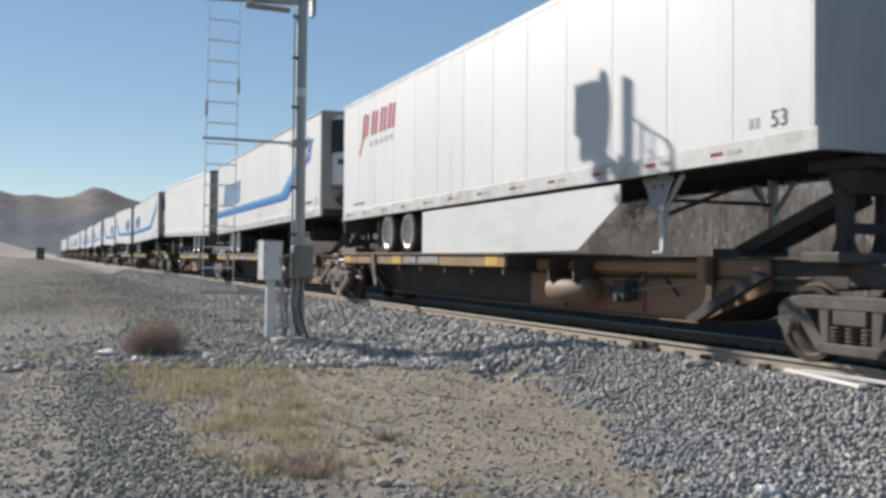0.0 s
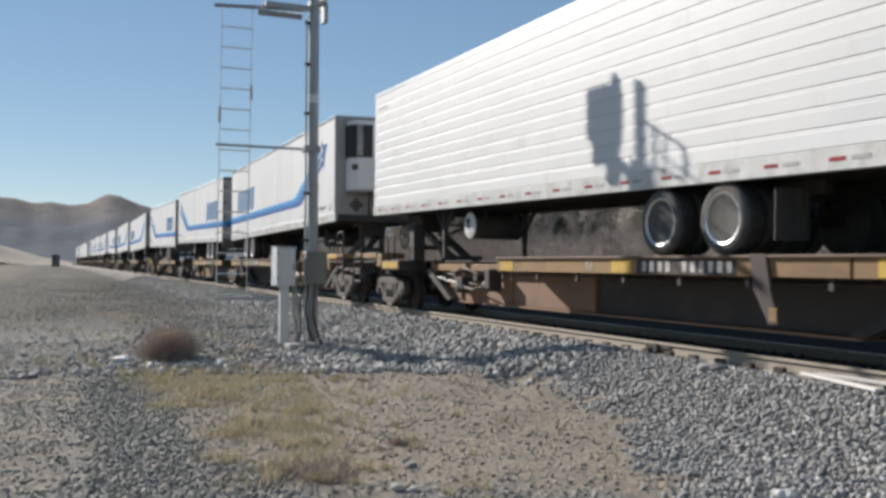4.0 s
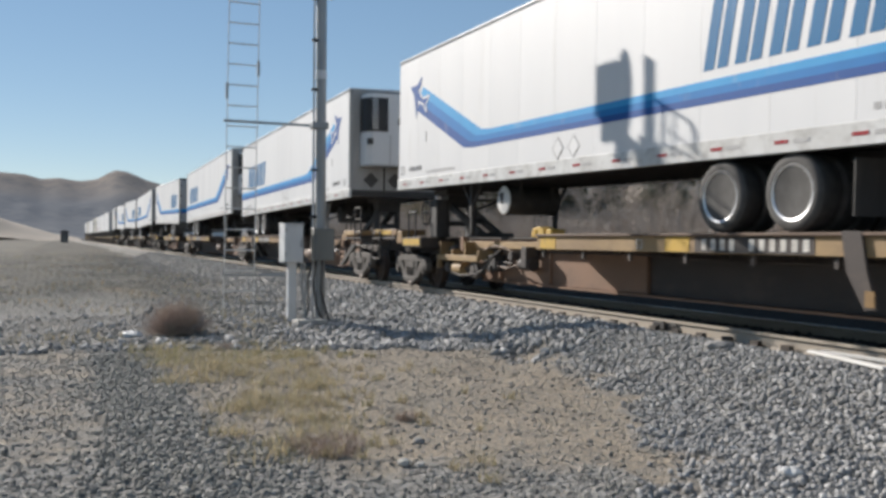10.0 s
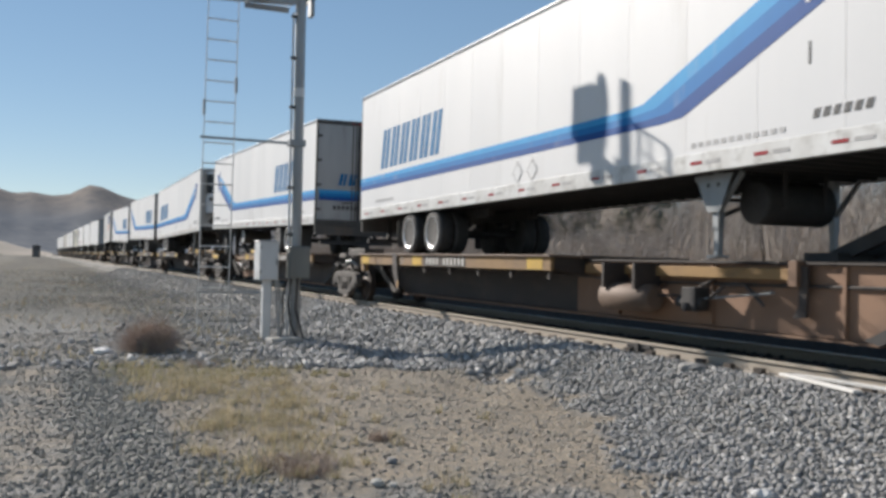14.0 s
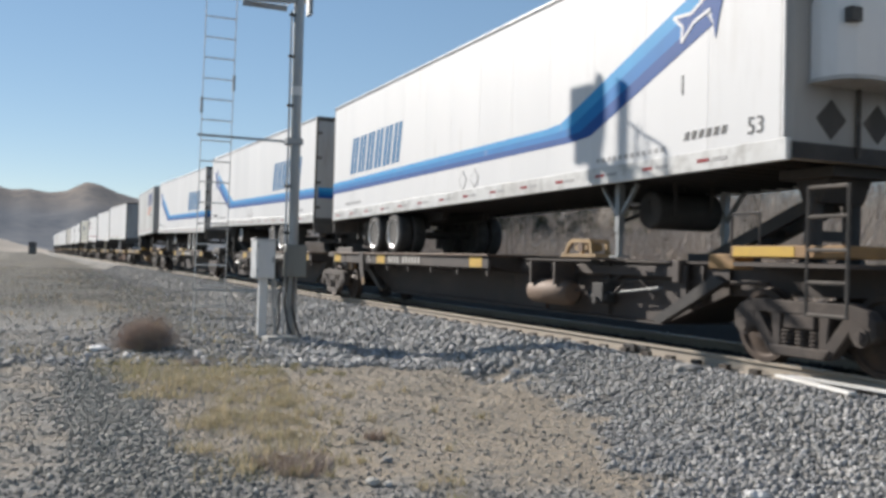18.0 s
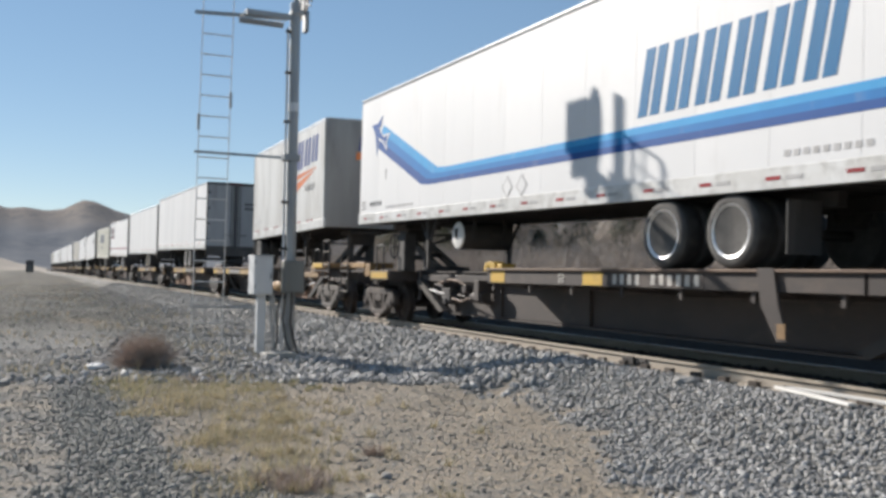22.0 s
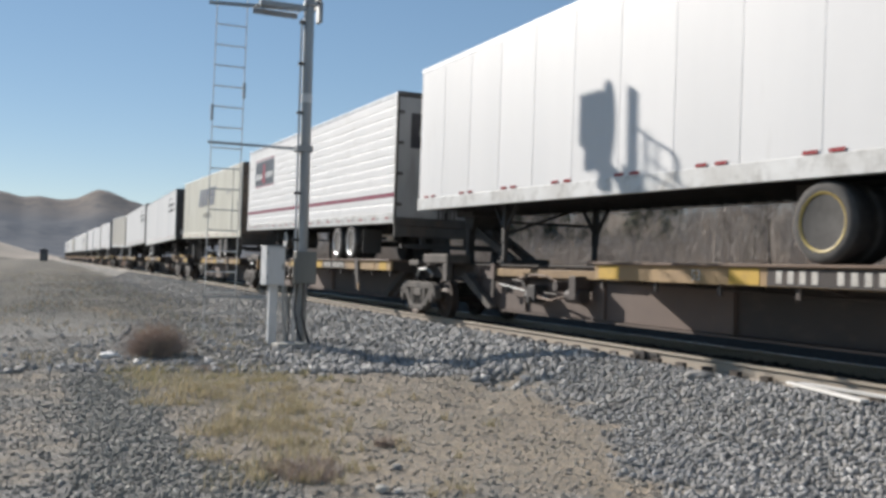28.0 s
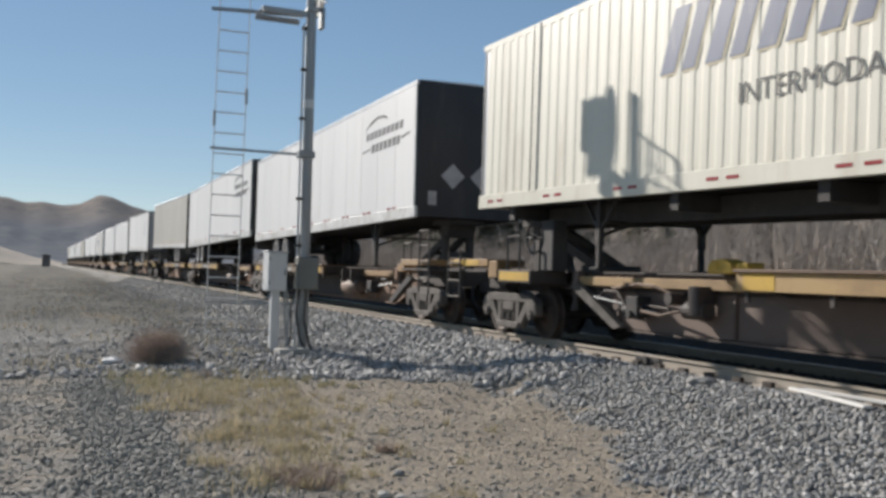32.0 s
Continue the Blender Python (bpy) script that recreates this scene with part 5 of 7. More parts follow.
def plain_van(rear="right", us=(4.5, 5.74), skin=None, style="plates", rim="rim_white", door=None, label="", mark=None):
    tr = Trailer(16.15, rear, label or "plain white plate-sided dry-van trailer with red reflectors, on a railcar")
    tr.shell(style, skin or WHITE, door or DOOR_GREY, RAIL_WHITE if style == "smooth" else ALU, corner=BLACK if mark == "swoosh" else None)
    tr.axles(us, rim)
    tr.legs(12.7, CHASSIS)
    tr.reflectors(z=Z_LOW + 0.27, every=1.75, pairs=True)
    if mark == "numbers":
        for i in range(4):
            for z, n in ((3.02, 0.9), (2.82, 1.0)):
                x = 0.42 + i * 0.105
                tr.end_decal("marking_bar", [(x, z), (x + 0.075 * n, z), (x + 0.075 * n, z + 0.11), (x, z + 0.11)], INK, 0.014)
    elif mark == "swoosh":
        L = tr.L
        for i in range(9):
            w = L - 3.4 + i * 0.29
            tr.decal("logo_block", [(w, 3.08), (w + 0.2, 3.08), (w + 0.25, 3.26), (w + 0.05, 3.26)], INK)
        for i in range(7):
            w = L - 3.0 + i * 0.29
            tr.decal("logo_block", [(w, 2.74), (w + 0.2, 2.74), (w + 0.25, 2.94), (w + 0.05, 2.94)], INK)
        arc = [(L - 3.5, 3.32), (L - 3.1, 3.52), (L - 2.6, 3.6), (L - 2.1, 3.56), (L - 1.8, 3.42), (L - 2.15, 3.5), (L - 2.6, 3.53), (L - 3.05, 3.45)]
        tr.decal("logo_swoosh", arc, INK)
        tr.decal("logo_bar", [(L - 3.7, 2.8), (L - 3.05, 2.84), (L - 3.05, 2.88), (L - 3.7, 2.84)], INK)
        tr.decal("logo_bar", [(L - 0.95, 2.84), (L - 0.4, 2.9), (L - 0.4, 2.94), (L - 0.95, 2.9)], INK)
        for x in (-0.42, 0.28):
            tr.end_decal("placard", [(x - 0.28, 1.95), (x, 1.67), (x + 0.28, 1.95), (x, 2.23)], FADED, 0.0)
        tr.end_decal("notice", [(-1.0, 1.3), (-0.8, 1.3), (-0.8, 1.6), (-1.0, 1.6)], FADED, 0.0)
    elif mark == "upright":
        for i in range(3):
            z = 2.3 + i * 0.36
            tr.decal("logo_block", [(13.6, z), (13.95, z), (13.95, z + 0.24), (13.6, z + 0.24)], LOGO_NAVY)
    return tr.top


def pup_van():
    tr = Trailer(8.53, "left", "short grimy white van trailer with navy and orange mark")
    tr.shell("plates", WHITE_OLD, DOOR_GREY, ALU, corner=FRONT_GREY)
    tr.axles((0.72,), "rim_dark")
    tr.legs(5.7, CHASSIS)
    tr.reflectors(z=Z_LOW + 0.27, every=1.3, pairs=True)
    for i, w in enumerate((5.72, 6.48, 7.2)):
        for f0, f1 in ((0.0, 0.24), (0.34, 0.58)):
            tr.decal("logo_block", [(w + f0, 2.84 + 0.04 * i), (w + f1, 2.84 + 0.04 * i), (w + f1 + 0.1, 3.66), (w + f0 + 0.1, 3.66)], LOGO_NAVY)
    tr.decal("logo_wedge", [(5.7, 2.2), (7.7, 2.72), (5.74, 2.46)], LOGO_ORANGE)
    tr.decal("logo_wedge", [(5.72, 2.54), (7.7, 2.76), (5.72, 2.7)], LOGO_ORANGE)
    tr.words("FREIGHT", 6.62, 2.14, 0.26, INK, 0.2)
    tr.placard(0.45, 1.6, 0.16)
    for i in range(3):
        x = -0.35 + i * 0.44
        for f0, f1 in ((0.0, 0.14), (0.2, 0.34)):
            tr.end_decal("logo_block", [(x + f0, 3.18), (x + f1, 3.18), (x + f1 + 0.06, 3.56), (x + f0 + 0.06, 3.56)], LOGO_NAVY, 0.0)
    tr.end_decal("logo_wedge", [(-0.42, 2.9), (0.9, 3.08), (-0.4, 3.12)], LOGO_ORANGE, 0.0)
    for i in range(7):
        x = 0.15 + i * 0.11
        tr.end_decal("marking_bar", [(x, 2.74), (x + 0.07, 2.74), (x + 0.07, 2.84), (x, 2.84)], LOGO_NAVY, 0.0)
    return tr.top


def container_trailer():
    tr = Trailer(16.15, "right", "cream corrugated steel container on a chassis trailer, on a railcar", name="container_trailer")
    tr.shell("corrugated", CREAM, RUST_DOOR, CREAM, CREAM)
    tr.axles((3.45, 4.68), "rim_white")
    tr.legs(12.6, CHASSIS)
    tr.reflectors(every=2.0, pairs=True)
    L = tr.L
    bm = bmesh.new()
    for u in (2.0, 14.1):
        tr.box(bm, -HALF - 0.012, -HALF + 0.04, u - 0.09, u + 0.09, Z_LOW + 0.2, Z_TOP - 0.02)
    tr.put("lifting_post", bm, CREAM, bevel=0.01)
    for u in (1.88, 2.12, 13.98, 14.22):
        tr.put("post_seam", tr.box(bmesh.new(), -HALF - 0.006, -HALF + 0.03, u - 0.012, u + 0.012, Z_LOW + 0.2, Z_TOP - 0.04), DISC)
    w0 = L - 10.75
    for i in range(5):
        for f0, f1 in ((0.0, 0.30), (0.44, 0.70)):
            a = w0 + i * 0.9
            pts = [(a + f0, 2.56), (a + f1, 2.56), (a + f1 + 0.3, 3.38), (a + f0 + 0.3, 3.38)]
            tr.decal("logo_edge", [(w + 0.035, z - 0.035) for w, z in pts], LOGO_TAN, out=0.006)
            tr.decal("logo_block", pts, LOGO_SLATE, out=0.010)
    tr.words("INTERMODAL", L - 9.25, 1.98, 0.36, INK, 0, 0.012)
    tr.words("53", L - 0.9, 2.25, 0.3, INK, 0, 0.012)
    tr.bars(L - 3.4, 2.9, 1.1, 0.1, 7, FADED)
    bm = bmesh.new()
    for s in (-1, 1):
        tr.box(bm, s * 0.4, s * 0.52, 0.2, L - 0.3, 0.72, Z_LOW)
    for u in (1.0, 5.5, 8.0, 10.5, 15.0):
        tr.box(bm, -1.2, 1.2, u - 0.08, u + 0.08, 0.8, Z_LOW)
    tr.put("chassis_frame", bm, CHASSIS)
    return tr.top


def far_trailer(skin, mark):
    """A trailer of the train's tail, which never comes near."""
    ob = thing("semi_trailer", "white semi-trailer on a railcar far down the train", "trailer", "trailers on the train")
    part("trailer_box", slab(bmesh.new(), -HALF, HALF, 0, 16.15, Z_LOW + 0.2, Z_TOP), skin, ob, bevel=0.03)
    part("bottom_rail", slab(bmesh.new(), -HALF - 0.01, HALF + 0.01, 0.03, 16.12, Z_LOW, Z_LOW + 0.196), RAIL_WHITE, ob)
    part("rear_door", slab(bmesh.new(), -HALF + 0.08, HALF - 0.08, -0.006, 0.0, Z_LOW + 0.25, Z_TOP - 0.1), DOOR_GREY, ob)
    sh = shared()
    for u in (3.0, 4.24):
        for s in (-1, 1):
            w = part("wheel", sh["tyre"], RUBBER, ob)
            w.matrix_basis = pose(s * 1.25, u, 0.59, 0, 0, 0 if s < 0 else 180) @ Matrix.Diagonal((1, 0.88, 0.88, 1))
    bm = bmesh.new()
    slab(bm, -0.55, 0.55, 2.2, 5.2, 0.5, Z_LOW)
    slab(bm, -1.0, 1.0, 12.6, 12.75, 0.12, Z_LOW)
    part("running_gear", bm, CHASSIS, ob)
    if mark:
        bm = bmesh.new()
        slab(bm, -HALF - 0.004, -HALF + 0.001, 9.5, 11.5, 2.3, 3.1)
        part("logo_block", bm, mark, ob)
    return ob
# ---- spine railcars ----
R_WHEEL = 0.42


def truck_meshes(cache={}):
    if cache:
        return cache
    bm = bmesh.new()
    for s in (-1, 1):
        sub = lathe(bmesh.new(), [(0.09, -0.02), (0.15, -0.03), (0.2, 0.015), (0.33, 0.03), (0.36, 0.0), (R_WHEEL, 0.0), (R_WHEEL + 0.002, 0.09), (R_WHEEL + 0.028, 0.105), (R_WHEEL + 0.026, 0.135), (0.37, 0.14), (0.34, 0.09), (0.2, 0.09), (0.1, 0.13)], 32)
        if s > 0:
            bmesh.ops.rotate(sub, verts=sub.verts, cent=(0, 0, 0), matrix=Matrix.Rotation(math.pi, 3, "Z"))
        bmesh.ops.translate(sub, verts=sub.verts, vec=(s * 0.80, 0, 0))
        tmp = bpy.data.meshes.new("tmp")
        sub.to_mesh(tmp)
        sub.free()
        bm.from_mesh(tmp)
        bpy.data.meshes.remove(tmp)
    tube(bm, (-1.0, 0, 0), (1.0, 0, 0), 0.075, 12)
    cache["wheelset"] = finish("wheelset", bm, WHEEL_STEEL, smooth=True)
    # side frame: chords, columns, sloping arms and the two bearing pedestals
    bm = bmesh.new()
    x0, x1 = -0.08, 0.08
    prism(bm, [(-0.99, 0.58), (-0.90, 0.68), (-0.66, 0.74), (0.66, 0.74), (0.90, 0.68), (0.99, 0.58), (0.95, 0.50), (0.66, 0.62), (-0.66, 0.62), (-0.95, 0.50)], x0, x1)
    for k in (-1, 1):
        prism(bm, [(k * 0.82, 0.64), (k * 0.64, 0.66), (k * 0.36, 0.27), (k * 0.24, 0.16), (k * 0.44, 0.16)], x0 + 0.01, x1 - 0.01)
        prism(bm, [(k * 0.27, 0.64), (k * 0.42, 0.64), (k * 0.37, 0.16), (k * 0.27, 0.16)], x0 + 0.01, x1 - 0.01)
        prism(bm, [(k * 0.99, 0.60), (k * 0.66, 0.60), (k * 0.67, 0.42), (k * 0.71, 0.36), (k * 0.73, 0.46), (k * 0.91, 0.46), (k * 0.93, 0.36), (k * 0.99, 0.42)], x0 + 0.005, x1 - 0.005)
    prism(bm, [(-0.45, 0.25), (0.45, 0.25), (0.36, 0.14), (-0.36, 0.14)], x0 - 0.02, x1)
    cache["side_frame"] = finish("side_frame", bm, CAST, bevel=0.012)
    bm = bmesh.new()
    coil = []
    for i in range(5):
        z = 0.23 + i * 0.042
        coil += [(0.055, z), (0.088, z + 0.008), (0.088, z + 0.022), (0.055, z + 0.03)]
    cache["spring"] = finish("spring", lathe(bm, coil, 12, "z"), CAST, smooth=True)
    bm = bmesh.new()
    tube(bm, (0, 0, 0), (-0.05, 0, 0), 0.10, 14)
    tube(bm, (-0.05, 0, 0), (-0.07, 0, 0), 0.06, 10)
    cache["bearing"] = finish("bearing", bm, CAST, smooth=True)
    bm = bmesh.new()
    slab(bm, -1.1, 1.1, -0.22, 0.22, 0.44, 0.60)
    slab(bm, -0.4, 0.4, -0.3, 0.3, 0.60, 0.74)
    cache["bolster"] = finish("truck", bm, CAST, bevel=0.015)
    bm = bmesh.new()
    for k in (-1, 1):
        tube(bm, (-0.85, k * 0.42, 0.36), (0.85, k * 0.42, 0.36), 0.035, 8)
        slab(bm, -0.86, -0.66, k * 0.42, k * 0.48, 0.28, 0.50)
        slab(bm, 0.66, 0.86, k * 0.42, k * 0.48, 0.28, 0.50)
    cache["brake_beam"] = finish("brake_beam", bm, CHASSIS)
    return cache


WHEELSETS = []


def truck(parent, y, dark=False):
    t = truck_meshes()
    if dark:
        if "dark" not in t:
            t["dark"] = {}
            for kind in ("bolster", "side_frame", "spring", "bearing"):
                t["dark"][kind] = t[kind].copy()
                t["dark"][kind].materials[0] = CAST_DARK
        t = {**t, **t["dark"]}
    ob = part("truck", t["bolster"], CAST, parent, "dusty cast-steel truck with coil springs")
    ob.location.y = y
    for s in (-1, 1):
        f = part("side_frame", t["side_frame"], CAST, ob)
        f.location.x = s * 1.02
        for k in (-0.2, 0.0, 0.2):
            part("spring", t["spring"], CAST, ob).location = (s * 1.02, k, 0)
        for k in (-1, 1):
            b = part("bearing", t["bearing"], CAST, ob)
            b.matrix_basis = pose(s * 1.06, k * 0.82, R_WHEEL, 0, 0, 0 if s < 0 else 180)
    part("brake_beam", t["brake_beam"], CHASSIS, ob)
    for k in (-1, 1):
        w = part("wheelset", t["wheelset"], WHEEL_STEEL, ob)
        w.matrix_parent_inverse = pose(0, k * 0.82, R_WHEEL)
        WHEELSETS.append(w)
    return ob


DECK = 1.2
GUSSET = finish("gusset", slab(prism(bmesh.new(), [(-1.235, DECK - 0.04), (-0.58, DECK - 0.04), (-0.58, DECK - 0.32), (-1.235, DECK - 0.2)], -0.02, 0.02, "y"), -1.26, -1.22, -0.03, 0.03, DECK - 0.38, DECK - 0.25), DARK_SILL)


def hitch_stand(car, h0, s):
    """The stand that holds the trailer's kingpin: a top plate on two legs, propped by a long strut."""
    hitch = part("hitch", slab(bmesh.new(), -0.45, 0.45, h0 - 0.42, h0 + 0.42, 2.14, 2.26), CHASSIS, car, "dark steel trailer hitch stand", bevel=0.008)
    part("hitch_jaw", prism(bmesh.new(), [(h0 - 0.14, 1.86), (h0 + 0.14, 1.86), (h0 + 0.26, 2.14), (h0 - 0.26, 2.14)], -0.34, 0.34), CHASSIS, hitch, bevel=0.008)
    for x in (-0.3, 0.3):
        bm = slab(bmesh.new(), x - 0.07, x + 0.07, h0 - 0.08, h0 + 0.08, 1.15, 1.92)
        prism(bm, [(h0 - 0.2, 1.15), (h0 + 0.2, 1.15), (h0 + 0.08, 1.42), (h0 - 0.08, 1.42)], x - 0.04, x + 0.04)
        part("hitch_leg", bm, CHASSIS, hitch, bevel=0.008)
    f = h0 - s * 1.85
    for x in (-0.2, 0.2):
        part("hitch_strut", beam(bmesh.new(), (x, h0 - s * 0.12, 1.86), (x, f, 1.2), 0.09, 0.17), CHASSIS, hitch, bevel=0.008)
    part("strut_tie", beam(bmesh.new(), (-0.24, h0 - s * 1.0, 1.52), (0.24, h0 - s * 1.0, 1.52), 0.16, 0.1), CHASSIS, hitch)
    part("hitch_base", slab(bmesh.new(), -0.42, 0.42, f - 0.25, f + 0.25, 1.151, 1.26), CHASSIS, hitch, bevel=0.008)
    part("cross_tie", slab(bmesh.new(), -0.3, 0.3, h0 - 0.07, h0 + 0.07, 1.42, 1.54), CHASSIS, hitch)
    return hitch


def hoop_chock(car, c0):
    """A yellow wheel chock: a bent frame round a ratchet box."""
    bm = bmesh.new()
    rim = [(c0 + 0.36, DECK), (c0 + 0.26, DECK + 0.17), (c0 + 0.14, DECK + 0.23), (c0 - 0.34, DECK + 0.22), (c0 - 0.38, DECK)]
    for x in (-1.0, -0.72):
        for (ya, za), (yb, zb) in zip(rim, rim[1:]):
            beam(bm, (x, ya, za), (x, yb, zb), 0.05, 0.06)
    slab(bm, -1.0, -0.72, c0 - 0.24, c0 + 0.10, DECK + 0.08, DECK + 0.18)
    slab(bm, -1.02, -0.7, c0 - 0.5, c0 + 0.46, DECK - 0.02, DECK + 0.03)
    chock = part("wheel_chock", bm, YELLOW, car, "yellow steel wheel chock")
    part("chock_ratchet", tube(bmesh.new(), (-1.02, c0 - 0.08, DECK + 0.13), (-0.7, c0 - 0.08, DECK + 0.13), 0.07, 12), DECK_EDGE, chock, smooth=True)


def brake_gear(car, ya, yb, mtl):
    """Brake rigging in a low tray slung beside the sill: channel, hangers, cylinder and slack adjuster."""
    lo, hi = sorted((ya, yb))
    tray = part("brake_tray", slab(bmesh.new(), -0.98, -0.9, lo, hi, 0.66, 0.78), mtl, car, "worn channel carrying brake rigging", bevel=0.008)
    n = 4
    for i in range(n):
        v = lo + 0.06 + (hi - lo - 0.12) * i / (n - 1)
        part("tray_hanger", slab(bmesh.new(), -0.93, -0.6, v - 0.03, v + 0.03, 0.7, 1.06 if i % 2 else 0.9), mtl, tray)
    part("tray_foot", slab(bmesh.new(), -0.98, -0.9, hi - 0.1, hi, 0.48, 0.66), mtl, tray)
    c = lo + (hi - lo) * 0.55
    cyl = part("brake_cylinder", tube(bmesh.new(), (-0.8, c - 0.22, 0.5), (-0.8, c + 0.22, 0.5), 0.15, 16), mtl, tray, smooth=True)
    part("slack_rod", tube(bmesh.new(), (-0.8, c - 0.2, 0.5), (-0.78, lo - 0.6, 0.56), 0.03, 8), CAST, tray, smooth=True)
    bm = bmesh.new()
    slab(bm, -0.9, -0.68, lo + 0.2, lo + 0.5, 0.4, 0.64)
    tube(bm, (-0.92, lo + 0.35, 0.5), (-0.66, lo + 0.35, 0.5), 0.1, 10)
    slab(bm, -0.88, -0.7, c + 0.5, c + 0.72, 0.42, 0.6)
    part("brake_valve", bm, CAST, tray, bevel=0.01)
    bm = bmesh.new()
    pipe(bm, [(-0.95, lo + 0.1, 0.6), (-1.0, lo - 0.1, 0.45), (-0.98, lo - 0.3, 0.5), (-0.9, lo - 0.5, 0.75), (-0.75, lo - 0.6, 0.9)], 0.03)
    pipe(bm, [(-0.9, c + 0.7, 0.5), (-0.92, c + 0.3, 0.42), (-0.9, c - 0.1, 0.36), (-0.92, lo, 0.42)], 0.02)
    part("brake_hose", bm, CAST, tray, smooth=True)


def end_ladder(car, e0, e1, z0, z1, rungs, mtl):
    lad = part("end_ladder", tube(tube(bmesh.new(), (-1.34, e0, z0), (-1.34, e0, z1), 0.022, 6), (-1.34, e1, z0), (-1.34, e1, z1), 0.022, 6), mtl, car, "pale steel ladder at the car's end", smooth=True)
    for z in rungs:
        part("rung", tube(bmesh.new(), (-1.34, e0, z), (-1.34, e1, z), 0.02, 6), mtl, lad, smooth=True)
    part("ladder_bracket", slab(bmesh.new(), -1.35, -1.2, e0, e1, DECK - 0.1, DECK - 0.056), DARK_SILL, lad)


def railcar(length, rear, tail, right_end=False, left_end=False, paint=None, seed=0, platform=9.2, chock="", kingpin=15.55, gear=None):
    """A platform of a spine car. length: from its right truck to the next joint or end truck; tail: where the trailer's rear stands over it; rear: the side of the trailer's wheels."""
    rng = random.Random(seed)
    sill_paint, spine_paint = paint or (YELLOW, BROWN)
    label = "weathered %s spine railcar platform carrying a trailer" % ("yellow and brown" if sill_paint is not DARK_SILL else "dark brown")
    car = thing("spine_railcar", label, "railcar", "railcars of the train")
    s = -1 if rear == "left" else 1

    def y(u):
        return tail + s * u
    a0, a1 = (-0.8 if right_end else 0.55), length + (1.95 if left_end else -0.55)
    # centre sill, deepest in the middle
    pts = [(a0, 1.12), (a1, 1.12), (a1, 0.80), (length - 1.75, 0.74), (length - 2.9, 0.30), (2.9, 0.30), (1.75, 0.74), (a0, 0.80)]
    part("centre_sill", prism(bmesh.new(), pts, -0.5, 0.5), DARK_SILL, car, bevel=0.01)
    # Brown only where sun reaches the web; bare dark sill imitates deck shade
    web0, web1 = sorted((y(platform - (2.1 if s > 0 else 0.4)), 1.7 if s < 0 else length - 1.7))
    web0, web1 = max(web0, 1.7), min(web1, length - 1.7)
    low = lambda v: float(np.interp(v, [1.75, 2.9, length - 2.9, length - 1.75], [0.74, 0.31, 0.31, 0.74]))
    web = [(web0, 1.11), (web1, 1.11)] + [(v, low(v)) for v in (web1, min(web1, length - 2.9), max(web0 + 0.35, 2.9), web0) if web0 <= v <= web1]
    for side in (-1, 1):
        part("web_plate", prism(bmesh.new(), web, *sorted((side * 0.501, side * 0.56))), spine_paint, car, "dusty brown web plate along the sunlit stretch of sill")
    v = y(platform + 0.8)
    while 1.9 < v < length - 1.9:
        part("web_post", slab(bmesh.new(), -0.61, -0.562, v - 0.025, v + 0.025, low(v) + 0.02, 1.10), spine_paint, car)
        v += s * rng.uniform(1.8, 2.6)
    bm = bmesh.new()
    slab(bm, -0.63, 0.63, a0 + 0.1, a1 - 0.1, 1.121, 1.15)
    part("top_flange", bm, DARK_SILL, car)
    part("bottom_flange", slab(bmesh.new(), -0.62, 0.62, 2.95, length - 2.95, 0.27, 0.299), spine_paint, car)
    # wheel platform
    p0, p1 = sorted((y(0.1), y(platform)))
    p0, p1 = max(p0, a0 + 0.1), min(p1, a1 - 0.1)
    part("deck", slab(bmesh.new(), -1.34, 1.34, p0, p1, DECK - 0.035, DECK), DECK_EDGE, car, bevel=0.006)
    for side in (-1, 1):
        x = sorted((side * 1.30, side * 1.24))
        near_rear = 1.1 if s > 0 else -1.1
        step = y(0.1) + near_rear
        cuts = sorted([p0, p0 + (p1 - p0) * rng.uniform(0.45, 0.6), min(max(step, p0 + 0.4), p1 - 0.4), p1]) if side < 0 else [p0, p1]
        for c0, c1 in zip(cuts, cuts[1:]):
            g = 0.02 if side < 0 else 0
            part("side_sill", slab(bmesh.new(), x[0], x[1], c0 + g, c1 - g, DECK - 0.25, DECK - 0.036), sill_paint, car, bevel=0.006)
    k = int((p1 - p0) / 1.25)
    for i in range(k + 1):
        yy = p0 + 0.15 + i * (p1 - p0 - 0.3) / k
        for side in (-1, 1):
            g = part("gusset", GUSSET, DARK_SILL, car)
            g.matrix_basis = pose(0, yy, 0, 0, 0, 0 if side < 0 else 180)
    # markings on the sill
    span = p1 - p0
    yl = p0 + span * rng.uniform(0.5, 0.62)
    for c in (p0 + 0.03 * span, yl + 0.12, p0 + 0.93 * span):
        part("safety_patch", slab(bmesh.new(), -1.305, -1.2995, max(c, p0 + 0.05), min(c + 0.5, p1 - 0.05), DECK - 0.235, DECK - 0.05), YELLOW_NEW, car)
    part("number_board", slab(bmesh.new(), -1.304, -1.2995, yl - 2.0, yl, DECK - 0.24, DECK - 0.045), DARK_SILL, car)
    for i in [i for i in range(4)] + [i + 5 for i in range(6)]:
        w = yl - 0.14 - i * 0.17
        part("number_bar", slab(bmesh.new(), -1.308, -1.3035, w - 0.085, w, DECK - 0.21, DECK - 0.075), LETTER_WHITE, car)
    me = letters("53", 0.19, LETTER_WHITE)
    ob = part("lettering", me, LETTER_WHITE, car)
    ob.matrix_basis = Matrix(((0, 0, -1, -1.306), (-1, 0, 0, min(yl + 1.3, p1 - 0.3)), (0, 1, 0, DECK - 0.21), (0, 0, 0, 1)))
    # hanging bracket under the platform
    bk = y(2.5)
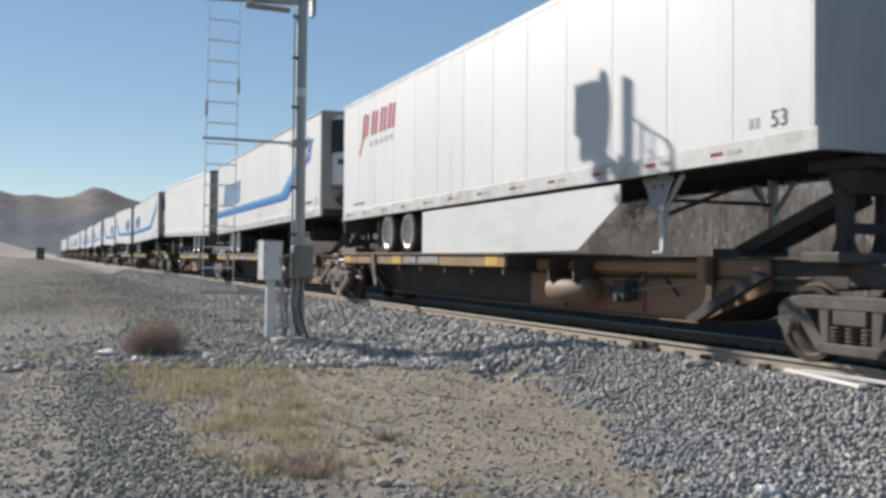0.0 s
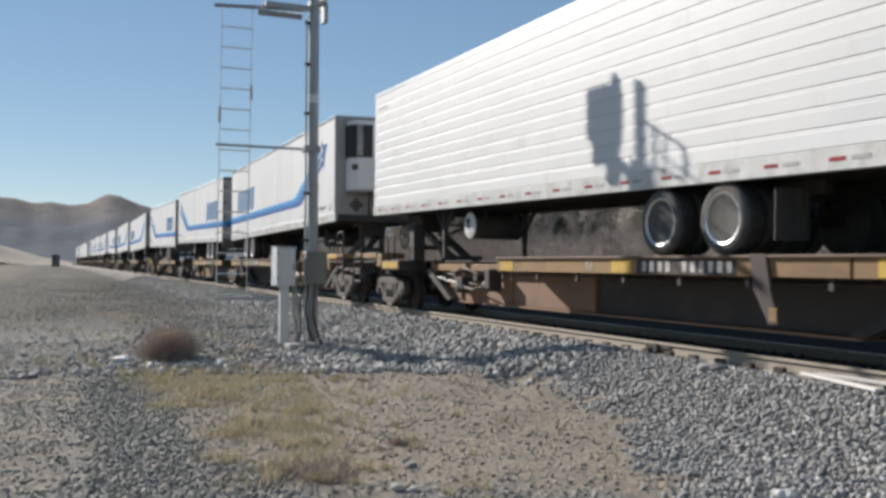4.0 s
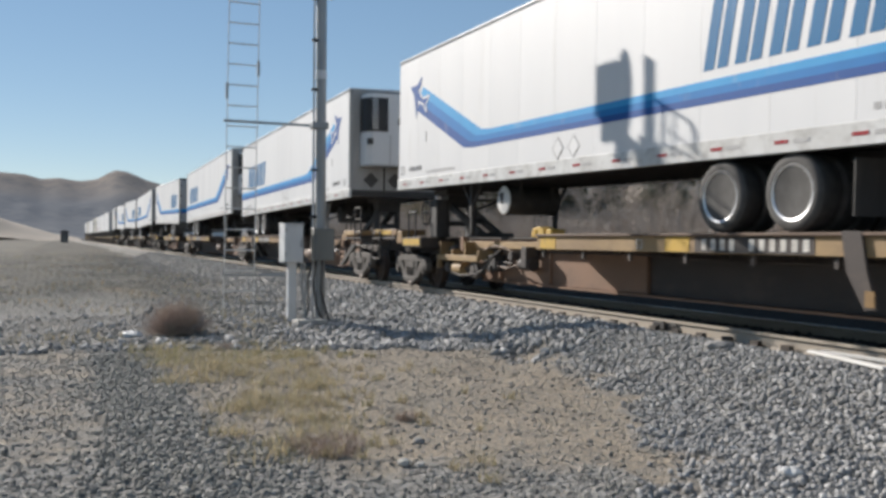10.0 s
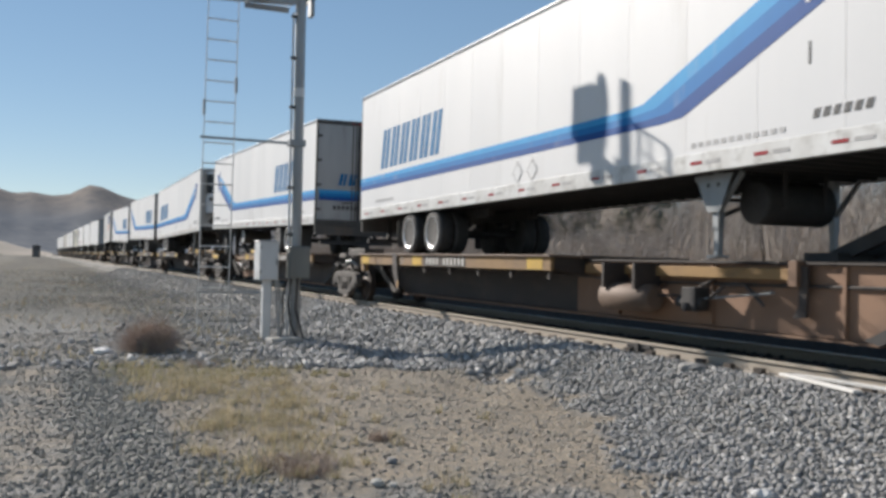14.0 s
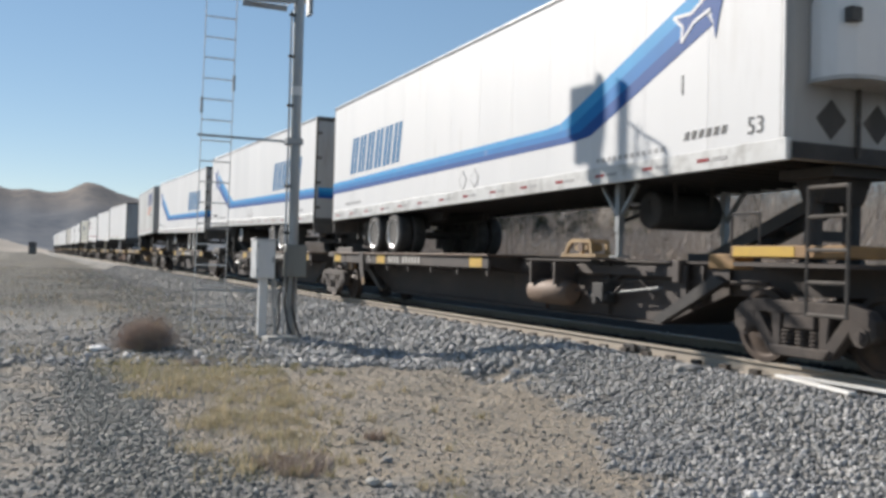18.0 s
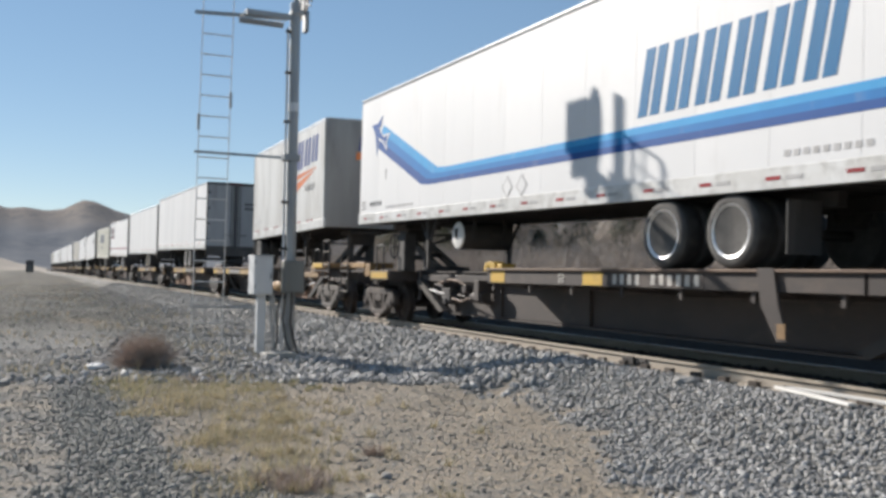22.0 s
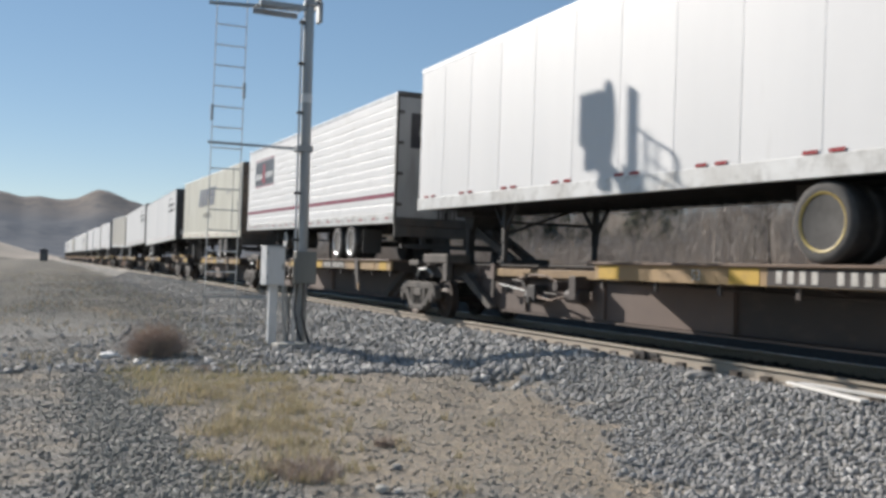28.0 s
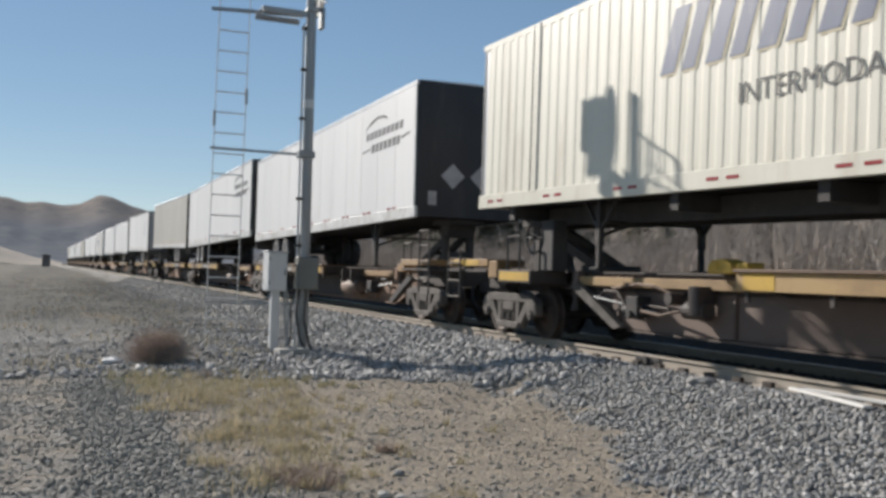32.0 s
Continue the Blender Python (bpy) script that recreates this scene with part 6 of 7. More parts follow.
    bm = bmesh.new()
    prism(bm, [(bk + 0.13, DECK + 0.01), (bk - 0.13, DECK + 0.01), (bk - 0.2, 0.8), (bk - 0.34, 0.44), (bk - 0.18, 0.42), (bk + 0.06, 0.8)], -1.345, -1.31)
    guide = part("guide_bracket", bm, DARK_SILL, car, bevel=0.006)
    part("guide_foot", slab(bmesh.new(), -1.35, -1.3455, bk - 0.31, bk - 0.19, 0.46, 0.62), TAN_SILL, guide)
    # channel along the top of the web, towards the hitch
    q0, q1 = sorted((y(platform + 0.02), y(13.6)))
    q0, q1 = max(q0, a0 + 0.15), min(q1, a1 - 0.15)
    if q1 - q0 > 0.5:
        part("side_channel", slab(bmesh.new(), -0.70, -0.565, q0, q1, 0.93, 1.07), sill_paint if sill_paint is not DARK_SILL else spine_paint, car, bevel=0.008)
        part("channel_end", slab(bmesh.new(), -0.74, -0.565, (q0 if s < 0 else q1) - 0.07, (q0 if s < 0 else q1) + 0.07, 0.86, 1.16), spine_paint, car, bevel=0.008)
    # air reservoir, valve and piping
    t0 = y(9.2 if kingpin < 15.5 else 10.05)
    if s < 0:
        bm = lathe(bmesh.new(), [(0.02, -0.03), (0.14, -0.02), (0.2, 0.06), (0.2, 1.09), (0.14, 1.17), (0.02, 1.18)], 20, "y")
        bmesh.ops.translate(bm, verts=bm.verts, vec=(-0.84, min(t0, t0 + s * 1.15), 0.62))
        res = part("air_reservoir", bm, TAN_SILL if kingpin < 15.5 else DECK_EDGE, car, smooth=True)
        for f in (0.2, 0.95):
            part("tank_strap", slab(bmesh.new(), -1.06, -0.62, t0 + s * f - 0.025, t0 + s * f + 0.025, 0.74, 1.1), DARK_SILL, res)
    else:
        bm = bmesh.new()
        tube(bm, (-0.76, y(10.3), 0.66), (-0.76, y(10.75), 0.66), 0.12, 12)
        slab(bm, -0.9, -0.62, y(10.45) - 0.1, y(10.45) + 0.1, 0.6, 0.98)
        tube(bm, (-0.92, y(10.95), 0.8), (-0.62, y(10.95), 0.8), 0.09, 10)
        part("relay_valve", bm, DARK_SILL, car, bevel=0.008)
        bm = bmesh.new()
        pipe(bm, [(-0.78, y(10.75), 0.66), (-0.84, y(11.2), 0.56), (-0.8, y(11.7), 0.6), (-0.76, y(11.9), 0.78)], 0.022)
        pipe(bm, [(-0.84, y(10.95), 0.86), (-0.88, y(11.3), 0.96), (-0.8, y(11.8), 0.98), (-0.7, y(12.6), 0.9)], 0.022)
        part("relay_pipe", bm, DECK_EDGE, car, smooth=True)
    bm = bmesh.new()
    v0 = y(11.9)
    slab(bm, -0.84, -0.6, v0 - 0.14, v0 + 0.14, 0.50, 0.80)
    tube(bm, (-0.74, v0 - 0.2, 0.60), (-0.74, v0 + 0.32, 0.60), 0.07, 10)
    tube(bm, (-0.9, v0, 0.54), (-0.6, v0, 0.54), 0.06, 10)
    part("brake_valve", bm, CHASSIS, car, bevel=0.01)
    bm = bmesh.new()
    pipe(bm, [(-0.58, 1.0, 0.9), (-0.58, length * 0.35, 0.84), (-0.6, length * 0.5, 0.9), (-0.58, length - 1.0, 0.88)], 0.022)
    pipe(bm, [(-0.82, t0 + s * 1.0, 0.66), (-0.7, v0, 0.69)], 0.018)
    pipe(bm, [(-0.74, v0 + s * 0.3, 0.66), (-0.70, v0 + s * 0.55, 0.85), (-0.70, v0 + s * 0.9, 0.86), (-0.68, y(13.1), 0.62)], 0.024)
    pipe(bm, [(-0.66, v0, 0.8), (-0.64, v0 + s * 0.4, 0.96), (-0.62, y(13.4), 0.94)], 0.016)
    part("brake_pipe", bm, DARK_SILL, car, smooth=True)
    part("brake_rod", tube(bmesh.new(), (-0.72, y(11.5), 0.60), (-0.72, y(13.3), 0.78), 0.016, 6), GALV, car, "thin bright brake rod", smooth=True)
    if gear:
        brake_gear(car, y(gear[0]), y(gear[1]), sill_paint)
    # equipment bracket
    e0 = y(13.7)
    bm = bmesh.new()
    prism(bm, [(e0 - 0.07, 1.1), (e0 + 0.07, 1.1), (e0 + 0.05, 0.66), (e0 + 0.14, 0.5), (e0 - 0.05, 0.52)], -0.68, -0.64)
    part("hanger_bracket", bm, DARK_SILL, car)
    hitch_stand(car, y(kingpin), s)
    # chock on the deck or on the sill
    if chock == "hoop":
        hoop_chock(car, y(11.6))
    elif chock:
        c0, top = y(5.9 if platform < 9 else 10.0), (DECK if platform < 9 else 1.15)
        bm = bmesh.new()
        prism(bm, [(c0 - 0.25, top), (c0 + 0.24, top), (c0 + 0.22, top + 0.11), (c0 + 0.15, top + 0.17), (c0 - 0.05, top + 0.19), (c0 - 0.21, top + 0.13)], -0.86, -0.58)
        tube(bm, (-0.88, c0 + 0.06, top + 0.1), (-0.56, c0 + 0.06, top + 0.1), 0.05, 10)
        slab(bm, -0.86, -0.58, c0 - 0.5, c0 - 0.3, top, top + 0.14)
        part("wheel_chock", bm, YELLOW_NEW, car, "yellow steel wheel chock", bevel=0.015)
    # coupler ends
    def coupler(y0, d, reach):
        bm = bmesh.new()
        slab(bm, -0.16, 0.16, y0, y0 + d * reach, 0.66, 0.88)
        prism(bm, [(-0.2, 0.60), (0.2, 0.60), (0.22, 0.95), (-0.16, 0.95)], y0 + d * (reach - 0.05), y0 + d * (reach + 0.2), "y")
        part("coupler", bm, CHASSIS, car, bevel=0.02)
        bm = bmesh.new()
        pipe(bm, [(-0.3, y0, 0.8), (-0.36, y0 + d * 0.15, 0.5), (-0.3, y0 + d * reach * 0.7, 0.32), (-0.24, y0 + d * (reach + 0.1), 0.5)], 0.03)
        part("air_hose", bm, CABLE, car, smooth=True)
    if right_end:
        beam_y = slab(bmesh.new(), -1.3, -0.55, -0.78, 0.85, DECK + 0.0, DECK + 0.13)
        end = part("end_sill", beam_y, TAN_SILL, car, "scuffed end sill with yellow patch", bevel=0.01)
        part("safety_patch", slab(bmesh.new(), -1.305, -1.2995, -0.12, 0.8, DECK + 0.012, DECK + 0.12), YELLOW_NEW if sill_paint is not TAN_SILL else YELLOW, end)
        part("end_box", slab(bmesh.new(), -1.2, -0.9, 0.9, 1.35, DECK - 0.14, DECK + 0.04), TAN_SILL, car, bevel=0.015)
        part("end_platform", slab(bmesh.new(), -1.3, 1.3, -0.8, 0.8, DECK - 0.1, DECK - 0.055), DARK_SILL, car)
        end_ladder(car, -0.86, -0.34, 0.60, 1.94, (0.62, 0.95, 1.28, 1.62, 1.92), CAST)
        part("grab_iron", pipe(bmesh.new(), [(-1.2, 0.5, DECK + 0.13), (-1.2, 0.5, DECK + 0.5), (-1.2, 0.95, DECK + 0.5), (-1.2, 0.95, DECK)], 0.016), CHASSIS, car, smooth=True)
        coupler(-0.8, -1, 0.55)
    else:
        bm = bmesh.new()
        slab(bm, -0.62, 0.62, -0.45, 0.45, 0.82, 1.08)
        slab(bm, -1.0, 1.0, 0.22, 0.78, 1.08, 1.2)
        part("articulation", bm, CAST, car, bevel=0.02)
    if left_end:
        y0 = length
        end = part("end_sill", slab(bmesh.new(), -1.3, -0.55, y0 + 0.45, y0 + 2.12, DECK + 0.0, DECK + 0.13), TAN_SILL, car, "scuffed tan end sill", bevel=0.01)
        part("safety_patch", slab(bmesh.new(), -1.305, -1.2995, y0 + 0.8, y0 + 2.0, DECK + 0.012, DECK + 0.12), YELLOW if sill_paint is TAN_SILL else YELLOW_NEW if sill_paint is YELLOW else TAN_SILL, end)
        part("end_box", slab(bmesh.new(), -1.28, -1.0, y0 + 0.1, y0 + 0.45, DECK - 0.2, DECK + 0.1), TAN_SILL, car, bevel=0.015)
        part("end_platform", slab(bmesh.new(), -1.3, 1.3, y0 + 0.5, y0 + 2.0, DECK - 0.1, DECK - 0.055), DARK_SILL, car)
        low_sill = part("low_end_sill", slab(bmesh.new(), -1.3, -0.6, y0 - 1.15, y0 + 0.0, 0.93, 1.14), DARK_SILL, car, bevel=0.01)
        part("safety_patch", slab(bmesh.new(), -1.305, -1.2995, y0 - 1.1, y0 - 0.05, 0.965, 1.115), YELLOW_NEW, low_sill)
        end_ladder(car, y0 + 1.52, y0 + 2.08, 0.60, 1.5, (0.62, 0.92, 1.26), CAST)
        part("grab_iron", pipe(bmesh.new(), [(-1.2, y0 - 0.15, DECK - 0.1), (-1.2, y0 - 0.15, DECK + 0.52), (-1.2, y0 - 0.6, DECK + 0.52), (-1.2, y0 - 0.6, DECK - 0.1)], 0.018), CHASSIS, car, smooth=True)
        drum = tube(bmesh.new(), (-0.98, y0 + 0.42, 1.0), (-0.7, y0 + 0.42, 1.0), 0.15, 14)
        part("air_drum", drum, CAST, car, smooth=True)
        # hand brake: wheel on a housing
        hb = part("hand_brake", slab(bmesh.new(), -1.0, -0.72, y0 - 1.35, y0 - 0.95, DECK - 0.06, DECK + 0.78), CHASSIS, car, "black hand brake housing with wheel", bevel=0.02)
        bm = bmesh.new()
        ring = [(-1.0 + 0.0, y0 - 0.74 + 0.27 * math.cos(a), DECK + 0.5 + 0.27 * math.sin(a)) for a in (2 * math.pi * i / 16 for i in range(17))]
        pipe(bm, ring, 0.022)
        for i in range(0, 16, 4):
            tube(bm, (-1.0, y0 - 0.74, DECK + 0.5), ring[i], 0.014, 5)
        tube(bm, (-1.04, y0 - 0.74, DECK + 0.5), (-0.8, y0 - 0.9, DECK + 0.5), 0.04, 8)
        part("brake_wheel", bm, CHASSIS, hb, smooth=True)
        coupler(y0 + 1.95, 1, 0.5)
    else:
        y0 = length
        bm = bmesh.new()
        slab(bm, -0.62, 0.62, y0 - 0.45, y0 + 0.45, 0.82, 1.08)
        slab(bm, -1.0, 1.0, y0 - 0.78, y0 - 0.22, 1.08, 1.2)
        part("articulation", bm, DARK_SILL, car, bevel=0.02)
        part("bearing_arm", slab(bmesh.new(), -1.12, -0.6, y0 - 1.62, y0 - 0.35, 1.14, 1.33), CAST, car, "dusty side bearing arm at the joint", bevel=0.02)
        part("arm_post", slab(bmesh.new(), -1.14, -1.02, y0 - 1.66, y0 - 1.46, 0.78, 1.14), TAN_SILL if seed % 2 else CAST, car, bevel=0.008)
        bm = bmesh.new()
        pipe(bm, [(-0.95, y0 - 0.55, 0.9), (-1.02, y0 - 0.35, 1.02), (-1.02, y0 + 0.1, 1.0), (-0.95, y0 + 0.35, 0.86)], 0.03)
        part("air_hose", bm, GALV, car, smooth=True)
    # sloping guards beside the trucks
    for y0, d in ((0.0, 1), (length, -1)):
        part("truck_guard", prism(bmesh.new(), [(y0 + d * 1.55, 0.9), (y0 + d * 1.75, 0.98), (y0 + d * 3.0, 0.34), (y0 + d * 2.8, 0.30)], -0.78, -0.66), CHASSIS if d > 0 else CAST, car)
    truck(car, 0.0, sill_paint is DARK_SILL)
    if left_end:
        truck(car, length, sill_paint is DARK_SILL)
    return car


def far_railcar(length):
    car = thing("spine_railcar", "weathered brown spine railcar far down the train", "railcar", "railcars of the train")
    part("centre_sill", slab(bmesh.new(), -0.5, 0.5, 0.5, length - 0.5, 0.4, 1.12), BROWN, car)
    part("deck", slab(bmesh.new(), -1.3, 1.3, 0.6, 9.6, 0.96, DECK), TAN_SILL, car)
    part("hitch", beam(bmesh.new(), (0, 13.5, 1.1), (0, 15.4, 2.1), 0.6, 0.2), CHASSIS, car)
    t = truck_meshes()
    tr = part("truck", t["bolster"], CAST, car)
    for s in (-1, 1):
        part("side_frame", t["side_frame"], CAST, tr).location.x = s * 1.02
    for k in (-1, 1):
        w = part("wheelset", t["wheelset"], WHEEL_STEEL, tr)
        w.matrix_parent_inverse = pose(0, k * 0.82, R_WHEEL)
        WHEELSETS.append(w)
    return car


# ---- the train ----
RAIL_Z = -0.1
TRAIN = []            # thing, its middle and its right end along the track, base height, its slope


def seat(ob, y0, middle, z, rear=""):
    slope = math.degrees(math.atan(SLOPE))
    lie = pose(0, 0, 0) if not rear else pose(0, 0, NOSE_UP, -slope) if rear == "left" else pose(0, 0, -TAIL_DOWN, slope)
    TRAIN.append((ob, y0, middle, z, lie))
    ob.matrix_basis = pose(0, y0, z) @ lie


MADE = {}


def trailer_of(kind):
    """The first of a kind is built, the next ones are copies of it."""
    if kind in MADE:
        return copy_thing(MADE[kind], Matrix())
    build = {
        "stripe_left": lambda: blue_stripe_reefer("left"),
        "stripe_right": lambda: blue_stripe_reefer("right"),
        "stripe_right_mid": lambda: blue_stripe_reefer("right", (3.42, 4.62)),
        "stripe_right_far": lambda: blue_stripe_reefer("right", (3.72, 4.95)),
        "stripe_left_stays": lambda: blue_stripe_reefer("left", (3.15, 4.4), False),
        "red": red_mark_van,
        "ribs": ribbed_reefer,
        "pup": pup_van,
        "smooth": lambda: plain_van("right", (4.5, 5.74), WHITE, "smooth", "rim_white", DOOR_GREY, "smooth white dry-van trailer with grey rear doors, on a railcar", "numbers"),
        "plates": lambda: plain_van("right", (3.76, 5.0), WHITE, "plates", "rim_yellow", DOOR_GREY, "white plate-sided dry-van trailer with yellow wheel rims, on a railcar"),
        "sign": ribbed_sign_reefer,
        "container": container_trailer,
        "swoosh": lambda: plain_van("left", (3.2, 4.44), WHITE, "plates", "rim", None, "white van trailer with black front wall and black brand mark", "swoosh"),
        "greige": lambda: plain_van("right", (3.2, 4.44), GREY_BOX, "plates", "rim_white", None, "greige plate-sided van trailer, on a railcar"),
        "upright": lambda: plain_van("right", (3.2, 4.44), WHITE, "smooth", "rim", None, "white van trailer with small navy blocks, on a railcar", "upright"),
    }[kind]
    MADE[kind] = build()
    return MADE[kind]


TAN, DUN, RUSTY = (YELLOW, BROWN), (DARK_SILL, DARK_SILL), (TAN_SILL, BROWN)
DULL = (YELLOW, BROWN_DULL)
# kind, right end of the trailer, right joint, left joint, ends of the car, paint
CARS = [
    ("red", 7.2, 7.0, 24.4, 0, 0, RUSTY), ("stripe_left", 25.4, 24.4, 42.4, 0, 0, TAN), ("ribs", 43.65, 42.4, 59.95, 0, 1, RUSTY),
    ("stripe_left_stays", 63.15, 63.05, 80.2, 1, 0, TAN), ("stripe_right", 81.65, 80.2, 98.2, 0, 0, TAN), ("stripe_right_mid", 99.25, 98.2, 115.85, 0, 1, TAN),
    ("stripe_left", 119.3, 118.95, 136.6, 1, 0, RUSTY), ("stripe_left", 138.1, 136.6, 156.0, 0, 0, RUSTY), ("stripe_right", 158.3, 156.0, 174.9, 0, 1, RUSTY),
    ("stripe_left_stays", 178.0, 178.0, 194.6, 1, 0, DUN), ("stripe_right_far", 195.95, 194.6, 212.4, 0, 0, DUN), ("stripe_right", 213.6, 212.4, 229.65, 0, 1, DUN),
    ("pup", 232.6, 232.75, 249.4, 1, 0, TAN), ("smooth", 250.55, 249.4, 266.9, 0, 0, TAN), ("plates", 267.4, 266.9, 283.9, 0, 0, DULL),
    ("sign", 284.95, 283.9, 301.4, 0, 0, DULL), ("container", 302.35, 301.4, 318.45, 0, 1, DULL),
    ("swoosh", 321.65, 321.55, 338.2, 1, 0, RUSTY), ("swoosh", 338.8, 338.2, 355.4, 0, 0, TAN), ("greige", 356.0, 355.4, 372.6, 0, 1, RUSTY),
    ("upright", 376.0, 375.7, 392.9, 1, 0, TAN), ("plates", 393.6, 392.9, 410.1, 0, 0, TAN),
]
for i, (kind, y0, jr, jl, er, el, paint) in enumerate(CARS):
    tr = trailer_of(kind)
    long = 8.53 if kind == "pup" else 16.15
    rear = "left" if kind in ("stripe_left", "stripe_left_stays", "red", "pup", "swoosh") else "right"
    seat(tr, y0, y0 + long / 2, RAIL_Z + DECK + (0.05 if kind == "pup" else 0), rear)
    tail = (y0 + long if rear == "left" else y0) - jr
    if kind == "pup":
        tail = 241.15 + 7.3 - jr
    if el:
        jl -= 0.85
    chock = "hoop" if kind == "stripe_left_stays" else "box" if kind in ("pup", "stripe_right", "stripe_right_mid", "stripe_right_far", "sign", "container") else ""
    gear = (9.4, 11.9) if kind == "stripe_left_stays" and paint is TAN else (12.3, 14.4) if el and kind == "stripe_right_mid" else None
    car = railcar(jl - jr, rear, tail, bool(er), bool(el), paint, 40 + i, 9.2 if kind != "pup" else 8.4, chock, 15.55 if kind != "pup" else 15.2, gear)
    seat(car, jr, (jr + jl) / 2, RAIL_Z)
first_far, first_far_car = far_trailer(WHITE, None), far_railcar(17.3)
marked, greige_far = far_trailer(WHITE_OLD, LOGO_SLATE), far_trailer(GREY_BOX, None)
y_next = 411.0
for i in range(14):
    pick = (first_far, marked, first_far, first_far, greige_far)[i % 5]
    used = [t[0] for t in TRAIN]
    tr = pick if pick not in used else copy_thing(pick, Matrix())
    seat(tr, y_next, y_next + 8.1, RAIL_Z + DECK, "right")
    car = first_far_car if i == 0 else copy_thing(first_far_car, Matrix())
    if i:
        WHEELSETS.extend(o for o in car.children_recursive if o.name.startswith("wheelset"))
    seat(car, y_next - 0.8, y_next + 8.0, RAIL_Z)
    y_next += 17.4 if i % 3 else 20.2
# ---- signal mast ----
PX, PY, PZ = -3.98, 17.6, -0.72
mast = thing("signal_mast", "grey steel railway signal mast with ladder and platform", "signal", at=(PX, PY, PZ))


def at_mast(x, y, z):
    return (x - PX, y - PY, z - PZ)


part("base_plate", slab(bmesh.new(), -0.26, 0.26, -0.26, 0.26, -0.06, 0.03), CONCRETE, mast, bevel=0.01)
bm = bmesh.new()
tube(bm, (0.02, 0, 0.02), (-0.02, 0, 6.9), 0.098, 16, 0.1)
tube(bm, (-0.01, 0.0, 6.9), (0.0, 0.0, 8.02), 0.05, 12)
part("pole", bm, GALV, mast, "dull galvanised steel pole", smooth=True)
bm = bmesh.new()
tube(bm, (-0.14, -0.02, 0.05), (-0.16, -0.02, 6.4), 0.022, 8)
part("conduit", bm, CABINET, mast, smooth=True)
for z in (2.1, 3.0, 4.55, 5.5, 6.3):
    part("conduit_clamp", slab(bmesh.new(), -0.2, -0.08, -0.06, 0.02, z, z + 0.05), CHASSIS, mast)
part("band", tube(bmesh.new(), (-0.01, 0, 4.78), (-0.01, 0, 4.95), 0.107, 14), CABINET, mast, smooth=True)

# ladder beside the mast, tied to it by arms
LX0, LX1, LY = -5.50, -4.88, 19.4
lad = part("ladder", tube(bmesh.new(), at_mast(LX0 - 0.02, LY, -0.56), at_mast(LX0 + 0.06, LY, 7.9), 0.010, 6), PLANK, mast, "thin pale steel ladder", smooth=True)
part("ladder_rail", tube(bmesh.new(), at_mast(LX1 - 0.02, LY, -0.56), at_mast(LX1 + 0.06, LY, 7.9), 0.010, 6), PLANK, lad, smooth=True)
z = -0.12
while z < 7.8:
    k = (z + 0.56) / 8.46 * 0.08 - 0.02
    part("rung", tube(bmesh.new(), at_mast(LX0 + k, LY, z), at_mast(LX1 + k, LY, z), 0.014, 6), PLANK, lad, smooth=True)
    z += 0.425
for z, px in ((0.22, -4.5), (3.38, PX - 0.1)):
    bm = bmesh.new()
    beam(bm, at_mast(LX0 - 0.06, LY - 0.03, z), at_mast(LX1 + 0.1, LY - 0.03, z), 0.04, 0.05)
    beam(bm, at_mast(LX1 + 0.08, LY - 0.03, z), at_mast(PX - 0.05, PY, z * 0.905 + 0.1), 0.04, 0.05)
    part("ladder_arm", bm, GALV, mast)
part("arm_clamp", slab(bmesh.new(), *[v for v in (-0.2, 0.12, -0.12, 0.12, 3.82, 3.95)]), GALV, mast, bevel=0.01)
bm = bmesh.new()
for x, z in ((LX0 + 0.01, 4.0), (LX1 + 0.03, 4.5)):
    slab(bm, x - PX - 0.025, x - PX + 0.025, LY - PY - 0.03, LY - PY + 0.03, z - PZ - 0.16, z - PZ + 0.16)
part("rail_splice", bm, GALV, lad)

# platform at the signal head
plat = part("platform", beam(beam(bmesh.new(), (-0.98, 0.3, 6.64), (-0.1, 0.3, 6.64), 0.03, 0.03), (-0.98, -0.03, 6.64), (-0.1, -0.03, 6.64), 0.03, 0.03), CABINET_DARK, mast, "open steel grating platform")
for i in range(12):
    part("grating_bar", slab(bmesh.new(), -0.97 + i * 0.078, -0.955 + i * 0.078, -0.05, 0.62, 6.645, 6.66), CABINET_DARK, plat)
bm = bmesh.new()
beam(bm, at_mast(-5.62, LY - 0.1, 6.22), (-0.3, -0.06, 6.56), 0.05, 0.07)
beam(bm, (-0.98, -0.06, 6.6), (-0.1, -0.06, 6.6), 0.05, 0.1)
beam(bm, (-0.98, 0.62, 6.6), (-0.1, 0.62, 6.6), 0.05, 0.1)
beam(bm, (-0.12, 0.0, 6.62), (0.0, 0.0, 6.3), 0.05, 0.05)
part("platform_bearer", bm, GALV, plat)
part("lamp_bracket", slab(bmesh.new(), -0.12, 0.12, -0.12, 0.12, 6.66, 6.74), GALV, mast, bevel=0.01)

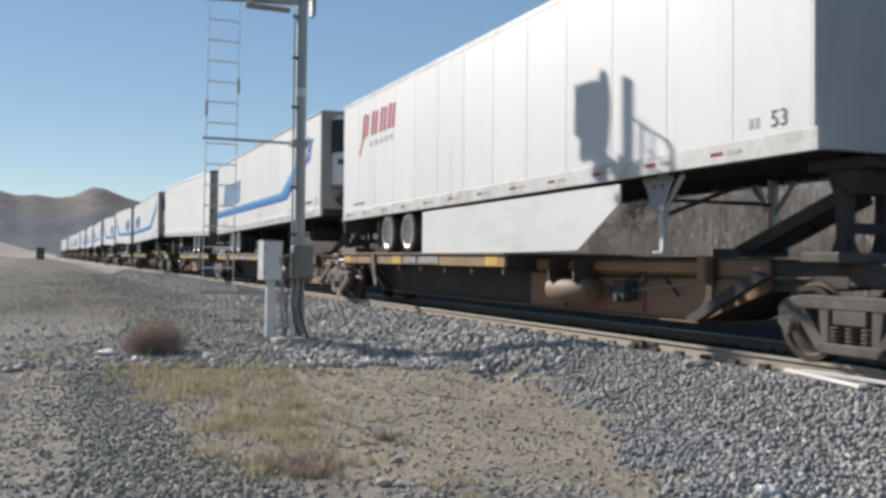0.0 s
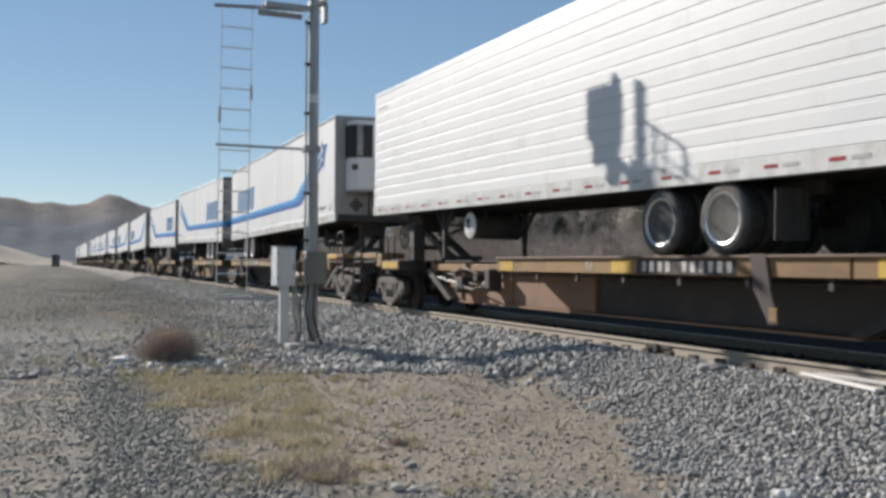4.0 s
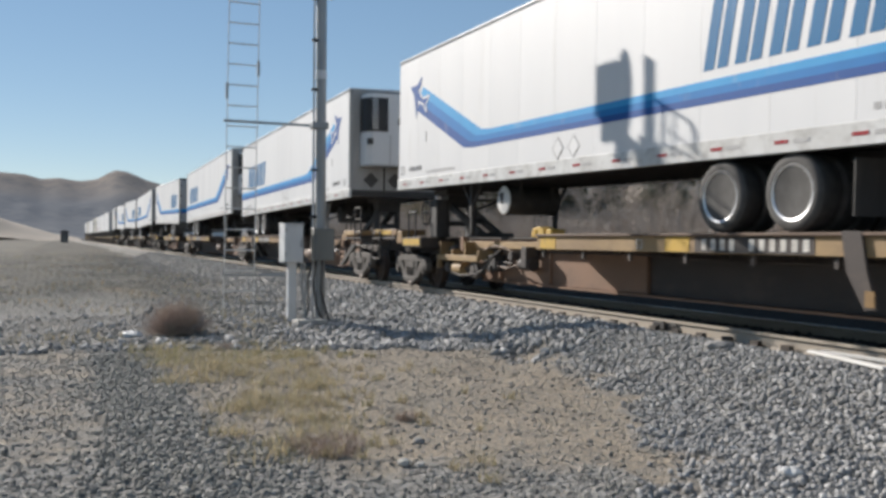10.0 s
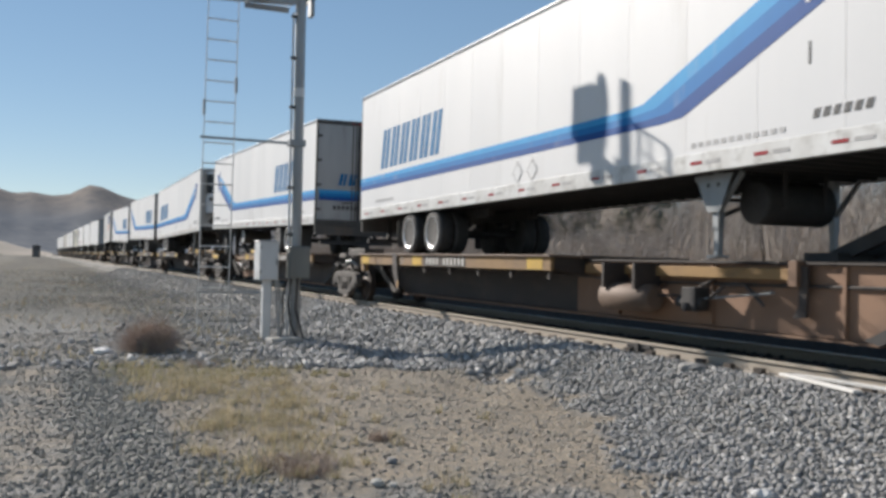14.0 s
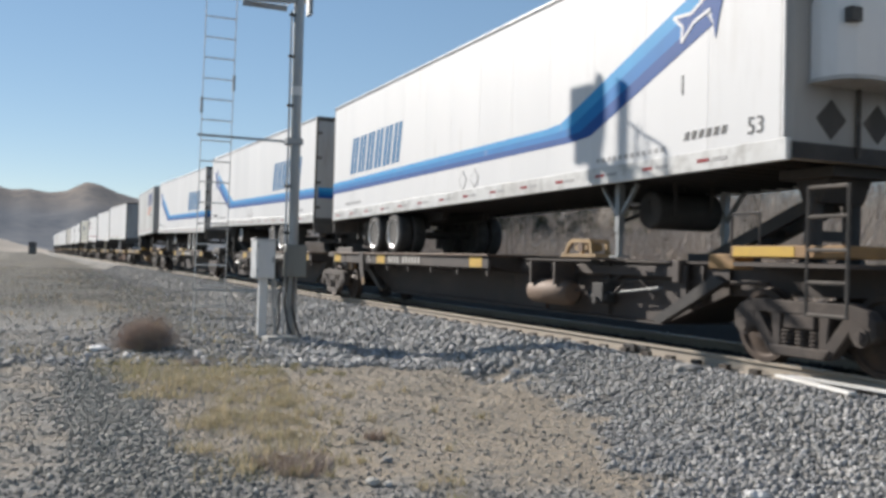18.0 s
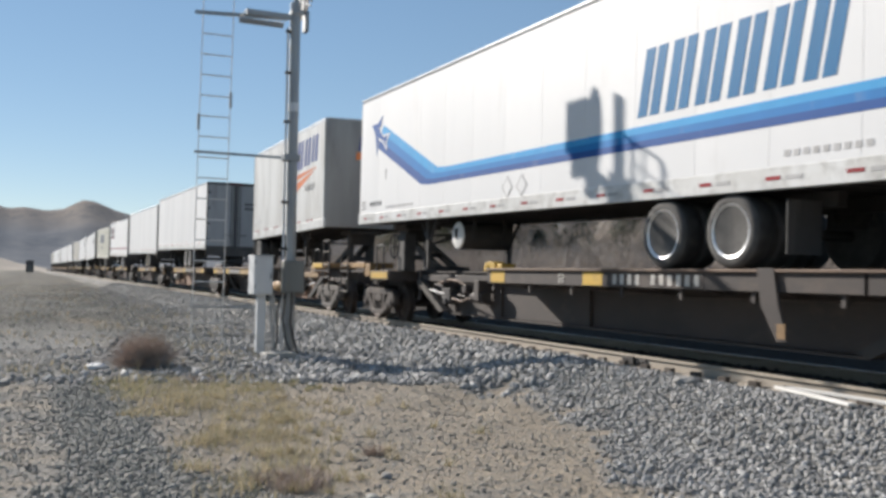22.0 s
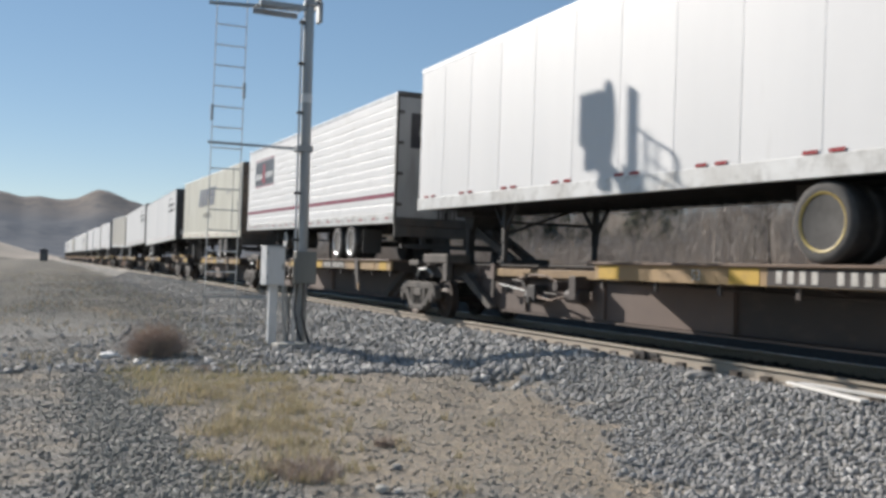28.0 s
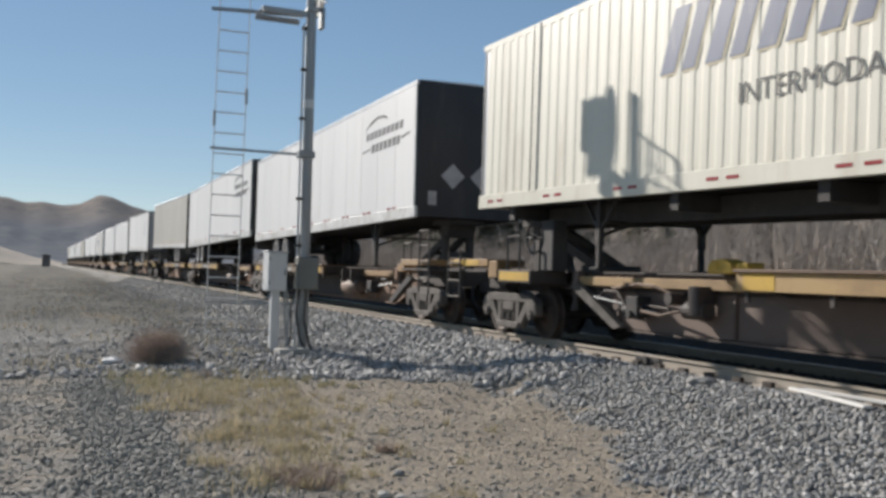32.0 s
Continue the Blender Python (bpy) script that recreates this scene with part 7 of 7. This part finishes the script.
# signal head, high over the picture: square housing, lower box, oval backplate and its stem
head = part("signal_head", slab(bmesh.new(), *[c for p, q in zip(at_mast(-3.79, 17.84, 6.36), at_mast(-3.75, 18.38, 7.12)) for c in (p, q)]), CABINET_DARK, mast, "dark square signal housing", bevel=0.012)
part("lower_housing", slab(bmesh.new(), *[c for p, q in zip(at_mast(-3.79, 17.78, 5.98), at_mast(-3.75, 18.22, 6.36)) for c in (p, q)]), CABINET_DARK, head, bevel=0.01)
bm = lathe(bmesh.new(), [(0.02, -0.01), (0.185, -0.01), (0.19, 0.0), (0.185, 0.01), (0.02, 0.01)], 28, "x")
bmesh.ops.scale(bm, verts=bm.verts, vec=(1, 1, 3.4))
bmesh.ops.translate(bm, verts=bm.verts, vec=at_mast(-3.77, 17.66, 6.6))
part("backplate", bm, CHASSIS, head, "black oval backplate", smooth=True)
part("head_stem", slab(bmesh.new(), *[c for p, q in zip(at_mast(-3.81, 17.56, 5.66), at_mast(-3.73, 17.78, 6.05)) for c in (p, q)]), GALV, head, bevel=0.008)
part("head_arm", beam(bmesh.new(), (0.0, 0.0, 6.74), at_mast(-3.77, 17.7, 6.05), 0.06, 0.07), GALV, head)
# hand rail of the platform
bm = bmesh.new()
pipe(bm, [(0.0, -0.05, 7.5), (0.0, -0.22, 7.42), (0.0, -0.39, 7.31), (0.0, -0.7, 7.17), (0.0, -0.93, 7.05), (0.0, -1.0, 6.92), (0.0, -1.03, 6.66)], 0.022)
for y, z in ((-0.31, 7.36), (-0.58, 7.22)):
    tube(bm, (0.0, y, 6.62), (0.0, y, z), 0.012, 6)
pipe(bm, [(0.0, 0.3, 6.7), (0.0, 0.0, 6.78), (0.0, -0.3, 6.85), (0.0, -0.6, 6.74), (0.0, -1.0, 6.6)], 0.018)
part("hand_rail", bm, GALV, mast, "thin bent steel hand rail", smooth=True)

# junction box on the mast
jb = part("junction_box", slab(bmesh.new(), -0.2, 0.2, -0.34, -0.1, 1.28, 1.9), CABINET_DARK, mast, "weathered grey-green junction box", bevel=0.012)
part("box_lid", slab(bmesh.new(), -0.18, 0.18, -0.36, -0.341, 1.3, 1.88), CABINET_DARK, jb, bevel=0.006)
part("box_back", slab(bmesh.new(), -0.12, 0.1, -0.1, -0.08, 1.35, 1.85), GALV, jb)
bm = bmesh.new()
pipe(bm, [(-0.12, -0.2, 1.28), (-0.16, -0.16, 0.8), (-0.1, -0.18, 0.4), (0.06, -0.24, 0.0)], 0.022)
pipe(bm, [(0.0, -0.2, 1.28), (-0.02, -0.18, 0.7), (0.1, -0.2, 0.25), (0.2, -0.26, -0.02)], 0.026)
pipe(bm, [(-0.2, -0.2, 1.28), (-0.26, -0.12, 0.9), (-0.24, -0.1, 0.4), (-0.3, -0.1, 0.02)], 0.018)
part("ground_cable", bm, CABLE, mast, smooth=True)

# relay cabinet on its own post
cab = thing("relay_cabinet", "light grey metal relay cabinet on a post", "cabinet", at=(-4.52, 17.6, -0.68))
part("cabinet_post", slab(bmesh.new(), -0.09, 0.07, -0.08, 0.08, 0.0, 1.22), CABINET, cab, bevel=0.01)
body = part("cabinet_body", slab(bmesh.new(), -0.19, 0.17, -0.19, 0.30, 1.2, 1.93), CABINET, cab, bevel=0.012)
part("cabinet_door", slab(bmesh.new(), -0.175, 0.155, -0.205, -0.191, 1.22, 1.9), CABINET, body, bevel=0.004)
part("cabinet_roof", slab(bmesh.new(), -0.205, 0.185, -0.22, 0.32, 1.932, 1.952), CABINET, body, bevel=0.004)
part("latch", slab(bmesh.new(), 0.11, 0.14, -0.225, -0.206, 1.5, 1.62), GALV, body)
for z in (1.32, 1.78):
    part("cabinet_hinge", slab(bmesh.new(), -0.185, -0.16, -0.222, -0.206, z, z + 0.08), GALV, body)
bm = bmesh.new()
pipe(bm, [(0.16, -0.05, 1.2), (0.18, -0.06, 0.7), (0.24, -0.08, 0.3), (0.28, -0.1, 0.02)], 0.024)
pipe(bm, [(0.22, 0.0, 1.2), (0.27, 0.0, 0.8), (0.22, -0.05, 0.02)], 0.024)
part("cabinet_cable", bm, GALV, cab, "pale armoured cables", smooth=True)
slabs = slab(bmesh.new(), -0.3, 0.3, -0.16, 0.16, -0.05, 0.05)
me = finish("concrete_slab", slabs, CONCRETE, bevel=0.015)
ob = tagged(new("concrete_slab", me), "pale concrete slab lying at the mast's foot", "slab")
ob.matrix_basis = pose(-4.32, 17.0, height(-4.32, 17.0) + 0.04, 0, 0, 8)
# ---- plants ----
def blades(name, spots, mtl, label, seed, tall=(0.06, 0.2), wide=0.005, lean=0.6, category="weeds", per=1):
    """Thin bent blades growing at the spots, as one mesh."""
    rng = random.Random(seed)
    vs, fs = [], []
    for x, y, k in spots:
        z = height(x, y) - 0.01
        for _ in range(per):
            h, a, b = rng.uniform(*tall) * k, rng.uniform(0, 6.283), rng.uniform(0.1, lean)
            dx, dy = math.cos(a), math.sin(a)
            w = wide * rng.uniform(0.6, 1.3)
            px, py = -dy * w, dx * w
            n = len(vs)
            m = h * b
            vs += [(x - px, y - py, z), (x + px, y + py, z), (x + dx * m * 0.35 + px * 0.8, y + dy * m * 0.35 + py * 0.8, z + h * 0.6), (x + dx * m * 0.35 - px * 0.8, y + dy * m * 0.35 - py * 0.8, z + h * 0.6), (x + dx * m, y + dy * m, z + h * rng.uniform(0.8, 1.0))]
            fs += [(n, n + 1, n + 2, n + 3), (n + 3, n + 2, n + 4)]
    return tagged(new(name, raw_mesh(name, vs, fs, mtl)), label, category, "", "stuff")


rng = random.Random(21)
clumps = []
while len(clumps) < 120:
    x, y = rng.uniform(-7.9, -5.0), rng.uniform(6.4, 14.6)
    left = np.interp(y, [6.4, 7.0, 8, 10, 13, 14.6], [-7.1, -7.35, -7.5, -7.55, -7.6, -7.7])
    right = np.interp(y, [6.4, 7, 8.4, 11.3, 13, 14.6], [-6.75, -6.6, -6.25, -5.5, -5.4, -5.6])
    if left < x < right:
        if noise.noise(Vector((x * 1.6, y * 0.9, 11))) > -0.22:
            clumps.append((x, y, rng.uniform(0.08, 0.36)))
for _ in range(46):
    y = rng.uniform(5.6, 13.5)
    clumps.append((np.interp(y, [5, 8.4, 11.3, 13.5], [-6.6, -6.0, -5.2, -5.1]) + rng.gauss(0.1, 0.45), y, rng.uniform(0.03, 0.1)))
straw, weed = [], []
for x, y, r in clumps:
    n = int(10 + 170 * r)
    for _ in range(n):
        a, d = rng.uniform(0, 6.283), r * rng.random() ** 0.6
        p = (x + d * math.cos(a), y + d * math.sin(a), rng.uniform(0.5, 1.15))
        (weed if (y > 12.2 and rng.random() < 0.5) or rng.random() < 0.08 else straw).append(p)
blades("dry_weeds", straw, STRAW, "dry straw-coloured weeds on the dirt", 5, (0.03, 0.17), 0.0035, 1.5, per=2)
stalks = [(x + rng.gauss(0, 0.1), y + rng.gauss(0, 0.1), rng.uniform(0.7, 1.2)) for x, y, r in clumps[:120] for _ in range(2)]
blades("dry_stalks", stalks, STRAW, "thin taller dry stalks among the weeds", 15, (0.18, 0.42), 0.0028, 0.5)
blades("green_weeds", weed, WEED, "low olive-green weeds on the dirt", 6, (0.03, 0.11), 0.005, 1.4, per=2)
tufts = []
for cx, cy, r, n in ((-6.72, 7.05, 0.32, 330), (-5.72, 7.95, 0.11, 80), (-6.35, 13.9, 0.3, 160), (-6.75, 6.7, 0.22, 150)):
    for _ in range(n):
        a, d = rng.uniform(0, 6.283), r * rng.random() ** 0.7
        tufts.append((cx + d * math.cos(a), cy + d * math.sin(a), 1.0))
blades("brown_tufts", tufts, TWIG_RED, "withered brown tufts on the dirt", 7, (0.03, 0.15), 0.0035, 1.2, per=2)
scatter = [(-3 - 14 * rng.random(), 15 + 75 * rng.random() ** 1.5, rng.uniform(0.6, 1.6)) for _ in range(5000)]
blades("thin_dry_grass", [s for s in scatter if noise.noise(Vector((s[0] * 0.4, s[1] * 0.25, 2))) > 0.08], STRAW, "thin dry grass scattered over the gravel", 8, (0.03, 0.13), 0.008, 1.2, per=3)


def twig_ball(name, radius, squash, count, mtl, seed):
    """A round dry bush of curved twigs that spread from its foot."""
    rng = random.Random(seed)
    vs, fs = [], []
    for _ in range(count):
        a, e = rng.uniform(0, 6.283), math.asin(rng.uniform(0.0, 1.0))
        d = Vector((math.cos(a) * math.cos(e), math.sin(a) * math.cos(e), math.sin(e)))
        r = radius * rng.uniform(0.55, 1.08)
        side = d.orthogonal().normalized() * 0.0034
        bend = Vector((rng.uniform(-1, 1), rng.uniform(-1, 1), rng.uniform(-0.3, 1))) * radius * 0.28
        foot = Vector((rng.uniform(-0.3, 0.3) * radius, rng.uniform(-0.3, 0.3) * radius, 0.02))
        p0, p1, p2 = foot, foot + d * r * 0.55 + bend * 0.5, foot * 0.6 + d * r + bend
        p1.z, p2.z = p1.z * squash, p2.z * squash
        n = len(vs)
        vs += [p0 - side, p0 + side, p1 + side, p1 - side, p2 + side * 0.5, p2 - side * 0.5]
        fs += [(n, n + 1, n + 2, n + 3), (n + 3, n + 2, n + 4, n + 5)]
        for _ in range(2):
            t = rng.uniform(0.3, 1.0)
            q0 = p1.lerp(p2, t)
            q1 = q0 + Vector((rng.uniform(-1, 1), rng.uniform(-1, 1), rng.uniform(-0.6, 1))) * radius * 0.2
            n = len(vs)
            vs += [q0 - side * 0.7, q0 + side * 0.7, q1]
            fs += [(n, n + 1, n + 2)]
    return raw_mesh(name, vs, fs, mtl)


bush = tagged(new("tumbleweed", twig_ball("tumbleweed", 0.56, 0.95, 1700, TWIG_RED, 4)), "round dry brown tumbleweed bush on the gravel", "bush")
bush.location = (-6.78, 16.1, height(-6.78, 16.1))


def bare_tree(tall, spread, seed, bark=None, depth=4):
    """A leafless tree: a tapered trunk that forks into ever thinner branches."""
    rng = random.Random(seed)
    bm = bmesh.new()
    twigs_v, twigs_f = [], []

    def grow(p, d, length, r, level):
        steps = 3 if level == 0 else 2
        for s in range(steps):
            q = p + d * length / steps
            r2 = r * (0.82 if s < steps - 1 else 0.7)
            tube(bm, p, q, r, 5 if level < 2 else 3, r2)
            p, r = q, r2
            d = (d + Vector((rng.uniform(-1, 1), rng.uniform(-1, 1), rng.uniform(-0.2, 0.5))) * 0.16).normalized()
            if level < depth and (level > 0 or s > 0):
                for _ in range(rng.choice((1, 2))):
                    e = (d + Vector((rng.uniform(-1, 1), rng.uniform(-1, 1), rng.uniform(-0.1, 0.7))) * spread).normalized()
                    grow(p, e, length * rng.uniform(0.5, 0.72), r * 0.6, level + 1)
        if level >= depth - 1:
            for _ in range(5):
                e = (d + Vector((rng.uniform(-1, 1), rng.uniform(-1, 1), rng.uniform(-0.4, 0.8))) * 0.9).normalized()
                sd = e.orthogonal().normalized() * 0.006
                n = len(twigs_v)
                twigs_v.extend([p - sd, p + sd, p + e * rng.uniform(0.25, 0.6)])
                twigs_f.append((n, n + 1, n + 2))
    grow(Vector((0, 0, -0.1)), Vector((rng.uniform(-0.1, 0.1), rng.uniform(-0.1, 0.1), 1)).normalized(), tall * 0.62, 0.022 * tall * 0.62, 0)
    ob = thing("bare_tree", "leafless pale-barked tree in the thicket behind the track", "tree", "bare trees behind the track")
    part("trunk", bm, bark or BARK_PALE, ob)
    part("crown", raw_mesh("crown", twigs_v, twigs_f, TWIG_GREY), TWIG_GREY, ob)
    return ob


stock = [bare_tree(t, sp, sd, bk) for t, sp, sd, bk in ((3.6, 0.55, 1, None), (4.2, 0.5, 2, TWIG_GREY), (3.2, 0.65, 3, None), (4.8, 0.45, 4, BARK_DARK), (3.8, 0.6, 5, TWIG_GREY))]
rng = random.Random(31)
for i in range(105):
    ob = stock[i] if i < len(stock) else copy_thing(stock[i % len(stock)], Matrix())
    y = 8 + 105 * (i / 105) ** 1.15
    x = 9.5 + rng.random() * 10 + 0.05 * y
    ob.matrix_basis = pose(x, y + rng.uniform(-1, 1), height(x, y) - 0.05, rng.uniform(-6, 6), rng.uniform(-6, 6), rng.uniform(0, 360))


def thicket(name, x0, x1, y0, y1, count, tall, mtl, label, seed):
    """Dense upright brush stems with side twigs, as one mesh."""
    rng = random.Random(seed)
    vs, fs = [], []
    for _ in range(count):
        y = rng.uniform(y0, y1)
        x = rng.uniform(x0, x1) + 0.05 * y
        z = height(x, y) - 0.05
        h = tall * rng.uniform(0.4, 1.0) * (0.75 + 0.5 * noise.noise(Vector((x * 0.15, y * 0.15, 3))))
        p = Vector((x, y, z))
        d = Vector((rng.uniform(-0.3, 0.3), rng.uniform(-0.3, 0.3), 1)).normalized()
        a = rng.uniform(0, 3.14)
        sd = Vector((math.cos(a), math.sin(a), 0)) * rng.uniform(0.006, 0.018)
        q, t = p + d * h * 0.55, p + (d + Vector((rng.uniform(-0.25, 0.25), rng.uniform(-0.25, 0.25), 0))) * h
        n = len(vs)
        vs += [p - sd, p + sd, q + sd * 0.7, q - sd * 0.7, t]
        fs += [(n, n + 1, n + 2, n + 3), (n + 3, n + 2, n + 4)]
        for _ in range(8):
            f = rng.uniform(0.1, 0.95)
            o = p.lerp(t, f)
            e = o + Vector((rng.uniform(-1, 1), rng.uniform(-1, 1), rng.uniform(-0.2, 0.9))) * h * 0.24
            n = len(vs)
            vs += [o - sd * 0.8, o + sd * 0.8, e]
            fs += [(n, n + 1, n + 2)]
    return tagged(new(name, raw_mesh(name, vs, fs, mtl)), label, "brush", "", "stuff")


thicket("brush", 9, 24, 4, 120, 50000, 4.2, TWIG_GREY, "dense leafless grey-brown brush behind the track", 9)
thicket("far_brush", 24, 60, 4, 150, 34000, 4.6, TWIG_GREY, "grey-brown leafless brush farther behind the track", 19)
thicket("low_brush", 6.8, 11, 3, 120, 16000, 1.3, TWIG_GREY, "low dry brush beside the track", 10)


def leafy_tree(name, tall, wide, seed, label):
    """A broad crown of many small leaf clumps on a forked trunk."""
    rng = random.Random(seed)
    ob = thing(name, label, "tree", "leafy trees behind the track")
    bm = bmesh.new()
    tube(bm, (0, 0, -0.2), (0.1, 0, tall * 0.4), 0.2, 8, 0.15)
    lobes = []
    for i in range(16):
        a, e = rng.uniform(0, 6.283), rng.uniform(-0.25, 1.3)
        r = wide * 0.5 * rng.uniform(0.35, 0.95)
        c = Vector((math.cos(a) * math.cos(e) * r, math.sin(a) * math.cos(e) * r, tall * 0.52 + math.sin(e) * tall * 0.42))
        tube(bm, (0.1, 0, tall * rng.uniform(0.25, 0.4)), c, 0.07, 5, 0.02)
        lobes.append((c, wide * rng.uniform(0.13, 0.24)))
    part("trunk", bm, BARK_DARK, ob)
    vs, fs = [], []
    for c, r in lobes:
        for _ in range(620):
            d = Vector((rng.gauss(0, 1), rng.gauss(0, 1), rng.gauss(0, 1))).normalized()
            p = c + d * r * rng.random() ** 0.4 * Vector((1, 1, 0.8)).length / 1.62
            u = Vector((rng.gauss(0, 1), rng.gauss(0, 1), rng.gauss(0, 1))).normalized()
            w = u.orthogonal()
            s = rng.uniform(0.09, 0.2)
            n = len(vs)
            vs += [p - u * s, p + w * s * 0.6, p + u * s, p - w * s * 0.6]
            fs.append((n, n + 1, n + 2, n + 3))
    part("crown", raw_mesh("crown", vs, fs, LEAF), LEAF, ob)
    return ob


oak = leafy_tree("oak_tree", 8.5, 7.5, 3, "dusty olive-green tree with a broken crown")
oak.location = (26.5, 50.5, height(26.5, 50.5) - 0.1)
for i, (a, d, k) in enumerate(((23.6, 72, 1.05), (24.9, 66, 1.02), (26.0, 70, 1.04), (27.2, 66, 0.95), (28.4, 70, 0.95), (22.4, 78, 1.05), (30.0, 72, 0.8))):
    tx, ty = -8.66 + d * math.sin(radians(a)), d * math.cos(radians(a))
    t = copy_thing(oak, pose(tx, ty, height(tx, ty) - 0.1, 0, 0, 70 * i))
    t.scale = (k, k, k)
# ---- what moves ----
SPEED = 9.469            # metres a second, towards the camera
BEND_FROM, BEND_RADIUS = 292.0, 420.0


def on_track(s):
    """Place and heading on the line, which bends away to the right far off."""
    if s <= BEND_FROM:
        return 0.0, s, 0.0
    a = (s - BEND_FROM) / BEND_RADIUS
    return BEND_RADIUS * (1 - math.cos(a)), BEND_FROM + BEND_RADIUS * math.sin(a), -a


def motions():
    for ob, y0, middle, z, lie in TRAIN:
        off = y0 - middle
        if middle < BEND_FROM:
            times = [0.0, 32.0]
        else:
            done = (middle - BEND_FROM) / SPEED
            times = [t * 0.5 for t in range(65) if t * 0.5 < done + 1.0]
            if times[-1] < 32.0:
                times.append(32.0)
        rows = []
        for t in times:
            x, y, a = on_track(middle - SPEED * t)
            rows.append((t, pose(x, y, z, 0, 0, math.degrees(a)) @ pose(0, off, 0) @ lie))
        walk(ob, rows)
    lead = WHEELSETS[0]
    walk(lead, [(i / FPS, pose(0, 0, 0, math.degrees(SPEED * i / FPS / R_WHEEL))) for i in range(32 * FPS + 1)])
    for w in WHEELSETS[1:]:
        w.rotation_mode = "QUATERNION"
        keys = w.animation_data_create()
        keys.action = lead.animation_data.action
        keys.action_slot = lead.animation_data.action_slot


motions()
